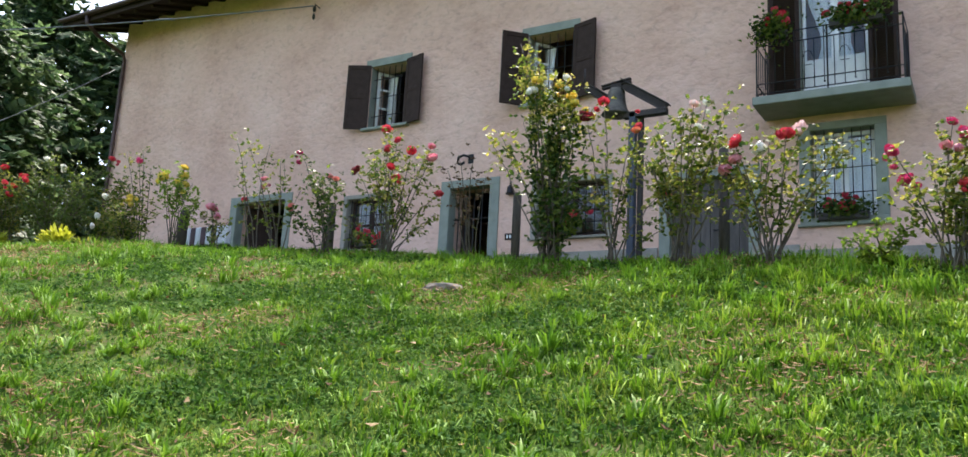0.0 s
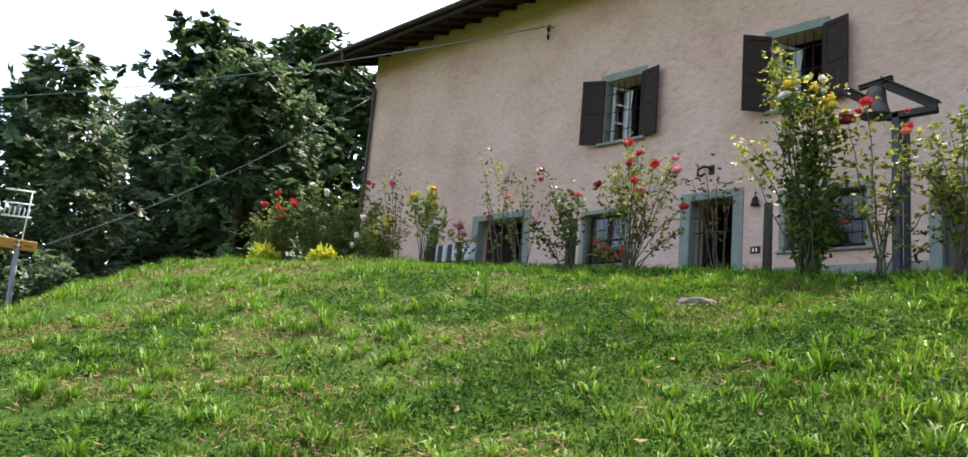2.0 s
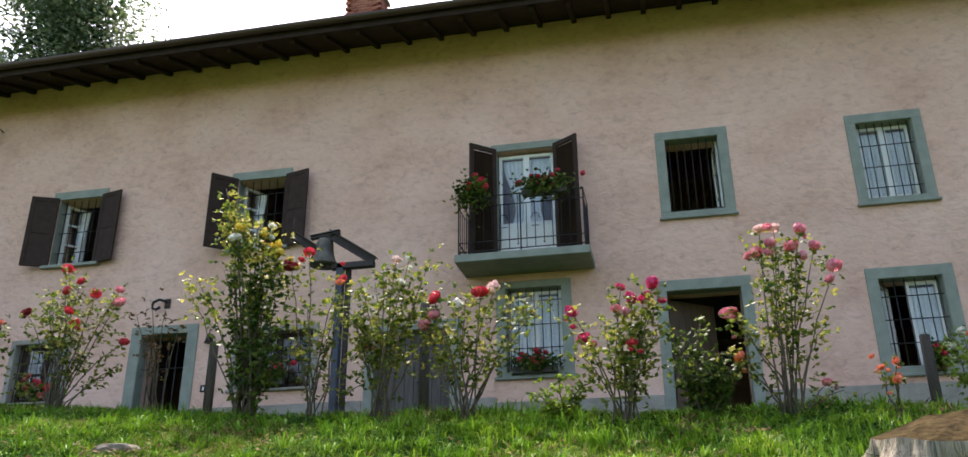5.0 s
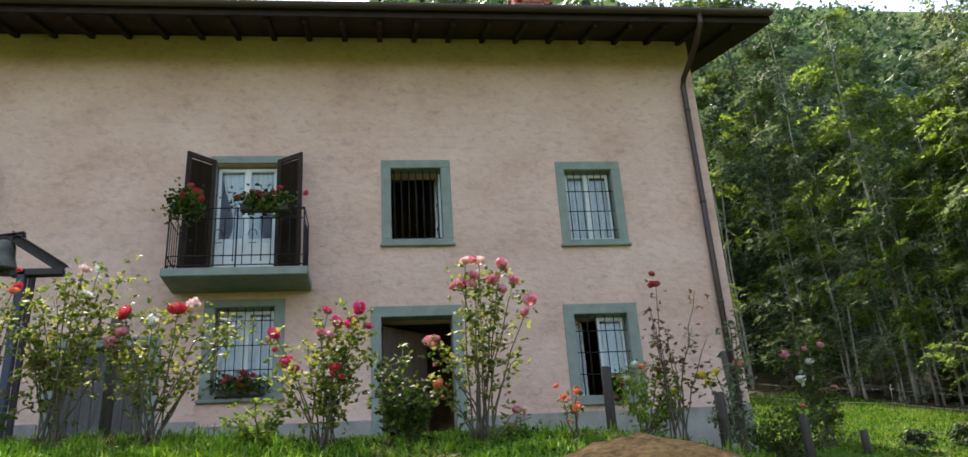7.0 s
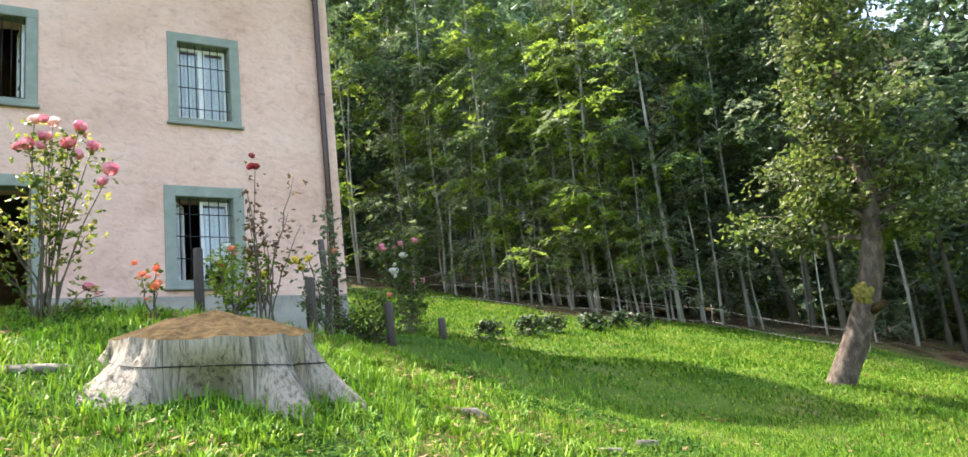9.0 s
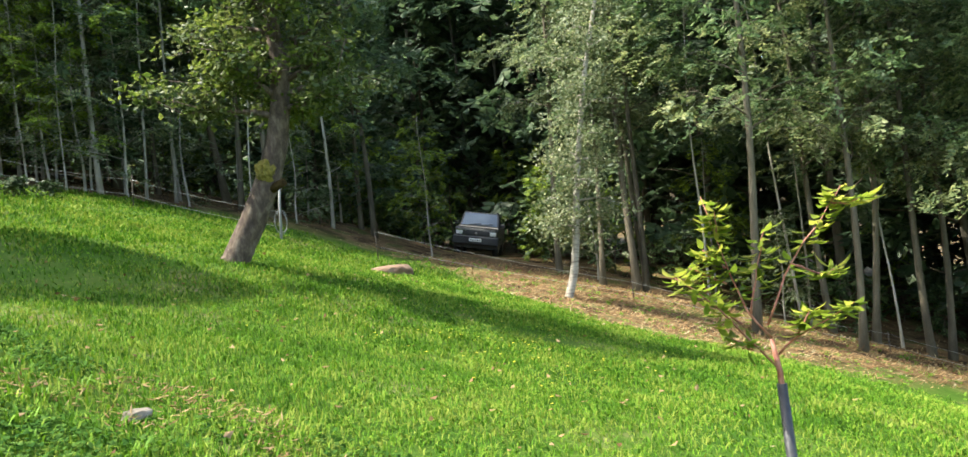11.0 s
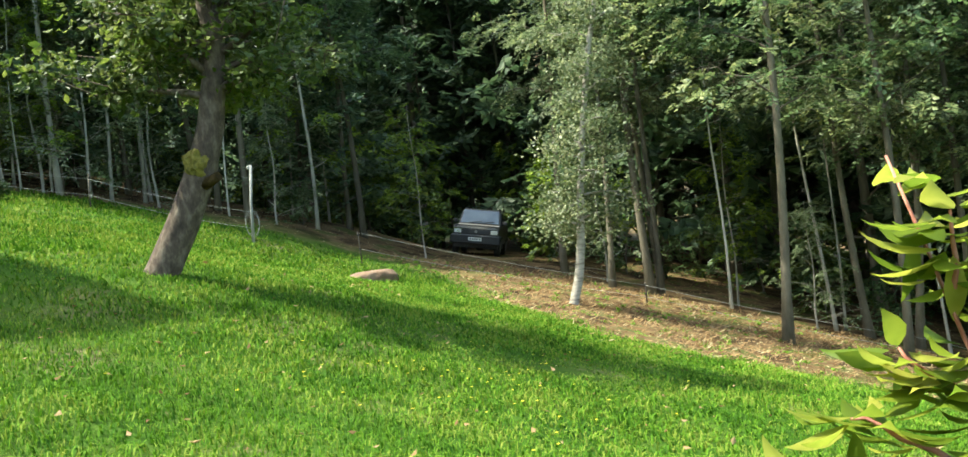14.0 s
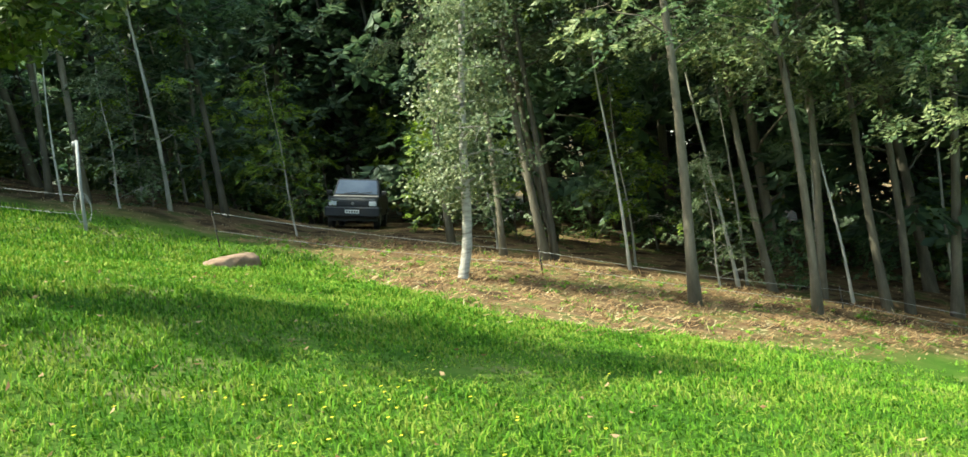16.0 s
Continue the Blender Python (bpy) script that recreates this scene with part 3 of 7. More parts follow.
def sash(win, x0, x1, z0, z1, y, open_deg=0.0, hinge="a", mids=(), mat=None):
    """A white casement with a pane, hinged at x0 ("a") or x1 ("b"), opening inwards."""
    hx = x0 if hinge == "a" else x1
    w = x1 - x0
    s = 1 if hinge == "a" else -1
    f = 0.055
    bm = bmesh.new()
    a, b = (0, w) if s > 0 else (-w, 0)
    for r in ((a, a + f, -0.025, 0.025, z0, z1), (b - f, b, -0.025, 0.025, z0, z1), (a + f, b - f, -0.025, 0.025, z0, z0 + f + 0.02), (a + f, b - f, -0.025, 0.025, z1 - f, z1)):
        box(bm, *r, bevel=0.006)
    for mz in mids:
        box(bm, a + f, b - f, -0.02, 0.02, mz - 0.02, mz + 0.02, bevel=0.004)
    sh = part("sash", bm, mat or WHITE, win, "white painted casement")
    sh.matrix_basis = pose(hx, y, 0, 0, 0, s * open_deg)
    pane = part("pane", boxes((a + f, b - f, -0.004, 0.004, z0 + f + 0.02, z1 - f)), GLASS, sh)
    pane.visible_shadow = False
    return sh


def grille(win, x0, x1, z0, z1, nv, zs, y=0.05, r=0.008):
    for k in range(nv):
        x = x0 + (x1 - x0) * (k + 0.5) / nv
        part("bar", tube(bmesh.new(), [(x, y, z0), (x, y, z1)], r, 6), IRON, win)
    for z in zs:
        part("bar", tube(bmesh.new(), [(x0, y - 0.014, z), (x1, y - 0.014, z)], r, 6), IRON, win)


def window(n, label, hole):
    return tagged(new(f"window_{n}"), label, "window", kind="structure")


def shutter(win, hx, z0, z1, w, deg, s, louvre=False):
    """A hinged wooden shutter; s = 1 when it swings about its own first edge towards +x, deg from the closed position."""
    f = 0.075
    a, b = (0, w) if s > 0 else (-w, 0)
    bm = bmesh.new()
    zm = z0 + (z1 - z0) * 0.5
    for r in ((a, a + f, -0.02, 0.02, z0, z1), (b - f, b, -0.02, 0.02, z0, z1), (a + f, b - f, -0.02, 0.02, z0, z0 + 0.11), (a + f, b - f, -0.02, 0.02, z1 - 0.09, z1)):
        box(bm, *r, bevel=0.005)
    if not louvre:
        box(bm, a + f, b - f, -0.02, 0.02, zm - 0.04, zm + 0.04, bevel=0.005)
    sh = part("shutter", bm, SHUTTER, win, "dark brown wooden shutter, folded open")
    sh.matrix_basis = pose(hx, -0.03, 0, 0, 0, -s * deg)
    if louvre:
        sl = None
        z = z0 + 0.125
        while z < z1 - 0.1:
            if sl is None:
                sl = part("slat", boxes((a + f, b - f, -0.022, 0.022, -0.004, 0.004), bevel=0.002), SHUTTER, sh)
                o = sl
            else:
                o = sl.copy()
                scene.collection.objects.link(o)
            o.matrix_basis = pose(0, 0, z, 38, 0, 0)
            z += 0.042
    else:
        for za, zb in ((z0 + 0.11, zm - 0.04), (zm + 0.04, z1 - 0.09)):
            part("panel", boxes((a + f, b - f, -0.008, 0.008, za, zb)), SHUTTER, sh)


wins = []
for n, W, dl, dr in ((1, W1, 154, 166), (2, W2, 134, 164)):
    w = window(n, "barred window with open dark brown shutters", W)
    part("surround", boxes((W[0] - 0.14, W[1] + 0.1, -0.022, 0.012, W[3], W[3] + 0.16), bevel=0.004), TEAL, w)
    part("reveal", boxes((W[0], W[0] + 0.006, 0, 0.2, W[2], W[3]), (W[1] - 0.006, W[1], 0, 0.2, W[2], W[3])), TEAL, w)
    part("window_sill", boxes((W[0] - 0.12, W[1] + 0.14, -0.1, 0.12, W[2] - 0.06, W[2]), bevel=0.008), TEAL, w)
    hw = (W[1] - W[0]) / 2
    sh = sash(w, W[0] + 0.02, W[0] + hw, W[2] + 0.03, W[3] - 0.03, 0.2, 62, "a", (3.55, 3.95))
    sash(w, W[0] + hw, W[1] - 0.02, W[2] + 0.03, W[3] - 0.03, 0.2, 95, "b", (3.55, 3.95))
    curtain(w, W[0] + 0.1, W[0] + 0.34, W[2] + 0.1, W[3] - 0.1, 0.46, LACE, 0.4)
    grille(w, W[0], W[1], W[2], W[3], 6, (3.3, 3.7, 4.1), 0.1)
    shutter(w, W[0], W[2] - 0.02, W[3] + 0.03, hw + 0.03, dl, 1)
    shutter(w, W[1], W[2] - 0.02, W[3] + 0.03, hw + 0.03, dr, -1)

w = window(3, "green-framed open window with iron bars, dark inside", U3)
surround(w, *U3, 0.155, 0.145, True, 0.09)
sash(w, U3[1] - 0.42, U3[1] - 0.02, U3[2] + 0.02, U3[3] - 0.02, 0.2, 84, "b", (3.4, 3.85))
grille(w, U3[0], U3[1], U3[2], U3[3], 7, (3.06,), 0.08)

w = window(4, "green-framed barred window with white lace curtains", U4)
surround(w, *U4, 0.15, 0.15, True, 0.085)
mid = (U4[0] + U4[1]) / 2
sash(w, U4[0] + 0.02, mid, U4[2] + 0.02, U4[3] - 0.02, 0.19)
sash(w, mid, U4[1] - 0.02, U4[2] + 0.02, U4[3] - 0.02, 0.19, 0, "b")
curtain(w, U4[0] + 0.07, mid - 0.05, U4[2] + 0.1, U4[3] - 0.1, 0.25, LACE)
curtain(w, mid + 0.05, U4[1] - 0.07, U4[2] + 0.1, U4[3] - 0.1, 0.25, LACE)
grille(w, U4[0], U4[1], U4[2], U4[3], 7, (3.15, 3.5, 3.87), 0.06)

w = window(5, "green-framed ground-floor window with lace curtains and bars", G5)
surround(w, *G5, 0.16, 0.115, True, 0.09)
mid = (G5[0] + G5[1]) / 2
sash(w, G5[0] + 0.02, mid, G5[2] + 0.02, G5[3] - 0.02, 0.2)
sash(w, mid, G5[1] - 0.02, G5[2] + 0.02, G5[3] - 0.02, 0.2, 0, "b")
curtain(w, G5[0] + 0.07, mid - 0.05, G5[2] + 0.1, G5[3] - 0.1, 0.235, LACE)
curtain(w, mid + 0.05, G5[1] - 0.07, G5[2] + 0.1, G5[3] - 0.1, 0.235, LACE)
grille(w, G5[0], G5[1], G5[2], G5[3], 7, (0.95, 1.33, 1.72), 0.05)

w = window(6, "green-framed barred window, one casement ajar", G6)
surround(w, *G6, 0.165, 0.165, True, 0.11)
mid = (G6[0] + G6[1]) / 2 - 0.04
sash(w, G6[0] + 0.02, mid, G6[2] + 0.02, G6[3] - 0.02, 0.2, 58, "a")
sash(w, mid, G6[1] - 0.02, G6[2] + 0.02, G6[3] - 0.02, 0.2, 0, "b")
curtain(w, mid + 0.05, G6[1] - 0.07, G6[2] + 0.1, G6[3] - 0.1, 0.26, LACE)
curtain(w, G6[0] + 0.03, G6[0] + 0.14, G6[2] + 0.05, G6[3] - 0.1, 0.3, LACE, 0.2)
grille(w, G6[0], G6[1], G6[2], G6[3], 6, (0.7, 1.05, 1.4), 0.05)

for n, W, lab in ((7, GW1, "brown wooden ground-floor window with iron grille"), (8, GW2, "dark brown ground-floor window behind the roses")):
    w = window(n, lab, W)
    surround(w, *W, 0.10, 0.08, True, 0.0, PLINTH)
    mid = (W[0] + W[1]) / 2
    sash(w, W[0] + 0.02, mid, W[2] + 0.02, W[3] - 0.02, 0.18, 0, "a", ((W[2] + W[3]) / 2,), SHUTTER)
    sash(w, mid, W[1] - 0.02, W[2] + 0.02, W[3] - 0.02, 0.18, 0, "b", ((W[2] + W[3]) / 2,), SHUTTER)
    grille(w, W[0], W[1], W[2], W[3], 8, (W[2] + 0.25, W[2] + 0.7), 0.06)

# balcony door
w = window(9, "white glazed balcony door with dark louvred shutters", BD)
part("surround", boxes((BD[0] - 0.09, BD[1] + 0.13, -0.022, 0.012, BD[3], BD[3] + 0.13), bevel=0.004), TEAL, w)
part("reveal", boxes((BD[0], BD[0] + 0.006, 0, 0.2, BD[2], BD[3]), (BD[1] - 0.006, BD[1], 0, 0.2, BD[2], BD[3])), TEAL, w)
mid = (BD[0] + BD[1]) / 2
for a, b, hg in ((BD[0] + 0.02, mid, "a"), (mid, BD[1] - 0.02, "b")):
    sash(w, a, b, 3.05, BD[3] - 0.04, 0.15, 0, hg)
    part("door_panel", boxes((a + 0.001, b - 0.001, 0.12, 0.17, BD[2], 3.049), bevel=0.006), WHITE, w, "white painted lower door panel")
    part("panel_moulding", boxes((a + 0.09, b - 0.09, 0.108, 0.12, BD[2] + 0.12, 2.95), bevel=0.005), WHITE, w)
curtain(w, BD[0] + 0.08, mid - 0.05, 3.1, BD[3] - 0.1, 0.22, LACE, -0.55)
curtain(w, mid + 0.05, BD[1] - 0.08, 3.1, BD[3] - 0.1, 0.22, LACE, 0.55)
shutter(w, BD[0], BD[2] + 0.0, BD[3] + 0.04, 0.52, 138, 1, True)
shutter(w, BD[1], BD[2] + 0.0, BD[3] + 0.04, 0.52, 145, -1, True)

# balcony
BX0, BX1, BY, BZ = -6.24, -4.12, -0.8, 2.30
bal = thing("balcony", "green-painted concrete balcony with black iron railing", "balcony", (0, 0, 0))
part("slab", boxes((BX0, BX1, BY, -0.001, BZ - 0.13, BZ), bevel=0.012), TEAL, bal, "grey-green painted slab")
rx0, rx1, ry = BX0 + 0.06, BX1 - 0.07, BY + 0.05
for z in (BZ + 0.05, BZ + 0.2, BZ + 0.8, BZ + 0.97):
    bm = bmesh.new()
    tube(bm, [(rx0, -0.02, z), (rx0, ry, z)], 0.009, 6)
    tube(bm, [(rx0, ry, z), (rx1, ry, z)], 0.009, 6)
    tube(bm, [(rx1, ry, z), (rx1, -0.02, z)], 0.009, 6)
    part("rail", bm, IRON, bal)
for x, y in ((rx0, ry), (rx1, ry), (rx0, -0.06), (rx1, -0.06), ((rx0 + rx1) / 2, ry)):
    part("post", boxes((x - 0.011, x + 0.011, y - 0.011, y + 0.011, BZ, BZ + 0.98), bevel=0.003), IRON, bal)
k = 0
x = rx0 + 0.13
while x < rx1 - 0.05:
    low = BZ + (0.12 if k % 3 == 0 else 0.05)
    bm = tube(bmesh.new(), [(x, ry, low), (x, ry, BZ + (0.8 if k % 3 else 0.97))], 0.007, 6)
    if k % 3 == 0:
        bmesh.ops.create_icosphere(bm, subdivisions=1, radius=0.017, matrix=pose(x, ry, low))
    part("bar", bm, IRON, bal)
    x += 0.137
    k += 1
for xx in (rx0, rx1):
    y = ry + 0.13
    while y < -0.1:
        part("bar", tube(bmesh.new(), [(xx, y, BZ + 0.05), (xx, y, BZ + 0.8)], 0.007, 6), IRON, bal)
        y += 0.13
for cxx in np.arange(rx0 + 0.2, rx1 - 0.1, 0.41):
    bm = bmesh.new()
    tube(bm, [(cxx + 0.055 * math.cos(q), ry, BZ + 0.885 + 0.055 * math.sin(q)) for q in np.linspace(0, 2 * math.pi, 15)], 0.005, 5, False)
    part("scroll", bm, IRON, bal)
for cxx in (-5.45, -4.95):
    bm = bmesh.new()
    tube(bm, [(cxx + s * 0.07, ry - 0.01, BZ + 0.55 + h) for s, h in ((-1, -0.03), (-0.6, 0.05), (0, 0.07), (0.6, 0.05), (1, -0.03))], 0.006, 5)
    part("scroll", bm, IRON, bal)
    part("scroll", tube(bmesh.new(), [(cxx - 0.06, ry - 0.01, BZ + 0.4), (cxx + 0.06, ry - 0.01, BZ + 0.4)], 0.006, 5), IRON, bal)


# doors
def door_case(n, label, D, w, top):
    d = tagged(new(f"door_{n}"), label, "door", kind="structure")
    surround(d, *D, w, top, False)
    return d


d = door_case(1, "open doorway with a green painted surround, dark hall inside", DR, 0.16, 0.17)
bm = boxes((0, 0.9, -0.02, 0.02, -0.6, 1.66), bevel=0.006)
o = part("door_leaf", bm, DOORWOOD, d, "brown wooden door leaf, standing open inwards")
o.matrix_basis = pose(DR[0] + 0.02, 0.32, 0, 0, 0, 38)
part("threshold", boxes((DR[0] - 0.1, DR[1] + 0.1, -0.12, 0.3, -0.64, -0.58), bevel=0.01), PLINTH, d)
d = door_case(2, "dark open cellar doorway with a grey-green surround", D2, 0.2, 0.14)
for k in range(5):
    part("bar", tube(bmesh.new(), [(D2[0] + 0.1 + 0.17 * k, 0.18, -0.55), (D2[0] + 0.1 + 0.17 * k, 0.18, 1.56)], 0.012, 6), IRON, d)
part("bar", tube(bmesh.new(), [(D2[0], 0.17, 1.0), (D2[1], 0.17, 1.0)], 0.012, 6), IRON, d)
o = part("door_leaf", boxes((0, 0.42, -0.02, 0.02, -0.5, 1.55), bevel=0.006), SHUTTER, d, "dark door leaf, open inwards")
o.matrix_basis = pose(D2[0] + 0.02, 0.46, 0, 0, 0, 92)
d = door_case(3, "wide dark store doorway with a grey-green surround", D1, 0.2, 0.14)
o = part("door_leaf", boxes((0, 0.7, -0.02, 0.02, -0.1, 1.66), bevel=0.006), SHUTTER, d, "dark plank door leaf, open inwards")
o.matrix_basis = pose(D1[0] + 0.02, 0.3, 0, 0, 0, 60)
d = door_case(4, "closed grey-brown wooden double door", DG, 0.18, 0.14)
n = 8
for k in range(n):
    a = DG[0] + 0.02 + (DG[1] - DG[0] - 0.04) * k / n
    part("plank", boxes((a + 0.003, a + (DG[1] - DG[0] - 0.04) / n - 0.003, 0.1, 0.14, DG[2], DG[3] - 0.02), bevel=0.005), DOORGREY, d)
part("door_rail", boxes((DG[0] + 0.03, DG[1] - 0.03, 0.075, 0.099, 0.9, 1.02), (DG[0] + 0.03, DG[1] - 0.03, 0.075, 0.099, -0.2, -0.08), bevel=0.004), DOORGREY, d)
part("door_handle", tube(bmesh.new(), [(-7.05, 0.1, 0.5), (-7.05, 0.03, 0.5), (-6.93, 0.03, 0.5)], 0.011, 8), IRON, d, "black iron handle")


# ---- flowers and shrubs ----
def bloom_mesh(key, r=0.045, double=True):
    """A rose bloom: rings of cupped petals round a closed heart."""
    rng = random.Random(hash(key) % 97 if False else sum(map(ord, key)))
    vs, fs = [], []
    for ring, (count, lo, hi, size) in enumerate(((3, -0.9, 1.25, 0.5), (5, -1.0, 0.95, 0.72), (6, -1.1, 0.6, 0.9), (7, -1.2, 0.22, 1.05))):
        for k in range(count):
            a = 2 * math.pi * (k + 0.5 * (ring % 2)) / count + rng.uniform(-0.25, 0.25)
            d, t = Vector((math.cos(a), math.sin(a), 0)), Vector((-math.sin(a), math.cos(a), 0))
            i0 = len(vs)
            half = 1.15 * math.pi / count
            for j in range(3):
                lat = lo + (hi - lo) * j / 2 + (rng.uniform(-0.12, 0.12) if j else 0)
                rr = r * size * (1.0, 1.02, 1.12)[j]
                for u in (-1, 0, 1):
                    q = a + u * half * (0.5, 1.0, 0.8)[j]
                    vs.append(Vector((math.cos(q) * math.cos(lat), math.sin(q) * math.cos(lat), math.sin(lat) * 0.85 - (0.12 if u and j == 2 else 0))) * rr)
            for j in range(2):
                for u in range(2):
                    b = i0 + 3 * j + u
                    fs.append((b, b + 1, b + 4, b + 3))
    return mesh_from("bloom_" + key, [tuple(v) for v in vs], fs, [PETALS[key]])


BLOOMS = {k: bloom_mesh(k) for k in PETALS}
COLOURS = dict(r="red", c="crimson", k="pink", o="coral", a="orange", d="dark red", y="yellow", w="white", p="pale pink")


def rose_bush(x, y, tips, density=1.0, leaf=ROSELEAF, size=0.05, label="", bloom=1.0, extra=3, low=0.25, stem_r=0.0075, name="rose_bush"):
    """Canes that rise from one foot to their tips, leaflets in threes along them, a bloom on the tips that carry one."""
    rng = np.random.default_rng(int(abs(x * 131 + y * 17)))
    z = ground_z(x, y)
    cols = sorted({COLOURS[c] for *_, c in tips if c != "-"})
    lab = label or f"{' and '.join(cols[:2]) or 'leafy'} rose bush with long thin canes"
    th = thing(name, lab, "rose bush" if name == "rose_bush" else "shrub", (x, y, z), "roses before the house" if name == "rose_bush" else "")
    pts = []
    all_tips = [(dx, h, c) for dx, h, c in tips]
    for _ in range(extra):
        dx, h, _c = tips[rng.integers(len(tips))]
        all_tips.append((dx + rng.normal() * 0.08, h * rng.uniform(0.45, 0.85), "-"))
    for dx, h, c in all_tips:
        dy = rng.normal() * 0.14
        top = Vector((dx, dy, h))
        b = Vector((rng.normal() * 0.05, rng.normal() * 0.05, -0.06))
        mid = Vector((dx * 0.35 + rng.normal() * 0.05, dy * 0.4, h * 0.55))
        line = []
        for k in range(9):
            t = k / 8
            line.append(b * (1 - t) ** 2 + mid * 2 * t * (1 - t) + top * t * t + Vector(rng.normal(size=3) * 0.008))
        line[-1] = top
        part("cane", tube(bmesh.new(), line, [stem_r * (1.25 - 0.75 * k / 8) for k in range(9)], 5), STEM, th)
        n = int(density * (11 + 20 * h))
        for _k in range(n):
            t = low + (1 - low) * rng.random() ** 0.65
            q = min(7.999, t * 8)
            p = line[int(q)].lerp(line[int(q) + 1], q - int(q))
            pts.append(np.array(p) + rng.normal(size=3) * (0.06, 0.06, 0.05) * (0.6 + 0.6 * min(1, h)))
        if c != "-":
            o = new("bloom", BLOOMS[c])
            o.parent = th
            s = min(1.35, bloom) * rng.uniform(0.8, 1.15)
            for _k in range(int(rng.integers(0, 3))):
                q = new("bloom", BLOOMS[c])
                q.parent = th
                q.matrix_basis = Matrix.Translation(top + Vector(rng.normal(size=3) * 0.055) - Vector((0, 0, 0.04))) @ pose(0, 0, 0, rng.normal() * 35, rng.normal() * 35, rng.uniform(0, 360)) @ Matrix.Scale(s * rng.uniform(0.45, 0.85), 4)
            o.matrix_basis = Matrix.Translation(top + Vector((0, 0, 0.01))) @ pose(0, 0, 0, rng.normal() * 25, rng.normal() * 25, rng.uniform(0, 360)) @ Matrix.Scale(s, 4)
    if pts:
        bases = np.repeat(np.array(pts), 3, 0)
        up, side = leaf_frames(rng, len(bases), 0.25)
        ln = size * rng.uniform(0.55, 1.35, len(bases))
        o = new("foliage", leaf_mesh("rose_foliage", bases, up, side, ln, ln * 0.7, [leaf]))
        o.parent = th
    return th


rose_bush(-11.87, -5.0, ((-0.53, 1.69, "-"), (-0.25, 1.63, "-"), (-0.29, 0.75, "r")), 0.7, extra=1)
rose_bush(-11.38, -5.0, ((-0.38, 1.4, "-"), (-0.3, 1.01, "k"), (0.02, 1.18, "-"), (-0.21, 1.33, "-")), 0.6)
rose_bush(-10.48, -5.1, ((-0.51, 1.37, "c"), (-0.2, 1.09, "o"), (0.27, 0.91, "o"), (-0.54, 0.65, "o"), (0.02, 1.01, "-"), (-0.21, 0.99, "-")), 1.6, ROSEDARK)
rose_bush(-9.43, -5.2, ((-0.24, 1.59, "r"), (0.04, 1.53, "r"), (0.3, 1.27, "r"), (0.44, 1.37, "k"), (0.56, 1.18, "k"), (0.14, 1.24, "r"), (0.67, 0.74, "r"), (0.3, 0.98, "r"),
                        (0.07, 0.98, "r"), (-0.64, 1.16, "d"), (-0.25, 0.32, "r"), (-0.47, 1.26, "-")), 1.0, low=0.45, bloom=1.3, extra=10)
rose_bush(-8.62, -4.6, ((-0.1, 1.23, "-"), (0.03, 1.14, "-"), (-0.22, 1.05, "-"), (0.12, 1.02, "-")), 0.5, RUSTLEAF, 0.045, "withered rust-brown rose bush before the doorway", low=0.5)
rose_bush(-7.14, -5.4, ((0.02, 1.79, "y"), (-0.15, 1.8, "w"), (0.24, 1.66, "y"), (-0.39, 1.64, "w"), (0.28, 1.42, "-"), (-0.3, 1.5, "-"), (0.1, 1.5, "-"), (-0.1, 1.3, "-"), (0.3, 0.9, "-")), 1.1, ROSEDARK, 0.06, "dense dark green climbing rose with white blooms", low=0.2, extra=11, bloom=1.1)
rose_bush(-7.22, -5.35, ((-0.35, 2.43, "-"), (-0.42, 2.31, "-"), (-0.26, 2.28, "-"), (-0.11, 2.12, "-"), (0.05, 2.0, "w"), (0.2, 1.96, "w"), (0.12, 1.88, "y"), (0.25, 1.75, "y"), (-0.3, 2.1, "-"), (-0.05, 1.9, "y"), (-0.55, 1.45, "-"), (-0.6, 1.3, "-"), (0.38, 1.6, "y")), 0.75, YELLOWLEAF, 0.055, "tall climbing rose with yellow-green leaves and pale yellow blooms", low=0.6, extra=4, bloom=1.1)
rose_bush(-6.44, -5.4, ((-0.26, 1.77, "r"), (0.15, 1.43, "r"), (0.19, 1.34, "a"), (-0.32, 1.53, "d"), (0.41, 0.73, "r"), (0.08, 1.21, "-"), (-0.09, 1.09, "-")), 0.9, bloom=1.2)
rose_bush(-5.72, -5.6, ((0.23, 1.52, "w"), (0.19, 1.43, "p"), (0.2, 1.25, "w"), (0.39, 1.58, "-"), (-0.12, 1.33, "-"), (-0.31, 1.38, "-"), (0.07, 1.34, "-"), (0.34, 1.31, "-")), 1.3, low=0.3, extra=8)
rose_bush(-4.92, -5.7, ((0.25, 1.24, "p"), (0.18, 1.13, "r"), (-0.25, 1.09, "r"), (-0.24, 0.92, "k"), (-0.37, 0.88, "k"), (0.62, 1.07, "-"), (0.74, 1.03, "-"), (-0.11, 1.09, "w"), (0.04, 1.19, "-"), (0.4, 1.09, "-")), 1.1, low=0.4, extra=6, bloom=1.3)
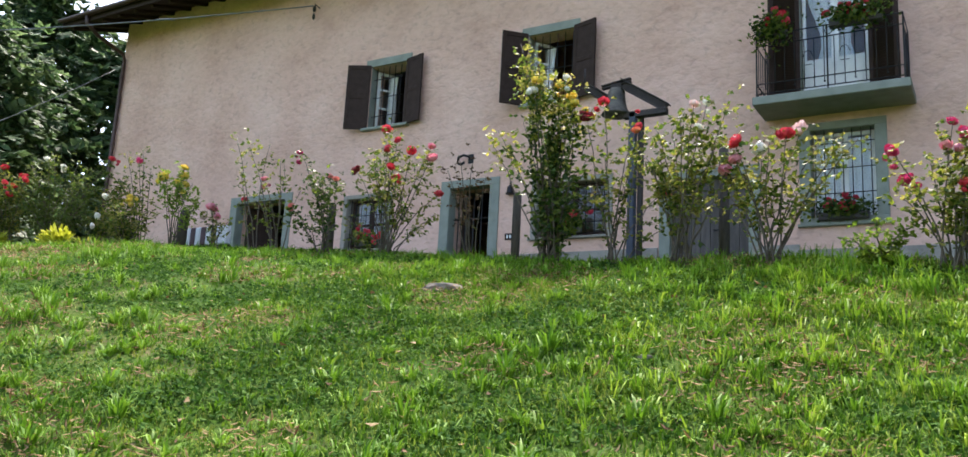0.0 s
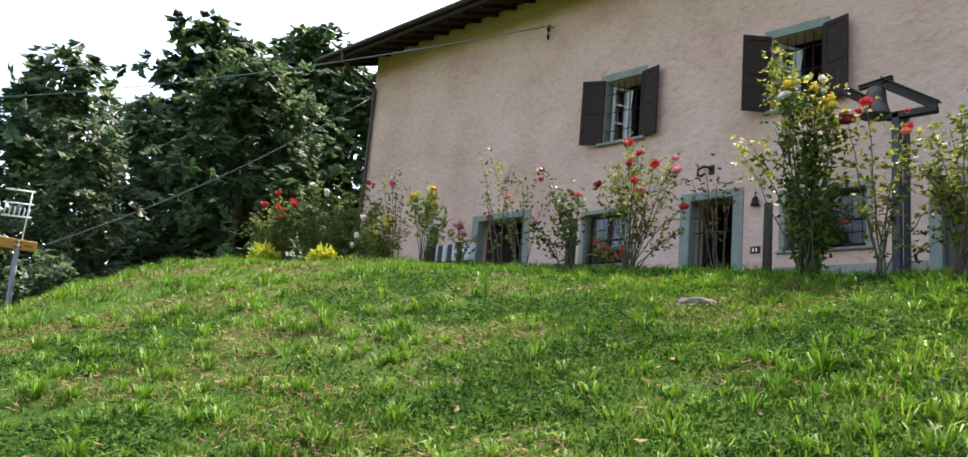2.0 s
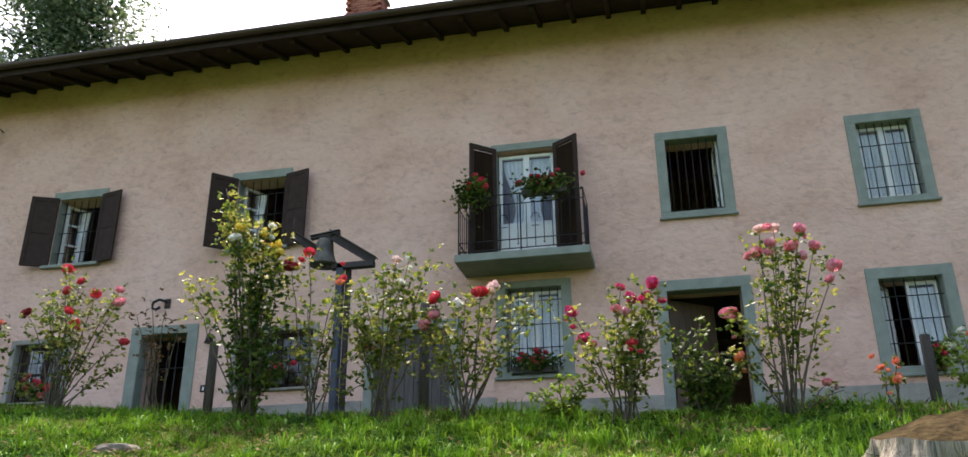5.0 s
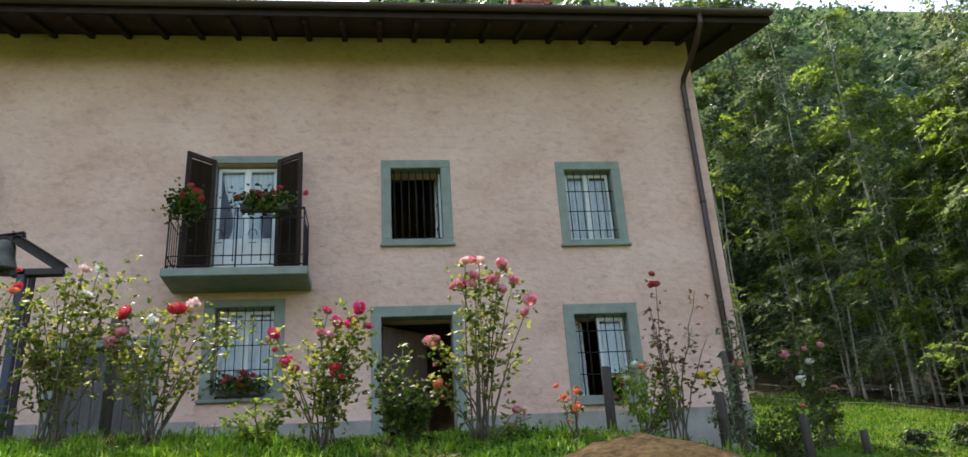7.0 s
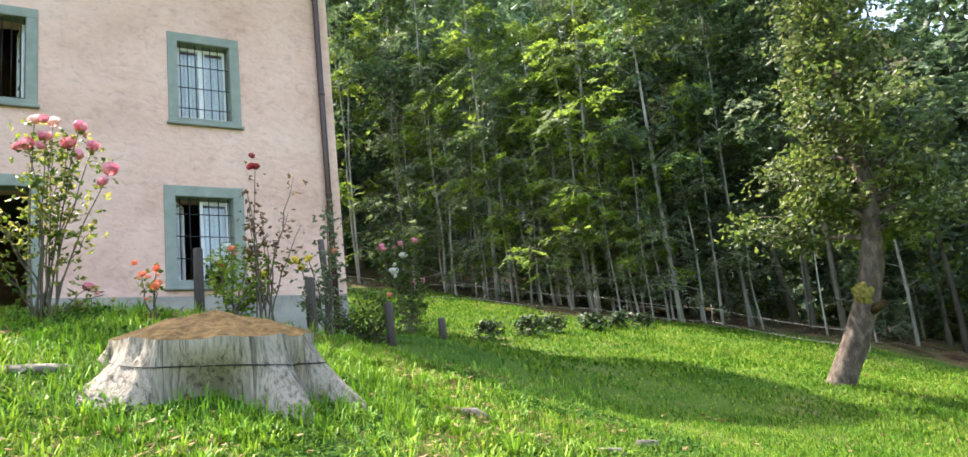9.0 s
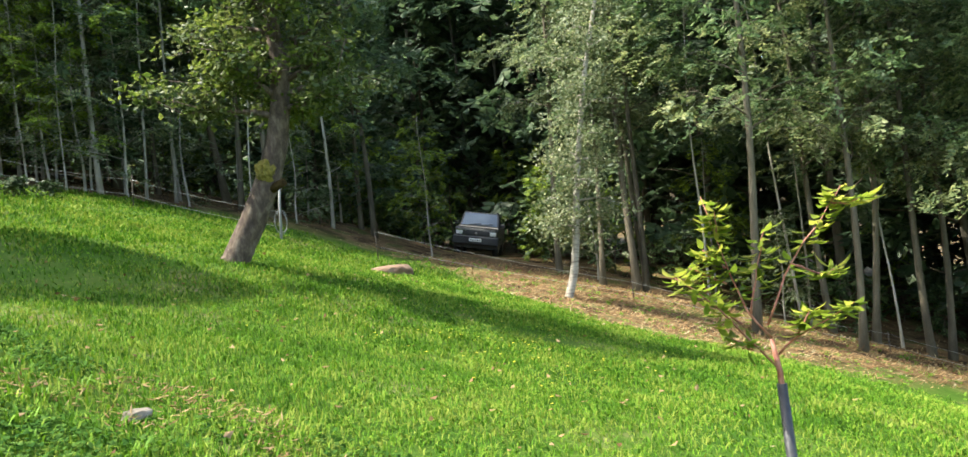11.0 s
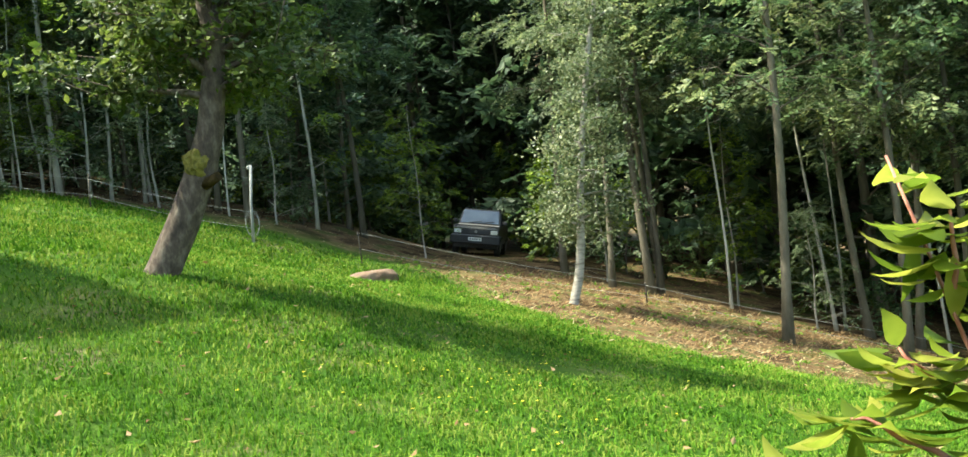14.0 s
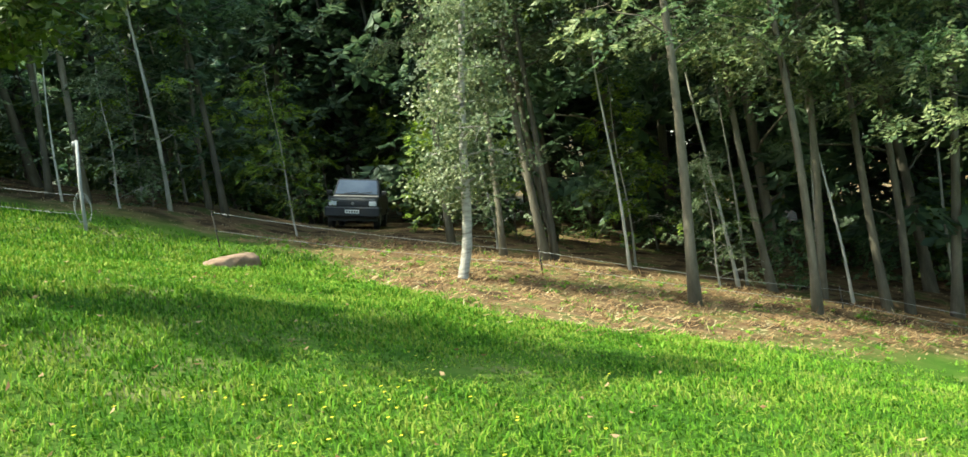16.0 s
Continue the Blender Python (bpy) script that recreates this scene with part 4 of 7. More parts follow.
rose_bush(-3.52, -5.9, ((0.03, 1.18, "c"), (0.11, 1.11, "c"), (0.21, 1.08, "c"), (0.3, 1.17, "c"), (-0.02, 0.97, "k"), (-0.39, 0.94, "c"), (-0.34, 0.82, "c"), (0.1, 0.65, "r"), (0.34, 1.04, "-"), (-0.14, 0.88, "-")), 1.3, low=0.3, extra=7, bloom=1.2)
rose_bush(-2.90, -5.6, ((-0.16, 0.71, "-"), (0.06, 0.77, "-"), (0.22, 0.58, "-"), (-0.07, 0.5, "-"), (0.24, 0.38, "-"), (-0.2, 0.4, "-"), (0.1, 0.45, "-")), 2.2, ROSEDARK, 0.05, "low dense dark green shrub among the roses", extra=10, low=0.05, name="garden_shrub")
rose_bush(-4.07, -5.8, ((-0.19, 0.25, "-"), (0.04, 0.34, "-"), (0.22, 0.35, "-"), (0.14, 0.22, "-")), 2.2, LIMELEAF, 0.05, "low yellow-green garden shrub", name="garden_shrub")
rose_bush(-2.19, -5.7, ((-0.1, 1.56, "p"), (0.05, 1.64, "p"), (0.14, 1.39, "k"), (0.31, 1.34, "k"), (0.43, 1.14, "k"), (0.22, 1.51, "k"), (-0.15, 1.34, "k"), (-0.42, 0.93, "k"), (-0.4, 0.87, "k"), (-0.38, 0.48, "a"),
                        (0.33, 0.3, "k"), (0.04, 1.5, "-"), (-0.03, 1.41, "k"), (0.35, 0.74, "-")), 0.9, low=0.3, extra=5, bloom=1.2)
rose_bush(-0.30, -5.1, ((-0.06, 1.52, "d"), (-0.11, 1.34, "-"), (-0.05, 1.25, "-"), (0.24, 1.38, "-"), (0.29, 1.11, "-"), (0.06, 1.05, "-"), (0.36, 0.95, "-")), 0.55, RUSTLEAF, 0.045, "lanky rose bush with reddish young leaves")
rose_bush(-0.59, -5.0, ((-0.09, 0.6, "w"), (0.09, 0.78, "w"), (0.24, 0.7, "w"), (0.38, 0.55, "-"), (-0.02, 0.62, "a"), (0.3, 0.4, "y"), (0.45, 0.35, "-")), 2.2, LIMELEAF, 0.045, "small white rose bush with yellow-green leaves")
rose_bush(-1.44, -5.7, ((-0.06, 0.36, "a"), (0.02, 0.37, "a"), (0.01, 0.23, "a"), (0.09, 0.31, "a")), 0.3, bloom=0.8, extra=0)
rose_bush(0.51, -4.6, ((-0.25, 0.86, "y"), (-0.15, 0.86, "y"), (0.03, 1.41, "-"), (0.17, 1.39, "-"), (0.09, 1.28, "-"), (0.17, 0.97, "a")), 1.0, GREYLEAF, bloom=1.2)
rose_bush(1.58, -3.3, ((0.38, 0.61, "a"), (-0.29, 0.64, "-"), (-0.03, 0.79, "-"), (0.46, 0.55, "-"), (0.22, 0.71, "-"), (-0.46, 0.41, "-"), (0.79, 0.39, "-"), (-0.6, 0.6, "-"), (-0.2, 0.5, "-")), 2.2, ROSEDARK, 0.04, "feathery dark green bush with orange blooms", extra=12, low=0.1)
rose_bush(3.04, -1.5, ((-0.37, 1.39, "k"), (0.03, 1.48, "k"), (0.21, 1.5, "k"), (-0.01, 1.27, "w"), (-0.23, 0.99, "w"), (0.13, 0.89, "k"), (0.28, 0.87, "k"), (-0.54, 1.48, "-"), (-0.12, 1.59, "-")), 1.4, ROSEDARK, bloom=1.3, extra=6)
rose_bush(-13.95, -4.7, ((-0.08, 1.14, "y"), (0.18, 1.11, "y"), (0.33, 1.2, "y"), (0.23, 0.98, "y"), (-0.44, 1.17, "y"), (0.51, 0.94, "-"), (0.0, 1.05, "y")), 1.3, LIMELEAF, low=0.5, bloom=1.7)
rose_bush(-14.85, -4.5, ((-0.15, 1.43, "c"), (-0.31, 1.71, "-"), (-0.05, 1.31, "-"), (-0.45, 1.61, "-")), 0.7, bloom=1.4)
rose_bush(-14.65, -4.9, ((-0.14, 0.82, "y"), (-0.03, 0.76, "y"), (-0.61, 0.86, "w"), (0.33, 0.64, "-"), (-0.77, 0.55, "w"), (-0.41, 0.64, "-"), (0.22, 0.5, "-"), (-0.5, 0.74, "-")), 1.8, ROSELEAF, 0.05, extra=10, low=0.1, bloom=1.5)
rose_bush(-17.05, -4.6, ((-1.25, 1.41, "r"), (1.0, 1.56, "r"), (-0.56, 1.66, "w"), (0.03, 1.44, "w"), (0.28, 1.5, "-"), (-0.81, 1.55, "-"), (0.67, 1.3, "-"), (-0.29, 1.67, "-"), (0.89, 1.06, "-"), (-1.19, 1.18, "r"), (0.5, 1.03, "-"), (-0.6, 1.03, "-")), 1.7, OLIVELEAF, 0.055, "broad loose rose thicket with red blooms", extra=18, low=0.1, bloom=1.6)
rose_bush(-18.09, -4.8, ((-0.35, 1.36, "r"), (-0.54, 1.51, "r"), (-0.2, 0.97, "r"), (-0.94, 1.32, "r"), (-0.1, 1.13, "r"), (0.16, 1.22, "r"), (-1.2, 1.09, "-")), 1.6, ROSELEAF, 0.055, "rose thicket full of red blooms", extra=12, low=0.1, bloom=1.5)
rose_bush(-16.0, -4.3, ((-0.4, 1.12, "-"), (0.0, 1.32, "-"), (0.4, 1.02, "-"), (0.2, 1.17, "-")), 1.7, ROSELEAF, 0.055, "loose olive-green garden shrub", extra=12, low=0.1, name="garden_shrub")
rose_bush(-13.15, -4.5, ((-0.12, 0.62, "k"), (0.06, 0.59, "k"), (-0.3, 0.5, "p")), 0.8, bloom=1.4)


def leafy_mound(name, label, category, x, y, w, h, n, leaf, mat):
    """A low rounded plant of many upright leaves on short stems."""
    rng = np.random.default_rng(int(abs(x * 71 + y * 13)))
    th = thing(name, label, category, (x, y, ground_z(x, y)))
    a, q, v = rng.uniform(0, 2 * math.pi, n), np.sqrt(rng.random(n)), rng.random(n)
    top = h * (1 - 0.6 * q * q) * rng.uniform(0.6, 1.1, n)
    pts = np.stack([w * q * np.cos(a), w * q * np.sin(a), top * (0.25 + 0.75 * v ** 0.6)], 1)
    up = unit(np.stack([np.cos(a) * q, np.sin(a) * q, np.full(n, 0.55)], 1) + rng.normal(size=(n, 3)) * 0.4)
    side = unit(np.cross(up, rng.normal(size=(n, 3)) * 0.6 + (0, 0, 1)))
    ln = leaf * rng.uniform(0.6, 1.3, n)
    o = new("foliage", leaf_mesh("mound_foliage", pts, up, side, ln, ln * 0.42, [mat]))
    o.parent = th
    bm = bmesh.new()
    for k in range(9):
        b = rng.uniform(0, 2 * math.pi)
        tube(bm, [(0.03 * math.cos(b), 0.03 * math.sin(b), -0.05), (0.6 * w * math.cos(b), 0.6 * w * math.sin(b), 0.7 * h)], [0.006, 0.003], 5)
    part("stems", bm, STEM, th)
    return th


leafy_mound("golden_shrub", "bright yellow-green leafy garden plant", "garden plant", -15.3, -5.6, 0.2, 0.3, 260, 0.12, GOLDLEAF)
leafy_mound("golden_shrub", "bright yellow-green leafy garden plant", "garden plant", -17.8, -5.3, 0.25, 0.38, 340, 0.12, GOLDLEAF)
leafy_mound("golden_shrub", "low ochre-green garden plant at the fence post", "garden plant", -14.75, -5.35, 0.3, 0.12, 120, 0.10, ROSELEAF)


def geranium(x, y, z, w, label, n=55, trail=0.0, h=0.2):
    """A planter with round-leaved geraniums and red heads."""
    rng = np.random.default_rng(int(abs(x * 57 + z * 31)))
    th = thing("flower_box", label, "flower box", (x, y, z), "geraniums")
    bm = boxes((-w / 2, w / 2, -0.07, 0.07, 0.03, 0.14), bevel=0.012)
    part("planter", bm, TERRACOTTA if w < 0.3 else PLANTER, th)
    pts = rng.normal(size=(n * 9, 3)) * (w * 0.29, 0.1, h * 0.34) + (0, -0.07, 0.10 + h * 0.4)
    pts[:, 2] -= trail * rng.random(len(pts)) ** 2
    up, side = leaf_frames(rng, len(pts), 0.0)
    ln = rng.uniform(0.045, 0.075, len(pts))
    o = new("foliage", leaf_mesh("geranium_foliage", pts, up, side, ln, ln * 1.1, [ROSEDARK]))
    o.parent = th
    for _ in range(max(6, int(w * 20))):
        b = new("bloom", BLOOMS["r"])
        b.parent = th
        b.matrix_basis = Matrix.Translation((rng.normal() * w * 0.3, -0.08 + rng.normal() * 0.06, 0.16 + h * rng.uniform(0.1, 1.1) - trail * rng.random() * 0.6)) @ pose(0, 0, 0, rng.normal() * 30, rng.normal() * 30) @ Matrix.Scale(rng.uniform(0.9, 1.4), 4)
    return th


PLANTER = material("dark_planter", [(0.05, 0.045, 0.04), (0.08, 0.07, 0.06)], 5, 0.7)
TERRACOTTA = material("terracotta", [(0.30, 0.12, 0.06), (0.40, 0.18, 0.10)], 6, 0.85, 0.2)
geranium(-5.93, BY - 0.06, BZ + 0.83, 0.44, "planter of red geraniums hung on the balcony rail", 70, 0.25, 0.3)
geranium(-4.78, BY - 0.06, BZ + 0.83, 0.7, "planter of red geraniums hung on the balcony rail", 80, 0.1, 0.24)
geranium(-5.13, -0.02, 0.50, 0.7, "planter of red geraniums on the window sill", 60, 0.0, 0.22)
geranium(0.58, -0.04, 0.245, 0.2, "terracotta pot of red geraniums on the sill", 40, 0.0, 0.26)
geranium(-9.6, -0.05, 0.53, 0.6, "planter of red geraniums on the sill behind the roses", 40, 0.0, 0.24)
geranium(-13.9, -0.05, 0.505, 0.5, "planter of red geraniums on the brown window's sill", 40, 0.0, 0.24)


# ---- fence posts, bell, small fittings ----
def fence_post(x, y, top, r=0.055, lean=0, label="short weathered wooden fence post"):
    z = ground_z(x, y)
    th = thing("fence_post", label, "fence post", (x, y, z), "fence posts")
    bm = bmesh.new()
    h = top - z
    tube(bm, [(0, 0, -0.15), (0, 0, h * 0.5), (lean, 0, h)], [r, r * 0.97, r * 0.93], 10)
    bmesh.ops.bevel(bm, geom=[e for e in bm.edges if all(v.co.z > h - 0.01 for v in e.verts)], offset=0.008, segments=1, affect="EDGES")
    part("post", bm, POSTWOOD, th)
    return th


for x, y, t in ((-0.60, -3.88, -0.115), (0.32, -4.68, -0.605), (1.74, -3.53, -0.675), (3.0, -2.54, -0.723), (-8.12, -4.4, 0.135), (-11.1, -4.3, 0.24), (-5.66, -4.4, 0.42)):
    fence_post(x, y, t)
fence_post(-14.15, -4.3, 0.36, 0.08, 0.03)
fence_post(0.95, -3.55, 0.1, 0.04, -0.04, "tall weathered post grown over with rose canes")

bf = thing("bell_frame", "iron bell in a small dark gabled steel frame on a post", "bell", (-7.62, -2.0, ground_z(-7.6, -2.0)))
zb = -bf.matrix_world.translation.z
BLUEPOST = material("blue_grey_paint", [(0.034, 0.04, 0.055), (0.055, 0.064, 0.085)], 5, 0.7, 0.2, 50)
RUSTIRON = material("dark_rusty_iron", [(0.03, 0.025, 0.022), (0.06, 0.045, 0.038)], 8, 0.7, 0.4, 50, 0.3)
BRONZE = material("weathered_bell_bronze", [(0.05, 0.044, 0.034), (0.10, 0.088, 0.066), (0.15, 0.135, 0.10)], 9, 0.65, 0.5, 40, 0.4)
part("post", boxes((-0.055, 0.045, -0.06, 0.06, -0.2, zb + 1.85), bevel=0.01), BLUEPOST, bf, "blue-grey painted post")
part("post", boxes((0.06, 0.13, 0.02, 0.1, -0.2, zb + 1.85), bevel=0.01), RUSTIRON, bf)
part("crossbeam", boxes((-0.15, 0.5, -0.06, 0.06, zb + 1.77, zb + 1.86), bevel=0.008), RUSTIRON, bf)


def beam(p, q, w, h):
    bm = bmesh.new()
    L = (Vector(q) - Vector(p)).length
    for r in ((0, L, -w, w, h - 0.014, h), (0, L, -w, w, -h, -h + 0.014), (0, L, -0.008, 0.008, -h + 0.014, h - 0.014)):
        box(bm, *r)
    d = (Vector(q) - Vector(p)).normalized()
    m = Matrix.Translation(p) @ d.to_track_quat("X", "Z").to_matrix().to_4x4()
    bmesh.ops.transform(bm, matrix=m, verts=bm.verts)
    return bm


part("rafter", beam((-0.22, 0, zb + 2.34), (0.5, 0, zb + 1.86), 0.07, 0.06), RUSTIRON, bf)
part("rafter", beam((-0.74, -0.1, zb + 2.33), (-0.28, 0, zb + 2.02), 0.06, 0.055), RUSTIRON, bf)
part("ridge_beam", beam((-0.5, 0, zb + 2.3), (-0.05, 0, zb + 2.36), 0.04, 0.03), RUSTIRON, bf)
part("spike", tube(bmesh.new(), [(-0.74, -0.1, zb + 2.36), (-0.74, -0.1, zb + 2.6)], [0.018, 0.012], 6), RUSTIRON, bf)
bm = bmesh.new()
prof = ((0.03, 2.27), (0.10, 2.25), (0.125, 2.19), (0.135, 2.05), (0.165, 1.93), (0.21, 1.87), (0.215, 1.85), (0.19, 1.86), (0.10, 2.1))
tube(bm, [(-0.27, 0, zb + z) for _, z in prof], [r for r, _ in prof], 20)
part("bell", bm, BRONZE, bf, "dull bronze bell")
part("yoke", boxes((-0.36, -0.18, -0.035, 0.035, zb + 2.26, zb + 2.33), bevel=0.01), RUSTIRON, bf)
part("clapper", tube(bmesh.new(), [(-0.27, 0, zb + 2.1), (-0.27, 0, zb + 1.83)], [0.012, 0.03], 8), RUSTIRON, bf)

ln = thing("wall_lantern", "small black iron bell hung by the doorway", "wall bell", (-10.72, -0.06, 1.35))
part("bell", tube(bmesh.new(), [(0, 0, 0.17), (0, 0, 0.13), (0, 0, 0.05), (0, 0, 0.0)], [0.015, 0.05, 0.06, 0.085], 12), IRON, ln)
part("bracket", tube(bmesh.new(), [(0, 0.06, 0.24), (0, 0, 0.24), (0, 0, 0.17)], 0.01, 6), IRON, ln)
mb = thing("number_plate", "small dark wall plate beside the doorway", "wall plate", (-10.72, -0.011, 0.58))
part("plate", boxes((-0.09, 0.09, -0.01, 0.01, -0.06, 0.06), bevel=0.004), SHUTTER, mb)
part("bars", boxes((-0.05, -0.02, -0.013, -0.0102, -0.03, 0.03), (0.01, 0.04, -0.013, -0.0102, -0.03, 0.03)), WHITE, mb)

hk = thing("wire_bracket", "iron cable bracket with insulators on the house wall", "bracket", (-15.85, 0, 6.03))
part("arm", tube(bmesh.new(), [(0, 0, 0), (0, -0.16, 0.02), (0.05, -0.2, 0.0), (0.05, -0.2, -0.16)], 0.012, 6), IRON, hk)
part("insulator", tube(bmesh.new(), [(0, -0.16, -0.03), (0, -0.16, -0.1), (0, -0.16, -0.16)], [0.03, 0.045, 0.02], 10), IRON, hk)
part("insulator", tube(bmesh.new(), [(-0.06, -0.1, -0.16), (-0.06, -0.1, -0.24), (-0.06, -0.1, -0.3)], [0.02, 0.035, 0.02], 10), IRON, hk)
CABLE = material("pale_cable", [(0.14, 0.14, 0.14), (0.22, 0.22, 0.22)], 5, 0.6)


def cable(label, p, q, sag, r=0.008, joint=None):
    th = thing("cable", label, "cable", p)
    P, Q = Vector((0, 0, 0)), Vector(q) - Vector(p)
    part("line", tube(bmesh.new(), [P.lerp(Q, t) - Vector((0, 0, sag * 4 * t * (1 - t))) for t in (k / 24 for k in range(25))], r, 5), CABLE, th)
    if joint:
        c = P.lerp(Q, joint) - Vector((0, 0, sag * 4 * joint * (1 - joint)))
        part("clamp", tube(bmesh.new(), [c - Q.normalized() * 0.2, c + Q.normalized() * 0.2], 0.022, 6), CABLE, th, "pale cable clamp")


cable("pale overhead cable slung from the house wall", (-15.85, -0.2, 6.0), (-30.0, -8.2, 4.6), 0.28, 0.014, 0.2)
cable("thin overhead cable running down before the trees", (-23.4, 0.3, 5.9), (-24.5, -7.4, 0.14), 0.32, 0.009)

cu = thing("folded_lounger", "folded sun lounger in blue, white and brown stripes", "lounger", (-14.9, -3.2, ground_z(-14.9, -3.2) + 0.0))
bm = bmesh.new()
cols = [material("stripe_" + nm, [c, tuple(v * 0.9 for v in c)], 6, 0.9) for nm, c in (("blue", (0.03, 0.05, 0.30)), ("white", (0.7, 0.68, 0.65)), ("brown", (0.10, 0.06, 0.06)))]
for k in range(9):
    me_k = [0, 1, 2, 1, 2, 1, 2, 1, 1][k]
    part("stripe", boxes((-0.6 + 0.13 * k, -0.6 + 0.13 * k + 0.125, -0.06, 0.06, 0.08, 0.4), bevel=0.02), cols[me_k], cu)
part("frame", boxes((-0.62, 0.6, -0.04, 0.04, 0.0, 0.079), bevel=0.01), IRON, cu)

hg = thing("wall_hook", "black curled iron hook above the cellar doorway", "wall hook", (-11.75, 0, 2.05))
part("curl", tube(bmesh.new(), [(0.12, 0.0, 0.08), (0.1, -0.09, 0.1), (0.02, -0.12, 0.12), (-0.09, -0.12, 0.08), (-0.1, -0.12, -0.02), (-0.02, -0.12, -0.06), (0.05, -0.12, -0.02)], 0.026, 7), IRON, hg)
part("backplate", boxes((0.06, 0.18, -0.012, 0.0, -0.02, 0.16), bevel=0.004), IRON, hg)

# line pole past the garden's end
ORANGE = material("orange_painted_steel", [(0.42, 0.17, 0.02), (0.55, 0.24, 0.03)], 5, 0.6, 0.2, 40)
up_ = thing("line_pole", "grey line pole with an orange crossarm and pale insulator rack", "line pole", (-24.5, -7.72, ground_z(-24.5, -7.72)))
zp = -up_.matrix_world.translation.z
part("pole", tube(bmesh.new(), [(0, 0.05, -0.3), (0, 0.0, zp - 1.29), (0, -0.05, zp + 0.25)], [0.07, 0.06, 0.055], 10), CABLE, up_)
arm = boxes((-0.05, 0.05, -0.55, 0.34, zp + 0.04, zp + 0.27), bevel=0.01)
part("crossarm", arm, ORANGE, up_, "orange steel crossarm with dark slots")
part("slots", boxes(*[(0.051, 0.056, -0.15 + 0.22 * (k % 2), 0.02 + 0.22 * (k % 2), zp + 0.08 + 0.055 * k, zp + 0.10 + 0.055 * k) for k in range(3)]), IRON, up_)
for k in range(3):
    part("rack_bar", tube(bmesh.new(), [(0, -0.5, zp + 0.75 + 0.3 * k), (0, 0.12, zp + 0.8 + 0.3 * k)], 0.022, 6), WHITE, up_)
for k in range(6):
    y0 = -0.45 + 0.1 * k
    part("insulator", tube(bmesh.new(), [(0, y0, zp + 0.78), (0, y0 + 0.01, zp + 0.95), (0, y0, zp + 1.0)], [0.015, 0.02, 0.01], 6), WHITE, up_)
part("mast", tube(bmesh.new(), [(0, 0.02, zp + 0.2), (0, 0.05, zp + 1.42)], 0.02, 6), WHITE, up_)


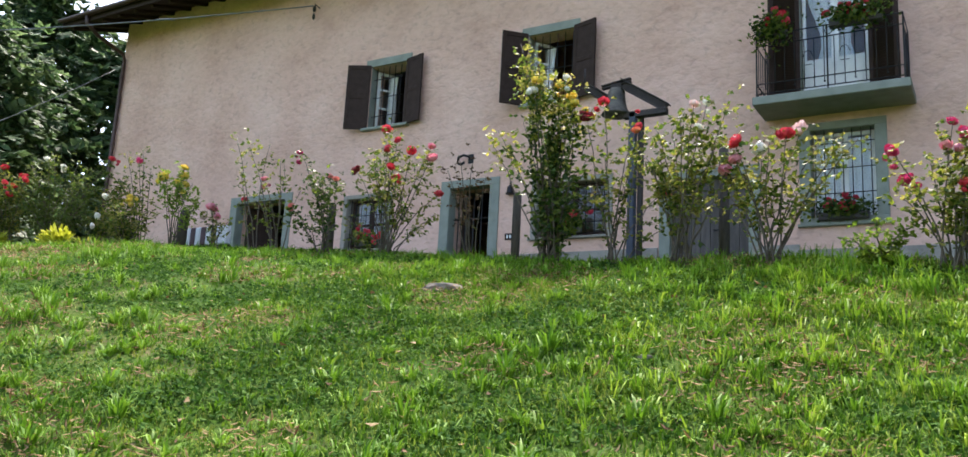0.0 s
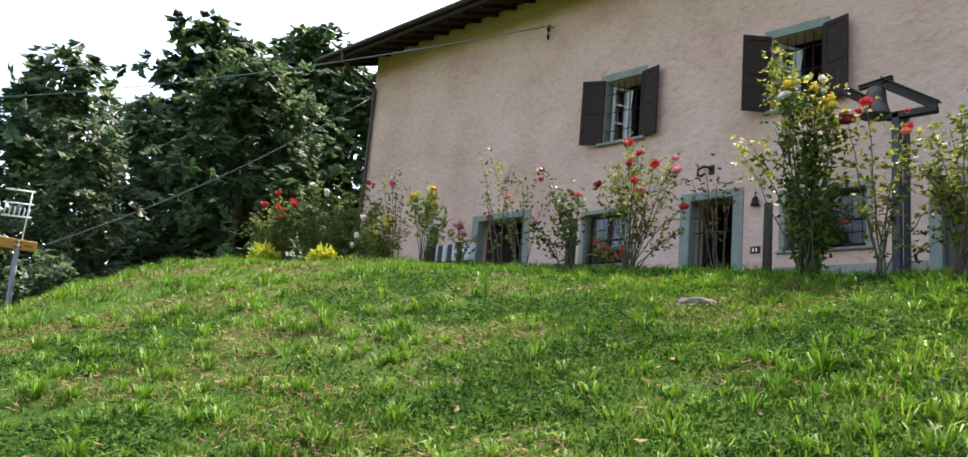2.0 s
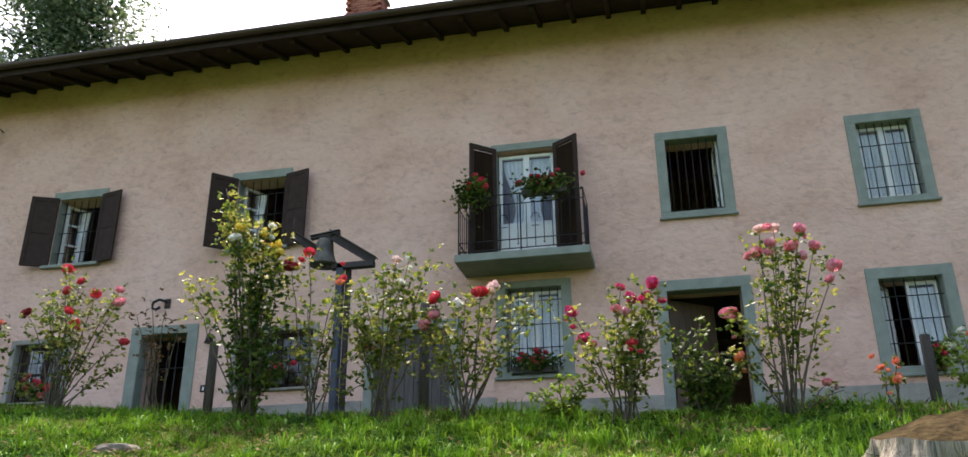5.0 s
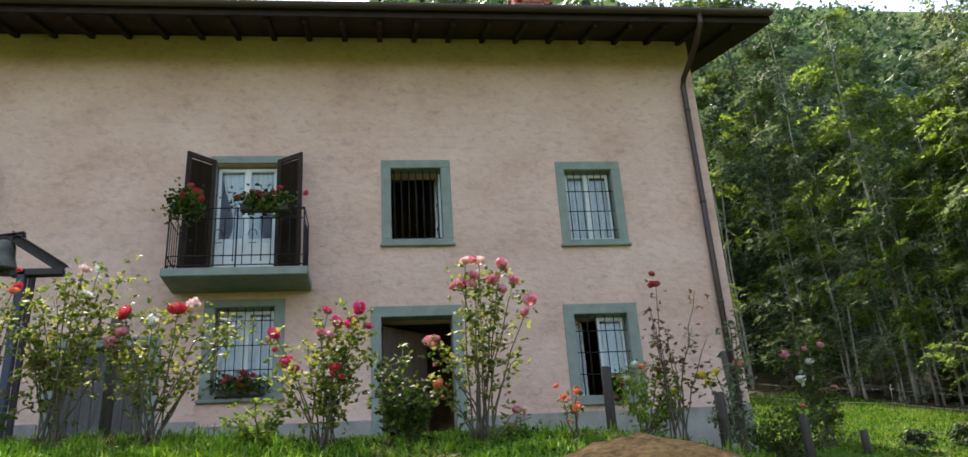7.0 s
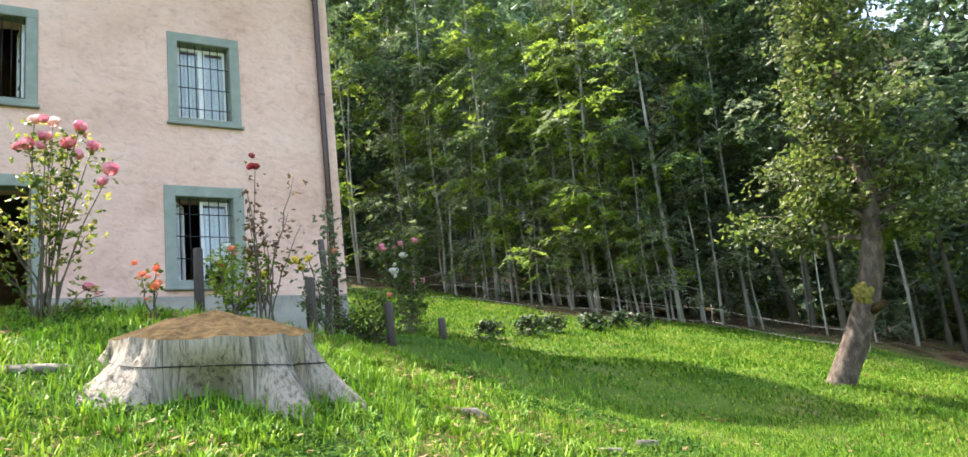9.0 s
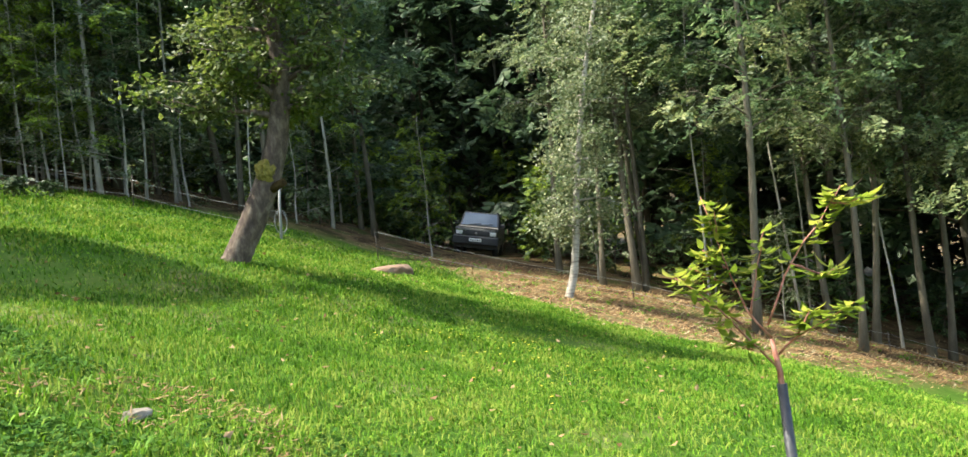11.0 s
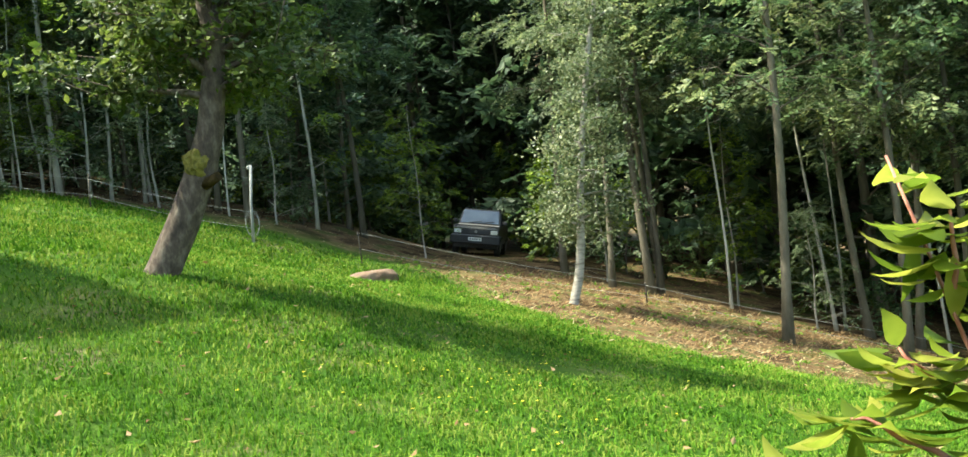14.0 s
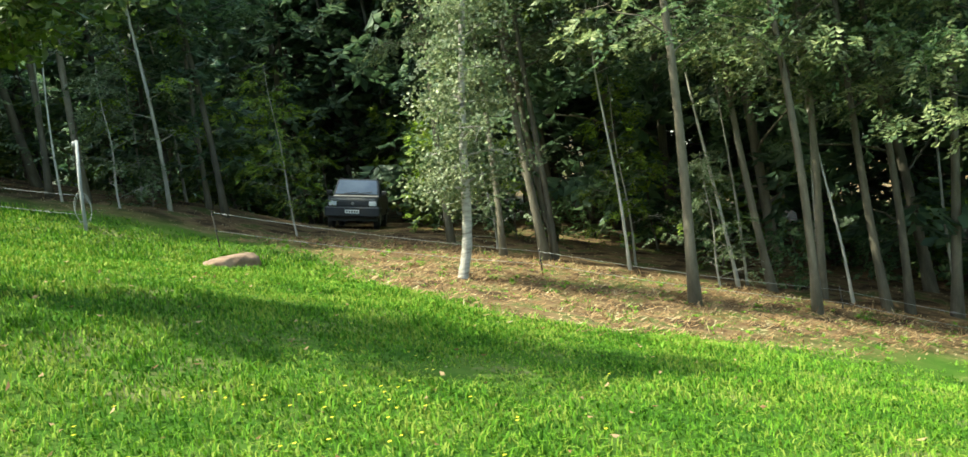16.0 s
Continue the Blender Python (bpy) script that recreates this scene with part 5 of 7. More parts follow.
# ---- stump, stones ----
def stump(label, x, y, top, r_top, r_foot, seed, flare=1.0):
    z = ground_z(x, y) - 0.12
    th = thing("tree_stump", label, "tree stump", (x, y, z), "")
    H = top - z
    rows, cols = 24, 180
    vs, fs = [], []
    rim = []

    roots = [(0.35, 0.26, 0.8), (1.25, 0.28, 0.8), (2.2, 0.3, 0.9), (2.95, 0.2, 0.7), (3.65, 0.36, 1.05), (5.05, 0.27, 0.95), (5.7, 0.17, 1.05)]

    def radius(a, v):
        lobe = max(s * math.exp(-(((a - q + math.pi) % (2 * math.pi) - math.pi) / w) ** 2) for q, w, s in roots)
        grain = 0.045 * noise.noise(Vector((5 * math.cos(a), 5 * math.sin(a), 0.5 * v + seed))) + 0.03 * noise.noise(Vector((13 * math.cos(a), 13 * math.sin(a), 0.6 * v))) + 0.016 * noise.noise(Vector((30 * math.cos(a), 30 * math.sin(a), v)))
        base = r_top * (1 + 0.05 * math.sin(2 * a + 0.6))
        return base + (r_foot - r_top) * flare * (1.3 * lobe * (1 - v) ** 2.1 + 0.08 * (1 - v)) - 0.25 * (1 - min(lobe, 1.0)) ** 2 * smooth(0.95, 0.1, v) + grain
    for j in range(rows + 1):
        v = j / rows
        for i in range(cols):
            a = 2 * math.pi * i / cols
            r = radius(a, v)
            up = 0.10 * math.sin(a) * v + 0.03 * noise.noise(Vector((3 * math.cos(a), 3 * math.sin(a), 5))) * v
            gz = ground_z(x + r * math.cos(a), y + r * math.sin(a)) - z - 0.06
            vs.append((r * math.cos(a), r * math.sin(a), gz * (1 - v) + H * v + up))
    for j in range(rows):
        for i in range(cols):
            k = (i + 1) % cols
            fs.append((j * cols + i, j * cols + k, (j + 1) * cols + k, (j + 1) * cols + i))
    o = new("bole", mesh_from("bole", vs, fs, [STUMPBARK], True))
    o.parent = th
    vs2, fs2 = [], []
    for q in range(1, 9):
        s = q / 8
        for i in range(cols):
            x1, y1, z1 = vs[rows * cols + i]
            vs2.append((x1 * s, y1 * s, H + (z1 - H) * s - 0.004 * s + 0.14 * (1 - s * s) * (1 + 0.25 * math.sin(math.atan2(y1, x1))) + 0.025 * (1 - s ** 4) * noise.noise(Vector((x1 * s * 5, y1 * s * 5, seed))) + 0.012 * noise.noise(Vector((x1 * s * 17, y1 * s * 17, seed)))))
    vs2.append((0, 0, H + 0.14))
    for q in range(7):
        for i in range(cols):
            k = (i + 1) % cols
            fs2.append((q * cols + i, (q + 1) * cols + i, (q + 1) * cols + k, q * cols + k))
    fs2 += [(len(vs2) - 1, i, (i + 1) % cols) for i in range(cols)]
    o = new("cut_face", mesh_from("cut_face", vs2, fs2, [STUMPCUT], True))
    o.parent = th
    o["label"] = "brown weathered sawn face"
    ring = []
    for i in range(0, cols, 2):
        a = 2 * math.pi * i / cols
        v = 0.62 + 0.03 * math.sin(3 * a)
        r = radius(a, v) + 0.006
        gz = ground_z(x + r * math.cos(a), y + r * math.sin(a)) - z - 0.06
        ring.append((r * math.cos(a), r * math.sin(a), gz * (1 - v) + H * v + 0.1 * math.sin(a) * v))
    ring.append(ring[0])
    part("wire", tube(bmesh.new(), ring, 0.0045, 5, False), IRON, th, "dark wire bound round the stump")
    return th


stump("large bleached tree stump with spreading roots", -1.28, -7.12, -1.53, 0.65, 0.97, 3.0)


def stone(label, x, y, sx, sy, sz, seed, mat=STONE, sink=0.4, name="stone", cat="stone", rz=0):
    th = bmesh.new()
    bmesh.ops.create_icosphere(th, subdivisions=4, radius=1.0)
    for v in th.verts:
        d = v.co.copy()
        v.co *= 1 + 0.22 * noise.noise(d * 1.3 + Vector((seed, 0, 0))) + 0.1 * noise.noise(d * 3.1 + Vector((0, seed, 0))) + 0.03 * noise.noise(d * 9)
        if v.co.z > 0.55:
            v.co.z = 0.55 + (v.co.z - 0.55) * 0.3
        v.co = Vector((v.co.x * sx, v.co.y * sy, v.co.z * sz))
    ob = part(name, th, mat, None, "", True)
    ob.matrix_world = pose(x, y, ground_z(x, y) + sz * (0.5 - sink), 0, 0, rz)
    return tagged(ob, label, cat)


stone("flat pale stone lying in the grass", -7.25, -7.15, 0.17, 0.12, 0.07, 2.0, rz=15)
stone("small pale stone in the grass", -5.0, -8.4, 0.045, 0.035, 0.03, 4.0)
stone("small pale stone in the grass", -4.55, -9.2, 0.03, 0.025, 0.02, 9.0)
stone("flat pinkish slab sunk in the meadow", 14.1, -3.92, 0.48, 0.46, 0.24, 6.0, PINKSTONE, 0.38, rz=30)
stone("long pale stone half sunk in the grass", -2.35, -7.08, 0.24, 0.10, 0.06, 11.0, rz=12)
stone("small pale stone in the grass", 1.17, -8.87, 0.09, 0.06, 0.05, 14.0, STONE, 0.55)
stone("small pale stone in the grass", 0.36, -8.79, 0.07, 0.05, 0.045, 17.0, STONE, 0.55)
stone("small pale stone in the grass", 1.39, -9.7, 0.08, 0.06, 0.05, 19.0, STONE, 0.55)
for k, (x, y, L, rz) in enumerate(((0.25, -7.65, 0.30, -30), (0.9, -8.4, 0.2, -20), (1.5, -8.1, 0.18, 5))):
    bm = bmesh.new()
    tube(bm, [(-L, 0, -0.03), (-L * 0.4, 0.02, 0.05), (L * 0.3, -0.02, 0.055), (L, 0.03, -0.03)], [0.014, 0.034, 0.03, 0.012], 8)
    ob = part("surface_root", bm, STONE, None)
    ob.matrix_world = pose(x, y, ground_z(x, y) - 0.03, 0, 8, rz)
    tagged(ob, "bleached old tree root showing in the grass", "root")


# ---- trees ----
def tree_meshes(seed, h, r, lo, spread, n_leaf, leaf, mats, limbs=16, lean=(0, 0), droop=0.3, shape=0.6, tube_sides=8, spray=0.33, up_angle=0.55, bark=None, wob=0.12, ratio=0.55, path=None, frond=0.0, thin=0.0, patchy=1.0, twigs=True):
    """Trunk with limbs, and a crown of single leaves in sprays along the limbs."""
    rng = np.random.default_rng(seed)
    bm = bmesh.new()
    pts = []
    if path:
        pts = [Vector(p) for p in path]
    else:
        ph = rng.uniform(0, 6.28, 4)
        for k in range(13):
            t = k / 12
            pts.append(Vector((lean[0] * t + wob * math.sin(2.2 * t + ph[0]) * t * h / 8 + 0.04 * math.sin(9 * t + ph[1]), lean[1] * t + wob * math.sin(2.6 * t + ph[2]) * t * h / 8 + 0.04 * math.sin(8 * t + ph[3]), -0.25 + (h + 0.25) * t)))
    m = len(pts) - 1
    rad = [r * (1 - 0.88 * (k / m) ** (1.5 if path else 0.85)) + 0.004 for k in range(m + 1)]
    rad[0] *= 1.35
    tube(bm, pts, rad, tube_sides)
    nodes, weights = [], []
    for k in range(limbs):
        t = lo / h + (1 - lo / h) * ((k + rng.random() * 0.7) / limbs)
        t = min(0.985, t)
        q = t * m
        i = min(m - 1, int(q))
        p = pts[i].lerp(pts[i + 1], q - i)
        rr = (rad[i] + (rad[i + 1] - rad[i]) * (q - i)) * 0.38
        u = (t - lo / h) / max(1e-3, 1 - lo / h)
        L = spread * (0.35 + 0.65 * math.sin(math.pi * min(1, (0.25 + u * 0.8)) ** shape)) * rng.uniform(0.6, 1.1)
        a = k * 2.4 + rng.uniform(-0.5, 0.5)
        d = Vector((math.cos(a), math.sin(a), up_angle * rng.uniform(0.4, 1.5) + 0.5 * u))
        d.normalize()
        line = [p]
        for s in range(1, 6):
            w = s / 5
            line.append(p + d * L * w + Vector((rng.normal() * 0.05 * L, rng.normal() * 0.05 * L, -droop * L * w * w * 0.5)))
        tube(bm, line, [max(0.004, rr * (1 - 0.85 * s / 5)) for s in range(6)], 5 if tube_sides > 10 else 3, False)
        for s in range(2, 6):
            nodes.append(line[s])
            weights.append((0.7 + 0.3 * s) * (1 - thin * u))
            for _ in range(2):
                e = line[s] + Vector(rng.normal(size=3) * (0.3, 0.3, 0.16)) * L * 0.75
                if twigs:
                    tube(bm, [line[s], e], [max(0.003, rr * 0.25), 0.002], 3, False)
                nodes.append(e)
                weights.append(1.2 * (1 - thin * u))
    nodes, weights = np.array([tuple(v) for v in nodes]), np.array(weights)
    big = spray * max(0.6, spread * 0.5)
    # sprays: clumps of leaves round each node, some denser than others
    weights = weights * rng.uniform(0.02, 1.0, len(weights)) ** patchy * 2
    idx = rng.choice(len(nodes), n_leaf, p=weights / weights.sum())
    bases = nodes[idx] + rng.normal(size=(n_leaf, 3)) * (big, big, big * 0.5)
    up, side = leaf_frames(rng, n_leaf, droop)
    ln = leaf * rng.uniform(0.6, 1.3, n_leaf)
    if frond:
        # leaflets in pairs along drooping stalks
        nf = n_leaf // 9
        idx = rng.choice(len(nodes), nf, p=weights / weights.sum())
        bs = nodes[idx] + rng.normal(size=(nf, 3)) * (big, big, big * 0.6) * 0.7
        axis = np.array(pts[m // 2][:2])
        d = rng.normal(size=(nf, 3)) * (0.8, 0.8, 0.3)
        d[:, :2] += 0.7 * unit(bs[:, :2] - axis)
        d[:, 2] -= 0.15
        d = unit(d)
        perp = unit(np.cross(d, rng.normal(size=(nf, 3)) * 0.35 + (0, 0, 1)))
        fl = frond * rng.uniform(0.6, 1.25, nf)[:, None]
        B, U, S = [], [], []
        for k in range(9):
            t, s = 0.15 + 0.85 * (k // 2 + 1) / 5, (0 if k == 8 else (1 if k % 2 else -1))
            B.append(bs + d * fl * t - np.array([0, 0, 0.35]) * fl * t * t)
            uu = unit(d * (1.0 if s == 0 else 0.5) + perp * s * 0.85 + rng.normal(size=(nf, 3)) * 0.15 - (0, 0, 0.3))
            U.append(uu)
            S.append(unit(np.cross(uu, np.cross(perp, d) + rng.normal(size=(nf, 3)) * 0.3)))
        bases, up, side = np.concatenate(B), np.concatenate(U), np.concatenate(S)
        idx = np.tile(idx, 9)
        ln = leaf * rng.uniform(0.75, 1.2, len(bases))
    me_t = bpy.data.meshes.new("trunk")
    bm.normal_update()
    bm.to_mesh(me_t)
    bm.free()
    me_t.materials.append(bark or GREYBARK)
    mi = (rng.random(len(nodes)) < 0.35)[idx].astype(int) if len(mats) > 1 else None
    me_c = leaf_mesh("crown", bases, up, side, ln, ln * ratio, mats, mi)
    return me_t, me_c


def tree_from(meshes, name, label, x, y, rz=0, s=1.0, group="", category="tree", lower=0.0, tilt=(0, 0)):
    th = new(name)
    th.matrix_world = pose(x, y, ground_z(x, y) - lower, tilt[0], tilt[1], rz) @ Matrix.Scale(s, 4)
    tagged(th, label, category, group)
    for nm, me in zip(("trunk", "crown"), meshes):
        o = new(nm, me)
        o.parent = th
    return th


FRONT = [tree_meshes(100 + k, h, r, lo, sp, n, lf, mats, limbs=lb, droop=0.35, frond=0.42, spray=0.26, patchy=2.5, bark=PALEBARK if k in (3, 5, 6, 7) else None) for k, (h, r, lo, sp, n, lf, mats, lb) in enumerate((
    (13, 0.08, 4.0, 2.6, 10000, 0.145, [WOODLEAF], 22), (12, 0.07, 4.0, 1.7, 9000, 0.12, [WOODLEAF, LIMELEAF], 20), (14, 0.09, 4.2, 2.1, 11500, 0.135, [WOODLEAF, OLIVELEAF], 24),
    (11, 0.055, 2.8, 1.6, 6500, 0.115, [LIMELEAF, WOODLEAF], 18), (13, 0.085, 4.2, 2.7, 10500, 0.145, [WOODLEAF, GREYLEAF], 20), (10, 0.05, 1.6, 1.4, 6500, 0.11, [GREYLEAF, LIMELEAF], 18), (9, 0.034, 4.0, 1.1, 2500, 0.11, [WOODLEAF, GREYLEAF], 12), (8, 0.028, 2.6, 1.0, 2200, 0.10, [WOODLEAF, LIMELEAF], 12),
    (12, 0.085, 3.9, 2.3, 9500, 0.12, [GREYLEAF, PALESPRAY], 20), (13, 0.10, 4.1, 2.6, 10000, 0.125, [WOODLEAF, PALESPRAY], 22), (12, 0.08, 3.8, 2.4, 9500, 0.125, [PALESPRAY, WOODLEAF], 22)))]
# low sprays that hang before the wood's dark inside
UNDER = [tree_meshes(150 + k, h, 0.03, lo, sp, n, lf, mats, limbs=14, droop=0.3, tube_sides=6, frond=0.36, spray=0.24, patchy=3.0, up_angle=0.35, bark=PALEBARK) for k, (h, lo, sp, n, lf, mats) in enumerate((
    (6.5, 1.2, 1.5, 2800, 0.105, [LIMELEAF]), (5.0, 0.8, 1.3, 2300, 0.10, [LIMELEAF, OLIVELEAF]), (5.5, 0.9, 1.4, 2500, 0.09, [GREYLEAF, PALESPRAY]), (3.4, 0.4, 1.1, 1800, 0.09, [GREYLEAF])))]
BACK = [tree_meshes(200 + k, h, r, lo, sp, n, lf, [DEEPLEAF], limbs=24, droop=0.3, tube_sides=6, spray=0.5, frond=0.75, twigs=False) for k, (h, r, lo, sp, n, lf) in enumerate((
    (15, 0.14, 2.2, 2.8, 2100, 0.42), (14, 0.12, 3.0, 2.6, 1900, 0.42), (16, 0.15, 1.6, 3.0, 2200, 0.44)))]
SHRUB = [tree_meshes(300 + k, h, 0.03, 0.15, sp, n, lf, mats, limbs=16, droop=0.3, tube_sides=5, spray=0.42, up_angle=0.9, frond=0.26, twigs=False) for k, (h, sp, n, lf, mats) in enumerate((
    (2.2, 1.1, 1000, 0.18, [WOODLEAF, OLIVELEAF]), (1.5, 0.9, 1100, 0.13, [WOODLEAF]), (2.8, 1.2, 1150, 0.19, [WOODLEAF, LIMELEAF]), (1.1, 1.1, 1500, 0.17, [DARKEVERGREEN])))]

rt = random.Random(5)
WL = ("slender woodland tree with a pale grey trunk", "tall thin woodland tree with a light crown", "woodland edge tree with spreading sprays of leaves")
wood_spots = ((9.2, 14.2, 6, 1.3), (10.4, 13.0, 7, 1.4), (11.4, 12.0, 6, 1.5), (11.8, 9.4, 3, 1.25), (12.1, 9.7, 6, 1.4), (12.8, 8.6, 7, 1.3), (13.3, 6.5, 5, 1.5), (13.8, 6.4, 6, 1.3), (14.4, 4.3, 3, 1.2), (15.3, 3.8, 7, 1.3), (13.7, 7.4, 6, 1.2),
              (12.6, 12.2, 6, 1.5), (11.2, 14.6, 2, 1.4), (16.4, 5.8, 4, 1.35), (19.2, 4.4, 2, 1.35),
              (16.2, 3.6, 6, 1.3), (17.7, 2.7, 0, 1.0), (17.6, 1.6, 4, 1.0), (18.6, 0.3, 5, 0.95), (19.9, -0.2, 0, 1.0), (20.4, -5.6, 8, 1.0), (19.3, -7.05, 8, 0.9), (19.4, -7.85, 9, 0.95),
              (19.65, -8.0, 8, 1.0), (23.5, -7.2, 2, 1.0), (16.6, -10.96, 9, 1.0), (19.95, -12.24, 8, 1.0), (17.8, -12.87, 10, 1.0), (20.1, -13.2, 9, 1.0), (19.7, -14.27, 8, 1.0), (20.0, -14.67, 10, 1.0),
              (20.5, -15.6, 9, 1.0), (18.0, -16.6, 10, 0.9), (16.6, -18.2, 8, 0.9))
for k, (x, y, v, s) in enumerate(wood_spots):
    tree_from(FRONT[v], "woodland_tree", WL[v % 3], x, y, rt.uniform(0, 360), s * rt.uniform(0.93, 1.07), "woodland trees", tilt=(rt.uniform(-2.5, 2.5) + (3.5 if x > 15 else 0), rt.uniform(-2.5, 2.5)))
for k in range(26):
    if k < 20:
        y = rt.uniform(0, 14)
        x = max(wood_edge(y), 11 - 0.3 * (y - 9)) + rt.uniform(0.8, 6.0)
    else:
        x, y = rt.uniform(17.5, 22), rt.uniform(-16, -6.5)
    tree_from(FRONT[rt.choice((6, 6, 7))], "young_tree", "thin pale young tree stem at the wood's edge", x, y, rt.uniform(0, 360), rt.uniform(0.8, 1.2), "woodland trees", tilt=(rt.uniform(-5, 5) + (3 if x > 15 else 0), rt.uniform(-5, 5)))
for x, y, v, s in ((13.0, 6.4, 0, 1.3), (12.2, 9.2, 1, 1.2), (11.0, 10.7, 2, 1.3), (12.8, 8.0, 0, 1.4), (10.1, 12.4, 2, 1.3), (13.7, 5.3, 1, 1.1), (14.2, 4.7, 3, 1.3), (15.0, 4.0, 2, 1.2), (14.8, 5.0, 3, 1.2), (16.0, 3.0, 3, 1.1),
                   (13.6, 8.2, 0, 1.5), (9.0, 13.8, 0, 1.5), (15.6, 4.8, 2, 1.4), (17.4, 0.6, 3, 0.9), (19.6, -2.2, 1, 0.8), (20.4, -6.6, 3, 1.0), (21.2, -9.5, 1, 0.9), (19.4, -11.3, 3, 0.8), (11.6, 12.0, 0, 1.4), (14.6, 6.6, 2, 1.5), (11.7, 10.2, 3, 1.3), (12.4, 8.6, 3, 1.4), (12.9, 7.2, 3, 1.2), (13.9, 5.9, 2, 1.1), (11.1, 11.6, 3, 1.3), (10.6, 12.6, 1, 1.4), (13.4, 6.9, 0, 1.5),
                   (10.9, 11.2, 0, 1.1), (11.6, 9.8, 2, 1.0), (11.9, 8.9, 0, 0.9), (12.3, 7.9, 2, 0.9), (12.6, 6.8, 1, 1.0), (13.2, 5.5, 2, 0.9), (13.6, 4.6, 0, 0.8), (10.2, 11.9, 3, 1.3)):
    tree_from(UNDER[v], "young_tree", "young leafy tree with bright sprays at the wood's edge" if v < 2 else "young grey-green leafy tree at the wood's edge", x, y, rt.uniform(0, 360), s, "woodland trees")
spots = []
while len(spots) < 150:
    x, y = rt.uniform(4.5, 48), rt.uniform(-34, 24)
    back = (x - wood_edge(y)) if y < 12 else y - 11
    if back < 3.0 or (x < 25.5 and -19 < y < -1.5) or (x < 18 and y < 0):
        continue
    if abs((y + 2.6) - 0.42 * (x - 22.5)) < 3.3 and x < 29:
        continue
    if math.hypot(x - 25.3, y - 3.2) < 3.4:
        continue
    if (y > 17 or (1 < y < 9 and back < 6)) and rt.random() < 0.6:
        continue
    if min((math.hypot(x - a, y - b) for a, b, _ in spots), default=9) < 1.6:
        continue
    # near the open edge only low growth, taller deeper in
    spots.append((x, y, min(rt.uniform(0.9, 1.2), 0.3 + 0.055 * back) if y > -1 else rt.uniform(0.9, 1.2)))
spots += [(x, y, rt.uniform(0.9, 1.2)) for x, y in ((25, -12.5), (29, -14.2), (27, -10), (33, -12), (24, -15.8), (30.5, -8), (36, -15), (34, -9.5), (38, -12), (31, -17), (33.5, 4.4), (31.5, -0.2), (30.5, 3.2), (34, 2.5), (31, -3.4), (10.5, 18.5), (13, 19), (9, 19), (7, 23), (5, 27), (11, 22))]
for x, y, s in spots:
    tree_from(rt.choice(BACK), "woodland_tree", "tall dark tree deep in the wood" if s > 0.7 else "low dark tree inside the wood", x, y, rt.uniform(0, 360), s, "woodland trees", tilt=(rt.uniform(-3, 3), rt.uniform(-3, 3)))
n = 0
for x, y, v, s in ((24.2, 2.2, 2, 1.2), (25.6, 2.6, 0, 1.4), (27, 2.2, 2, 1.1), (23.2, 1.6, 0, 1.0), (26.5, 3.6, 2, 1.5), (29.8, 1.9, 2, 1.4), (26.8, -3.2, 0, 1.2), (28.4, -2.7, 2, 1.3), (25.4, -3.6, 2, 1.0), (30.6, -0.6, 2, 1.5), (24, -4.2, 0, 1.0)):
    tree_from(SHRUB[v], "undergrowth_bush", "leafy bush in the wood's undergrowth", x, y, rt.uniform(0, 360), s, "undergrowth bushes", "bush")
while n < 80:
    x, y = rt.uniform(5, 36), rt.uniform(-22, 14)
    if x < wood_edge(y) + 1.5 or (y > 12 and x < 8) or (x < 19.5 and y < -1) or (abs((y + 2.6) - 0.42 * (x - 22.5)) < 2.3 and x < 31):
        continue
    if x < 24 and -17 < y < -8 and rt.random() < 0.7:
        continue
    tree_from(rt.choice(SHRUB[:3]), "undergrowth_bush", "leafy bush in the wood's undergrowth", x, y, rt.uniform(0, 360), rt.uniform(0.6, 1.25), "undergrowth bushes", "bush")
    n += 1

# leaning fruit tree
lean_path = ((-0.08, 0.16, -0.3), (0.0, 0.0, 0.0), (0.11, -0.27, 0.5), (0.21, -0.52, 1.05), (0.27, -0.66, 1.5), (0.30, -0.74, 1.95), (0.33, -0.8, 2.5), (0.28, -0.7, 3.3), (0.3, -0.75, 4.2), (0.25, -0.7, 5.2), (0.25, -0.7, 6.4))
lm = tree_meshes(400, 6.4, 0.185, 2.9, 1.5, 15000, 0.10, [FRUITLEAF, OLIVELEAF], limbs=40, up_angle=0.75, droop=0.5, shape=0.7, tube_sides=14, spray=0.2, bark=BARK, path=lean_path, thin=0.6, patchy=1.5)
lt = tree_from(lm, "fruit_tree", "old leaning fruit tree with a mossy brown trunk", 7.32, -5.5)
bm = bmesh.new()
bmesh.ops.create_icosphere(bm, subdivisions=3, radius=1)
for v in bm.verts:
    v.co = Vector((v.co.x * 0.13, v.co.y * 0.13, v.co.z * 0.16)) * (1 + 0.35 * noise.noise(v.co * 3) + 0.2 * noise.noise(v.co * 9))
mo = part("moss", bm, MOSS, lt, "yellow-green moss cushion")
mo.location = (0.115, -0.55, 1.10)
bm = bmesh.new()
tube(bm, [(0.16, -0.58, 0.88), (0.17, -0.78, 0.95)], [0.065, 0.05], 10)
part("branch_stub", bm, STUMPCUT, lt, "pale sawn branch stub")

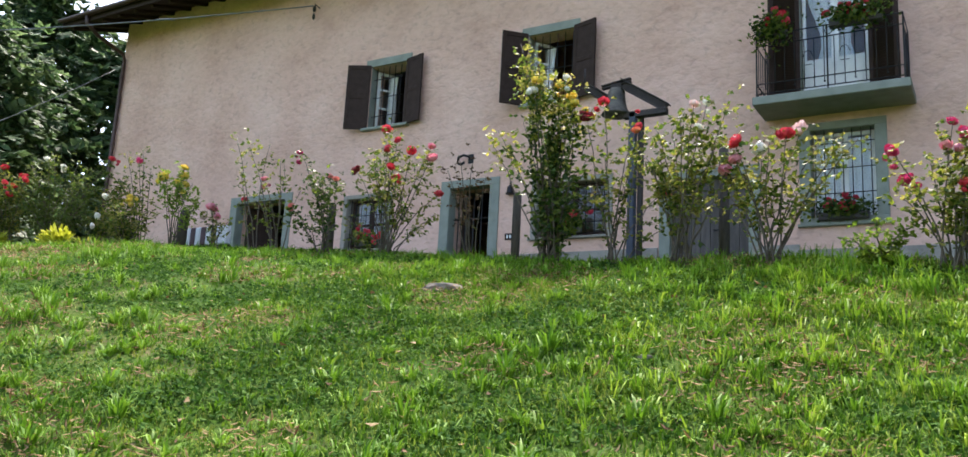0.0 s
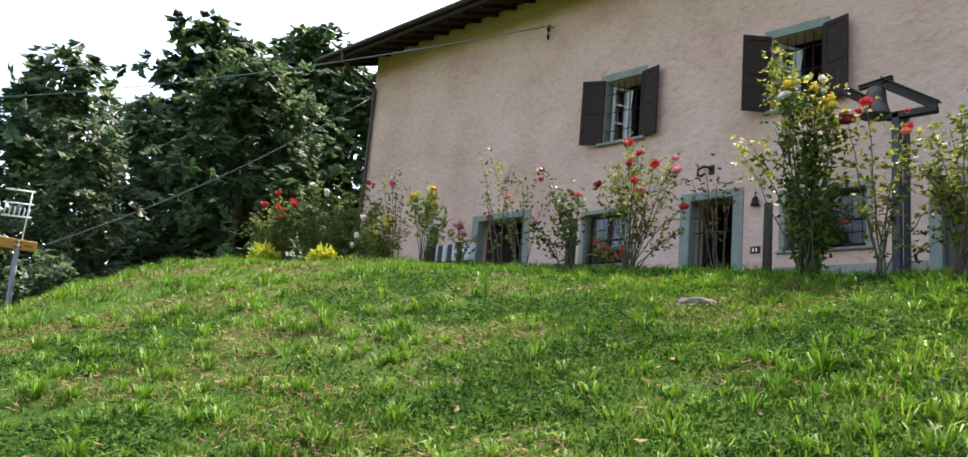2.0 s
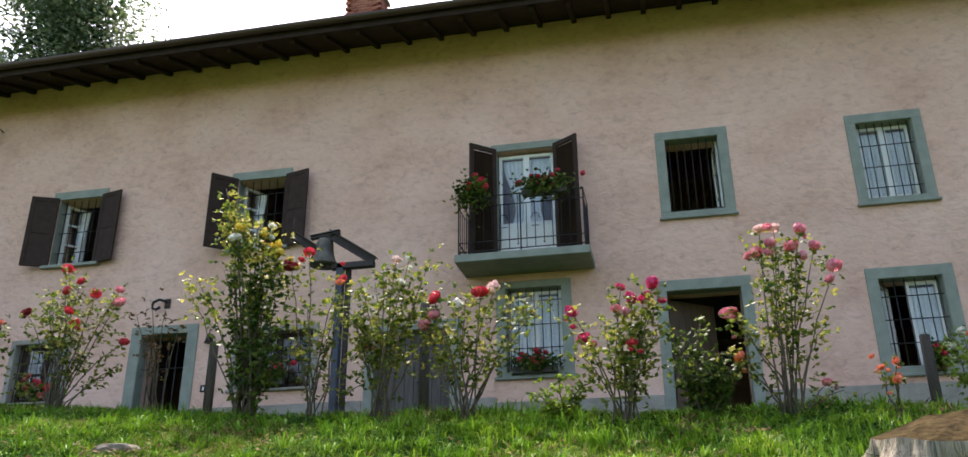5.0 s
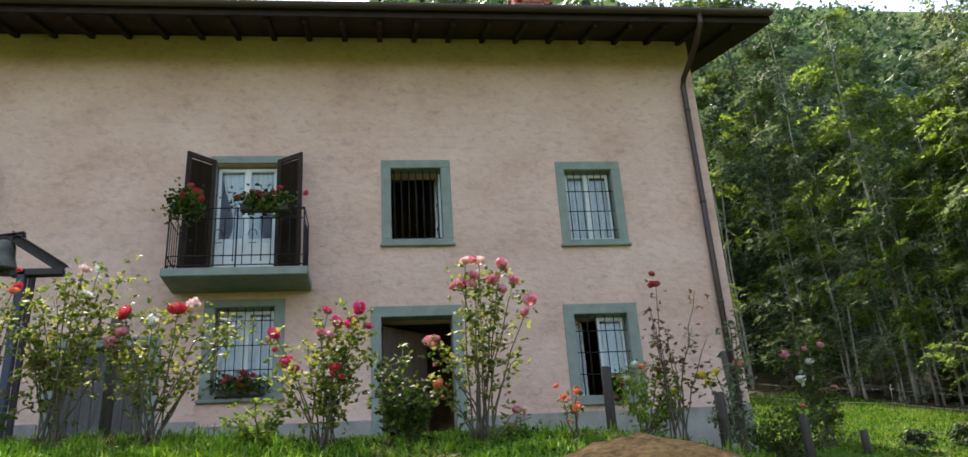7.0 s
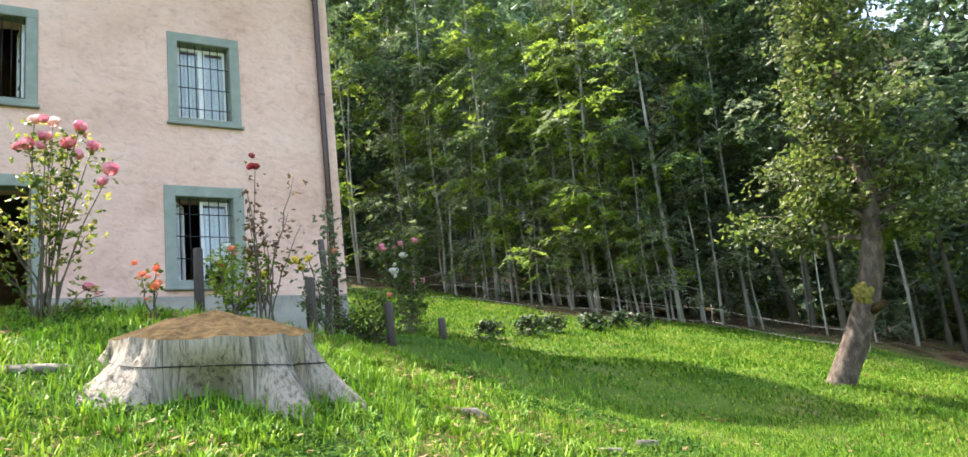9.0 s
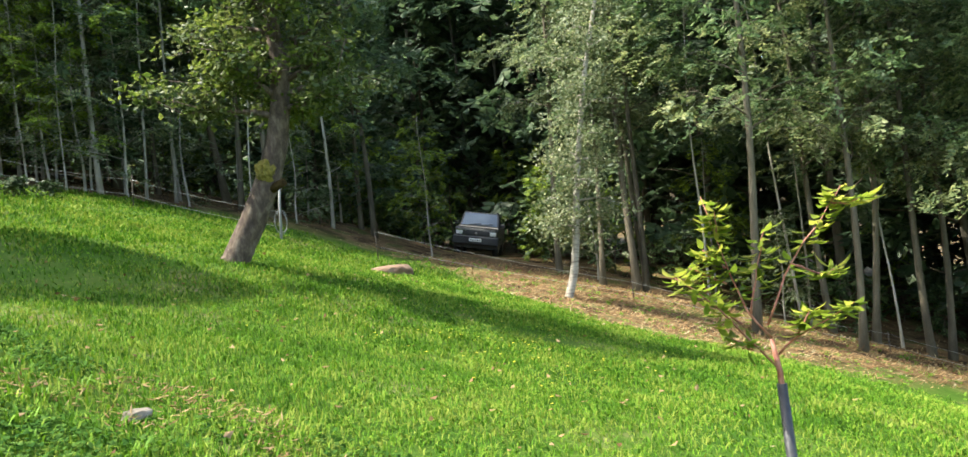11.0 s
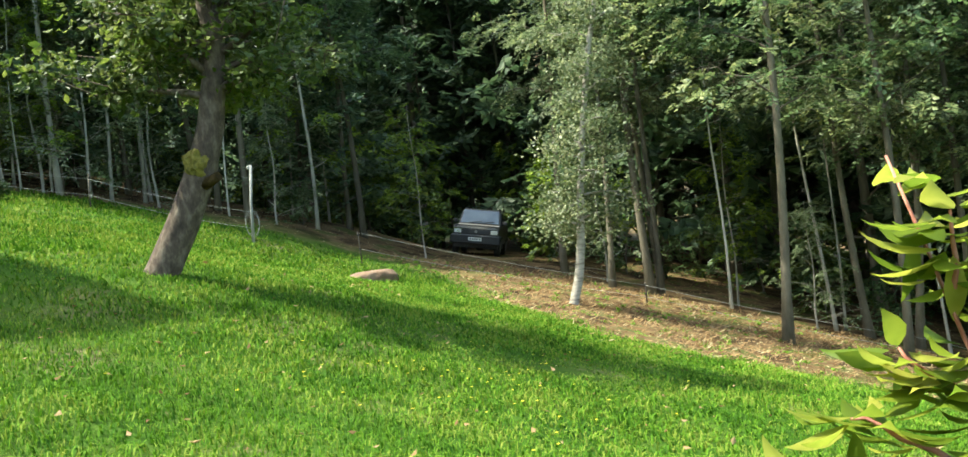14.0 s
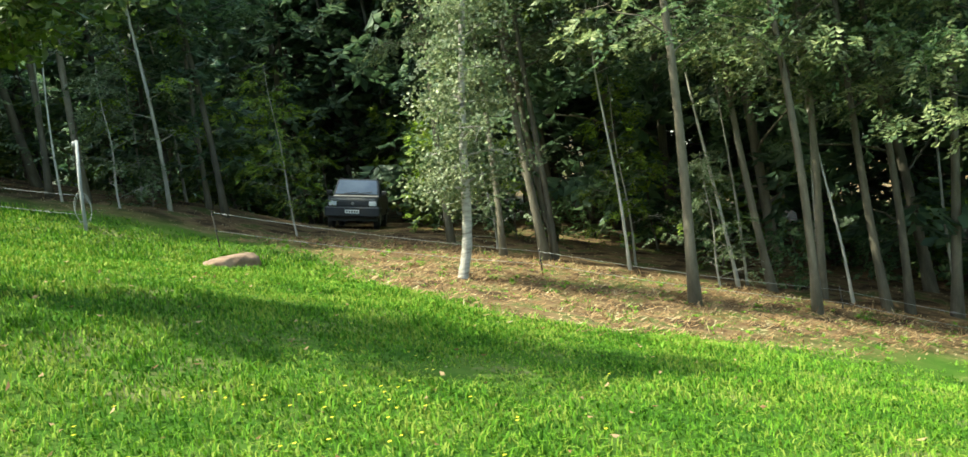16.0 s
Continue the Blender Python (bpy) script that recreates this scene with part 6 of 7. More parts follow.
# birch
bp = ((0, 0.06, -0.25), (0, 0.03, 0.0), (0.04, -0.13, 0.5), (0.07, -0.23, 1.1), (0.10, -0.32, 1.9), (0.15, -0.48, 3.0), (0.22, -0.76, 4.5), (0.29, -1.2, 6.2), (0.36, -1.55, 8.0), (0.44, -1.9, 9.8))
bmesh_birch = tree_meshes(410, 9.8, 0.09, 3.5, 0.95, 12500, 0.075, [BIRCHLEAF, GREYLEAF], limbs=38, droop=0.75, tube_sides=12, spray=0.36, patchy=1.8, bark=BIRCHBARK, path=bp, up_angle=0.35, ratio=0.75)
tree_from(bmesh_birch, "birch_tree", "white-barked birch with drooping grey-green leaves", 15.35, -7.42)

# trees beyond the house's other end
LEFT = [tree_meshes(500 + k, h, r, lo, sp, n, lf, mats, limbs=lb, droop=0.45, spray=0.32, frond=0.42, shape=0.8, up_angle=0.4, twigs=False) for k, (h, r, lo, sp, n, lf, mats, lb) in enumerate((
    (9, 0.22, 0.4, 3.5, 15000, 0.29, [SHADELEAF, WOODLEAF], 60), (14, 0.26, 0.8, 4.0, 10000, 0.46, [SHADELEAF, WOODLEAF], 54), (8, 0.14, 0.4, 2.3, 7000, 0.28, [SHADELEAF, GREYLEAF], 44)))]
for x, y, v, s in ((-28, -1.0, 0, 0.98), (-35, 0.4, 1, 1.0), (-33, -5.3, 2, 1.4), (-36, 5.8, 1, 1.05), (-33, 6.2, 1, 0.86), (-28, -5.6, 2, 0.82), (-42, -3, 1, 0.85), (-45, -9, 1, 0.75), (-40, 3, 1, 0.85),
                   (-38, -10, 2, 1.1), (-31, 2.5, 0, 1.0), (-30.5, -8, 2, 0.75), (-33, -12, 2, 0.8), (-36, -8, 1, 0.7), (-40, -13, 1, 0.7), (-37, -16, 0, 0.9), (-48, -6, 1, 0.85), (-50, -13, 1, 0.8), (-47, -18, 1, 0.7), (-44, 2, 1, 0.9), (-31, -10.5, 0, 0.6)):
    tree_from(LEFT[v], "broadleaf_tree", "large dense broadleaf tree beyond the house", x, y, rt.uniform(0, 360), s, "trees beyond the house")
for x, y, s in ((-25, -6.8, 1.25), (-26, -8.0, 1.3), (-27, -2.5, 1.3), (-26.5, -4.5, 1.2), (-25.5, 0.2, 1.2), (-29, -7.0, 2.2), (-28, -10, 2.0), (-31, -8.6, 2.4), (-30, -12, 2.2), (-29.5, -4, 2.0), (-34, -9.5, 2.6), (-33, -14, 2.4)):
    tree_from(SHRUB[1], "garden_bush", "dark leafy bush below the trees", x, y, rt.uniform(0, 360), s, "bushes beyond the garden", "bush")
pop = tree_meshes(520, 28, 0.35, 9, 6.6, 34000, 0.31, [GREYLEAF, SHADELEAF], limbs=44, droop=0.2, spray=0.45, up_angle=1.2)
tree_from(pop, "poplar_tree", "tall airy poplar rising behind the roof", -33.3, 21, 40)

# far wooded hillside
rng = np.random.default_rng(9)
N = 60000
px, py = rng.uniform(-30, 130, N), 24 + 150 * rng.random(N) ** 1.3
clump = np.array([noise.noise(Vector((a * 0.22, b * 0.22, 0))) for a, b in zip(px, py)])
base = np.array([ground_z(a, b) for a, b in zip(px, py)])
pts = np.stack([px, py, base + 2.5 + 4.0 * clump + rng.uniform(-2.5, 2.0, N)], 1)
up, side = leaf_frames(rng, N, 0.1)
ln = rng.uniform(0.9, 1.9, N)
tagged(new("far_woods", leaf_mesh("far_woods", pts, up, side, ln, ln * 0.8, [SHADELEAF, DEEPLEAF], (clump > 0.1).astype(int))), "far woods covering the hillside behind the house", "woods", kind="stuff")

# small dark shrubs on the lawn by the bank
for x, y, s in ((6.1, 1.2, 0.32), (7.4, 1.7, 0.36), (8.3, 2.1, 0.33), (9.8, 2.5, 0.38), (10.7, 2.8, 0.36), (11.9, 3.2, 0.3)):
    tree_from(SHRUB[3], "rhododendron", "small dark evergreen shrub on the lawn", x, y, rt.uniform(0, 360), s * 0.95, "small lawn shrubs", "shrub")

# young cherry tree
sp = thing("cherry_sapling", "young cherry sapling with fresh leaves and a black trunk guard", "sapling", (1.15, -12.708, ground_z(1.15, -12.708)))
foot = Vector((1.15, -12.708, ground_z(1.15, -12.708)))
rng = np.random.default_rng(77)
rv, fv = Vector((0.325, -0.945, 0)), Vector((0.945, 0.325, 0))


def sap(u, d, z):
    return Vector((1.15, -12.708, -2.502)) + rv * u + fv * d + Vector((0, 0, z + 2.232)) - foot


bm = bmesh.new()
tube(bm, [sap(0.011, 0, -3.7), sap(-0.007, 0, -3.3), sap(-0.019, 0, -2.688), sap(-0.032, 0, -2.585)], [0.015, 0.0125, 0.0095, 0.007], 9)
part("trunk", bm, TWIG, sp)
bm = bmesh.new()
tube(bm, [sap(0.011, 0, -3.65), sap(-0.007, 0, -3.3), sap(-0.017, 0, -2.728)], [0.024, 0.021, 0.016], 10)
GUARD = material("black_rubber_guard", [(0.015, 0.016, 0.018), (0.035, 0.036, 0.04)], 10, 0.5, 0.3, 60)
part("trunk_guard", bm, GUARD, sp, "black rubber trunk guard")
branches = (((-0.032, 0, -2.585), (-0.09, 0.0, -2.497), (-0.116, 0.02, -2.423), (-0.137, 0.03, -2.335), (-0.156, 0.05, -2.246), (-0.191, 0.064, -2.102)),
            ((-0.088, 0.0, -2.497), (-0.06, 0.02, -2.405), (-0.031, 0.04, -2.323), (-0.003, 0.05, -2.234)),
            ((-0.036, 0.0, -2.538), (0.018, 0.02, -2.413), (0.087, 0.04, -2.327), (0.162, 0.05, -2.247), (0.229, 0.06, -2.166), (0.258, 0.06, -2.117)),
            ((0.227, 0.06, -2.174), (0.271, 0.05, -2.179), (0.315, 0.04, -2.164)),
            ((-0.029, 0, -2.671), (-0.125, -0.03, -2.554), (-0.198, -0.06, -2.461), (-0.277, -0.09, -2.393), (-0.326, -0.11, -2.353)),
            ((-0.12, -0.02, -2.522), (-0.191, 0.02, -2.463), (-0.218, 0.04, -2.375)),
            ((-0.014, 0, -2.634), (0.042, -0.02, -2.58), (0.095, -0.05, -2.549), (0.16, -0.08, -2.513), (0.204, -0.1, -2.481)),
            ((0.042, -0.02, -2.58), (0.07, -0.03, -2.535), (0.088, -0.04, -2.497)),
            ((-0.142, 0.03, -2.343), (-0.174, 0.05, -2.309), (-0.206, 0.06, -2.282)),
            ((-0.145, 0.02, -2.397), (-0.209, 0.04, -2.36), (-0.256, 0.05, -2.332)),
            ((-0.156, 0.05, -2.246), (-0.158, 0.03, -2.214), (-0.161, 0.02, -2.159)),
            ((0.065, 0.03, -2.356), (0.148, 0.05, -2.39), (0.187, 0.06, -2.402), (0.208, 0.06, -2.385)),
            ((-0.093, 0, -2.614), (-0.13, -0.02, -2.59), (-0.166, -0.04, -2.563)))
lp, lu, lsd = [], [], []
for bpts in branches:
    knots, line = [sap(*c) for c in bpts], []
    for k in range(9):
        q = min(len(knots) - 1.001, k / 8 * (len(knots) - 1))
        line.append(knots[int(q)].lerp(knots[int(q) + 1], q - int(q)) + Vector(rng.normal(size=3) * 0.002))
    bm = tube(bmesh.new(), line, [0.0042 - 0.00035 * k for k in range(9)], 7)
    part("branch", bm, TWIG, sp)
    for _ in range(8 + 8 * len(bpts)):
        t = rng.uniform(0.15, 1.0) ** 0.7 * 7.99
        p = line[int(t)].lerp(line[int(t) + 1], t - int(t))
        d = rng.normal(size=3) * (1, 1, 0.25)
        d[2] -= 0.05
        d = d / np.linalg.norm(d)
        lp.append(np.array(p))
        lu.append(d)
        s_ = np.cross(d, np.array([0.1, 0.1, 1.0]) + rng.normal(size=3) * 0.25)
        lsd.append(s_ / np.linalg.norm(s_))
vs, fs = [], []
for p, u, s_ in zip(lp, lu, lsd):
    L, W = rng.uniform(0.036, 0.074), rng.uniform(0.018, 0.03)
    nn = np.cross(u, s_)
    i0 = len(vs)
    for t, wd, dz in ((0.0, 0.04, 0), (0.2, 0.7, 0.01), (0.45, 1.0, 0.01), (0.7, 0.75, -0.02), (0.88, 0.35, -0.07), (1.0, 0.02, -0.14)):
        c = p + u * (0.012 + L * t) + nn * (dz * L)
        vs += [tuple(c - s_ * W * wd * 0.5 + nn * W * wd * 0.12), tuple(c), tuple(c + s_ * W * wd * 0.5 + nn * W * wd * 0.12)]
    for k in range(5):
        b = i0 + 3 * k
        fs += [(b, b + 1, b + 4, b + 3), (b + 1, b + 2, b + 5, b + 4)]
o = new("foliage", mesh_from("cherry_foliage", vs, fs, [SAPLEAF], True))
o.parent = sp

# ---- electric fence ----
WIRE = material("fence_wire", [(0.2, 0.2, 0.18), (0.3, 0.3, 0.28)], 5, 0.5)
PALEPOLE = material("pale_pole_wood", [(0.17, 0.17, 0.16), (0.26, 0.26, 0.245)], 5, 0.8, 0.4, 40, stretch=(3, 3, 0.4))
pz = ground_z(14.35, -1.05)
pole = thing("fence_pole", "pale leaning fence pole with a hanging coil of wire", "fence pole", (14.35, -1.05, pz))
part("pole", tube(bmesh.new(), [(0, 0, -0.2), (0.11, 0.02, 0.8), (0.25, 0.03, 1.62)], [0.034, 0.031, 0.028], 9), PALEPOLE, pole)
bm = bmesh.new()
for k in range(3):
    tube(bm, [(-0.02 + 0.07 * math.sin(a) * (0.8 + 0.15 * k), -0.06 - 0.12 * math.sin(a), 0.36 + 0.26 * math.cos(a) + 0.03 * k) for a in np.linspace(0, 2 * math.pi, 17)], 0.004, 5, False)
part("wire_coil", bm, WIRE, pole, "pale loop of spare wire")
part("insulator", boxes((0.20, 0.28, 0.04, 0.12, 1.52, 1.61), bevel=0.02), PALEPOLE, pole, "small grey insulator")


def stake(x, y, h, lean=0.06):
    z = ground_z(x, y)
    th = thing("fence_stake", "thin dark fence stake", "fence stake", (x, y, z), "fence stakes")
    part("rod", tube(bmesh.new(), [(0, 0, -0.15), (lean * 0.5, 0, h * 0.5), (lean, 0, h)], 0.014, 7), POSTWOOD, th)
    for zz in (h * 0.45, h * 0.88):
        part("insulator", tube(bmesh.new(), [(lean * zz / h, -0.02, zz), (lean * zz / h, 0.02, zz)], 0.02, 7), IRON, th)
    return Vector((x + lean, y, z + h))


run_a = [(6.2, 9.0), (9.2, 6.6), (11.6, 4.6), (13.3, 2.2)]
run_b = [(15.6, -2.8), (17.6, -8.2), (18.9, -13.4), (18.6, -18)]
ends = {}
for x, y in run_a:
    stake(x, y, 0.75)
stake(*run_b[0], 0.68, -0.05)
for x, y in run_b[1:]:
    stake(x, y, 0.45, 0.02)


def fence_wire(a, b, h0, h1, sag=0.06):
    p = Vector((a[0], a[1], ground_z(*a) + h0))
    q = Vector((b[0], b[1], ground_z(*b) + h1))
    th = thing("fence_wire", "thin pale electric fence wire", "fence wire", p, "fence wires")
    part("strand", tube(bmesh.new(), [Vector((0, 0, 0)).lerp(q - p, t) - Vector((0, 0, sag * 4 * t * (1 - t))) for t in (k / 10 for k in range(11))], 0.0035, 5), WIRE, th)


for run in (run_a + [(14.35, -1.05)], run_b):
    for k, (a, b) in enumerate(zip(run, run[1:])):
        for hh, low in ((0.3, 0.14), (0.64, 0.38)):
            fence_wire(a, b, hh if run is not run_b or k == 0 else low, low if run is run_b else hh)
for hh in (0.34, 0.66):
    fence_wire((3.4, 8.2), run_a[0], hh, hh)

# ---- car ----
CARPAINT = material("dark_grey_car_paint", [(0.011, 0.012, 0.014), (0.02, 0.021, 0.023)], 3, 0.35, metal=0.3)
CARBONNET = material("dusty_silver_car_paint", [(0.15, 0.145, 0.135), (0.21, 0.20, 0.185)], 3, 0.5)
BLACKPLASTIC = material("black_plastic", [(0.012, 0.012, 0.013), (0.025, 0.025, 0.026)], 8, 0.6, 0.2)
# bluish base colour stands in for the sky mirrored in the panes
CARGLASS = material("sky_painted_car_glass", [(0.07, 0.10, 0.15), (0.12, 0.16, 0.22)], 2, 0.2, spec=0.6)
LAMP = material("headlamp_glass", [(0.6, 0.6, 0.58), (0.75, 0.75, 0.72)], 20, 0.12, spec=0.8)
TYRE = material("tyre_rubber", [(0.012, 0.012, 0.012), (0.03, 0.028, 0.026)], 8, 0.9, 0.4)
car = thing("car", "small dark boxy four-wheel-drive hatchback parked under the trees", "car", (25.6, -0.95, ground_z(25.6, -0.95)))
gx, gy = (ground_z(26.6, -0.95) - ground_z(24.6, -0.95)) / 2, (ground_z(25.6, -0.25) - ground_z(25.6, -1.65)) / 1.4
car.matrix_world = car.matrix_world @ Vector((0, 0, 1)).rotation_difference(Vector((-gx, -gy, 1))).to_matrix().to_4x4() @ pose(0, 0, 0, 0, 0, -161.5)


def hull(sections, mat, name, label=""):
    """Body shell from cross-sections along x: (x, half width low, half width top, z low, z top)."""
    bm = bmesh.new()
    rings = []
    for x, w0, w1, z0, z1 in sections:
        rings.append([bm.verts.new(c) for c in ((x, -w0, z0), (x, w0, z0), (x, w1, z1), (x, -w1, z1))])
    for a, b in zip(rings, rings[1:]):
        for k in range(4):
            bm.faces.new((a[k], a[(k + 1) % 4], b[(k + 1) % 4], b[k]))
    bm.faces.new(rings[0]), bm.faces.new(rings[-1][::-1])
    bmesh.ops.recalc_face_normals(bm, faces=bm.faces)
    bmesh.ops.bevel(bm, geom=bm.edges[:], offset=0.03, segments=2, affect="EDGES")
    return part(name, bm, mat, car, label)


hull(((-1.68, 0.70, 0.72, 0.45, 0.92), (-1.6, 0.74, 0.74, 0.38, 0.95), (1.45, 0.74, 0.72, 0.38, 0.92), (1.66, 0.72, 0.68, 0.42, 0.80)), CARPAINT, "body")
hull(((0.66, 0.70, 0.68, 0.86, 0.965), (1.66, 0.68, 0.64, 0.78, 0.85)), CARBONNET, "bonnet", "dusty pale bonnet")
hull(((-1.62, 0.70, 0.60, 0.90, 1.40), (-1.3, 0.70, 0.60, 0.90, 1.44), (0.35, 0.70, 0.59, 0.90, 1.44), (0.72, 0.69, 0.66, 0.90, 0.99)), CARPAINT, "cabin")
bm = bmesh.new()
ws = [bm.verts.new(c) for c in ((0.755, -0.61, 0.99), (0.755, 0.61, 0.99), (0.40, 0.545, 1.405), (0.40, -0.545, 1.405))]
f = bm.faces.new(ws)
bmesh.ops.solidify(bm, geom=[f], thickness=0.02)
part("windscreen", bm, CARGLASS, car, "windscreen with the sky's bluish reflection painted in")
for s in (-1, 1):
    bm = bmesh.new()
    f = bm.faces.new([bm.verts.new(c) for c in ((0.55, s * 0.695, 1.0), (-1.4, s * 0.70, 1.0), (-1.3, s * 0.63, 1.36), (0.3, s * 0.62, 1.36))])
    bmesh.ops.solidify(bm, geom=[f], thickness=0.015)
    part("side_window", bm, CARGLASS, car)
    part("headlight", boxes((1.655, 1.70, s * 0.56 - 0.105, s * 0.56 + 0.105, 0.655, 0.785), bevel=0.012), LAMP, car, "square clear headlight")
    part("mirror", boxes((0.45, 0.55, s * 0.79 - 0.09, s * 0.79 + 0.06, 0.98, 1.10), bevel=0.02), BLACKPLASTIC, car)
    part("roof_bar", boxes((-1.2, 0.1, s * 0.52 - 0.02, s * 0.52 + 0.02, 1.45, 1.49), bevel=0.008), BLACKPLASTIC, car)
    part("wing_flare", boxes((0.72, 1.42, s * 0.75 - 0.03, s * 0.75 + 0.03, 0.55, 0.62), bevel=0.02), BLACKPLASTIC, car)
    for xw in (-1.08, 1.07):
        bm = bmesh.new()
        tube(bm, [(xw, s * 0.56, 0.30), (xw, s * 0.58, 0.30), (xw, s * 0.72, 0.30), (xw, s * 0.74, 0.30)], [0.27, 0.30, 0.30, 0.27], 22)
        wh = part("wheel", bm, TYRE, car)
        part("rim", tube(bmesh.new(), [(xw, s * 0.735, 0.30), (xw, s * 0.75, 0.30)], [0.18, 0.16], 16), CARBONNET, wh)
part("bumper", boxes((1.60, 1.80, -0.77, 0.77, 0.34, 0.62), bevel=0.035), BLACKPLASTIC, car, "black plastic bumper")
part("grille", boxes((1.65, 1.69, -0.44, 0.44, 0.65, 0.79), bevel=0.01), BLACKPLASTIC, car)
part("badge", tube(bmesh.new(), [(1.69, 0, 0.72), (1.70, 0, 0.72)], 0.045, 14), CARBONNET, car)
part("number_plate", boxes((1.80, 1.815, -0.2, 0.2, 0.44, 0.54), bevel=0.004), WHITE, car, "pale number plate with plain bars")
for k in range(5):
    part("plate_bar", boxes((1.8155, 1.818, -0.16 + 0.07 * k, -0.12 + 0.07 * k, 0.465, 0.515)), IRON, car)
part("wiper", tube(bmesh.new(), [(0.77, -0.35, 1.0), (0.72, 0.05, 1.06)], 0.01, 5), BLACKPLASTIC, car)
part("wiper", tube(bmesh.new(), [(0.77, 0.05, 1.0), (0.72, 0.45, 1.06)], 0.01, 5), BLACKPLASTIC, car)
part("underside", boxes((-1.5, 1.5, -0.68, 0.68, 0.22, 0.37)), BLACKPLASTIC, car)


# ---- grass ----
def blades(name, label, count, xr, yr, hmin, hmax, width, mat, seed, clumps=0.0, kind_cat="grass", keep=None, lie=0.5, anywhere=False):
    """Grass blades as one mesh: each a bent tapering strip of two pieces."""
    rng = np.random.default_rng(seed)
    x, y = rng.uniform(*xr, count), rng.uniform(*yr, count)
    if clumps:
        k = max(1, int(count / clumps))
        cx, cy = rng.uniform(*xr, k), rng.uniform(*yr, k)
        i = rng.integers(0, k, count)
        fan, reach = rng.uniform(0, 2 * math.pi, count), rng.uniform(0.0, 0.05, count)
        x, y = cx[i] + np.cos(fan) * reach, cy[i] + np.sin(fan) * reach
        tall = rng.uniform(0.5, 1.2, k)[i]
    else:
        tall = 1.0
    ok = np.array([(keep is None or keep(a, b)) and (anywhere or litter(a, b) < 0.3 + 0.62 * r) for a, b, r in zip(x, y, rng.random(count))])
    patch = np.array([noise.noise(Vector((a * 0.55, b * 0.55, 11))) + 0.6 * noise.noise(Vector((a * 1.9, b * 1.9, 5))) for a, b in zip(x, y)])
    rim = np.minimum(np.minimum(x - xr[0], xr[1] - x), np.minimum(y - yr[0], yr[1] - y))
    ok &= rim > 1.3 * rng.random(count) ** 1.5 - 0.05
    ok &= patch > -0.72 - 0.3 * rng.random(count)
    x, y, patch = x[ok], y[ok], patch[ok]
    tall, fan = (tall[ok], fan[ok]) if clumps else (1.0, None)
    n = len(x)
    z = np.array([surf_z(a, b) for a, b in zip(x, y)]) - 0.015
    h = rng.uniform(hmin, hmax, n) * (0.75 + 0.5 * (patch + 0.4)) * tall
    a = rng.uniform(0, 2 * math.pi, n) if fan is None else fan
    d = np.stack([np.cos(a), np.sin(a), np.zeros(n)], 1)
    s = np.stack([-np.sin(a), np.cos(a), np.zeros(n)], 1)
    lean = (rng.random(n) * lie + 0.12)[:, None]
    w = (width * rng.uniform(0.6, 1.3, n))[:, None]
    b = np.stack([x, y, z], 1)
    H = h[:, None]
    up = np.array([0, 0, 1.0])
    m1 = b + d * H * lean * 0.35 + up * H * 0.6
    m2 = b + d * H * lean * 1.2 + up * H * (1.0 - 0.35 * lean)
    v = np.stack([b - s * w * 0.5, b + s * w * 0.5, m1 - s * w * 0.42, m1 + s * w * 0.42, m2], 1)
    f = np.arange(n * 5).reshape(n, 5)
    loops = np.concatenate([f[:, [0, 1, 3, 2]], f[:, [2, 3, 4]]], 1).reshape(-1)
    me = bpy.data.meshes.new(name)
    me.vertices.add(n * 5)
    me.vertices.foreach_set("co", v.reshape(-1))
    me.loops.add(n * 7)
    me.loops.foreach_set("vertex_index", loops.astype(np.int32))
    me.polygons.add(n * 2)
    st = np.stack([np.arange(n) * 7, np.arange(n) * 7 + 4], 1).reshape(-1)
    me.polygons.foreach_set("loop_start", st.astype(np.int32))
    me.materials.append(mat)
    me.update(calc_edges=True)
    return tagged(new(name, me), label, kind_cat, kind="stuff")


def off_stump(a, b):
    return (a + 1.28) ** 2 + (b + 7.15) ** 2 > 0.55


blades("meadow_grass", "short bright green meadow grass", 150000, (-9, 6), (-11.8, -6.0), 0.04, 0.10, 0.008, GRASS, 1, keep=off_stump, lie=1.3)
blades("meadow_grass", "short bright green meadow grass", 90000, (-22, 15), (-12.5, -4.4), 0.035, 0.09, 0.014, GRASS, 2, keep=off_stump, lie=1.2)
blades("meadow_grass", "short bright green meadow grass", 26000, (-22, 4), (-4.6, 3.6), 0.05, 0.11, 0.016, GRASS, 3, keep=lambda a, b: b < -0.1 or a > 3.2, lie=1.0)
blades("meadow_grass", "short bright green meadow grass", 26000, (6, 14), (-16, -6), 0.04, 0.10, 0.014, GRASS, 7, lie=1.0)
blades("meadow_grass", "short bright green meadow grass", 48000, (1.0, 11), (-16, -11.5), 0.035, 0.09, 0.010, GRASS, 8, lie=1.2)
blades("meadow_grass", "short bright green meadow grass", 60000, (5, 13.5), (-12, -4), 0.035, 0.09, 0.013, GRASS, 9, lie=1.2)
blades("meadow_grass", "short bright green meadow grass", 24000, (-12, 12), (-19, -11.7), 0.04, 0.10, 0.018, GRASS, 10, lie=1.2)
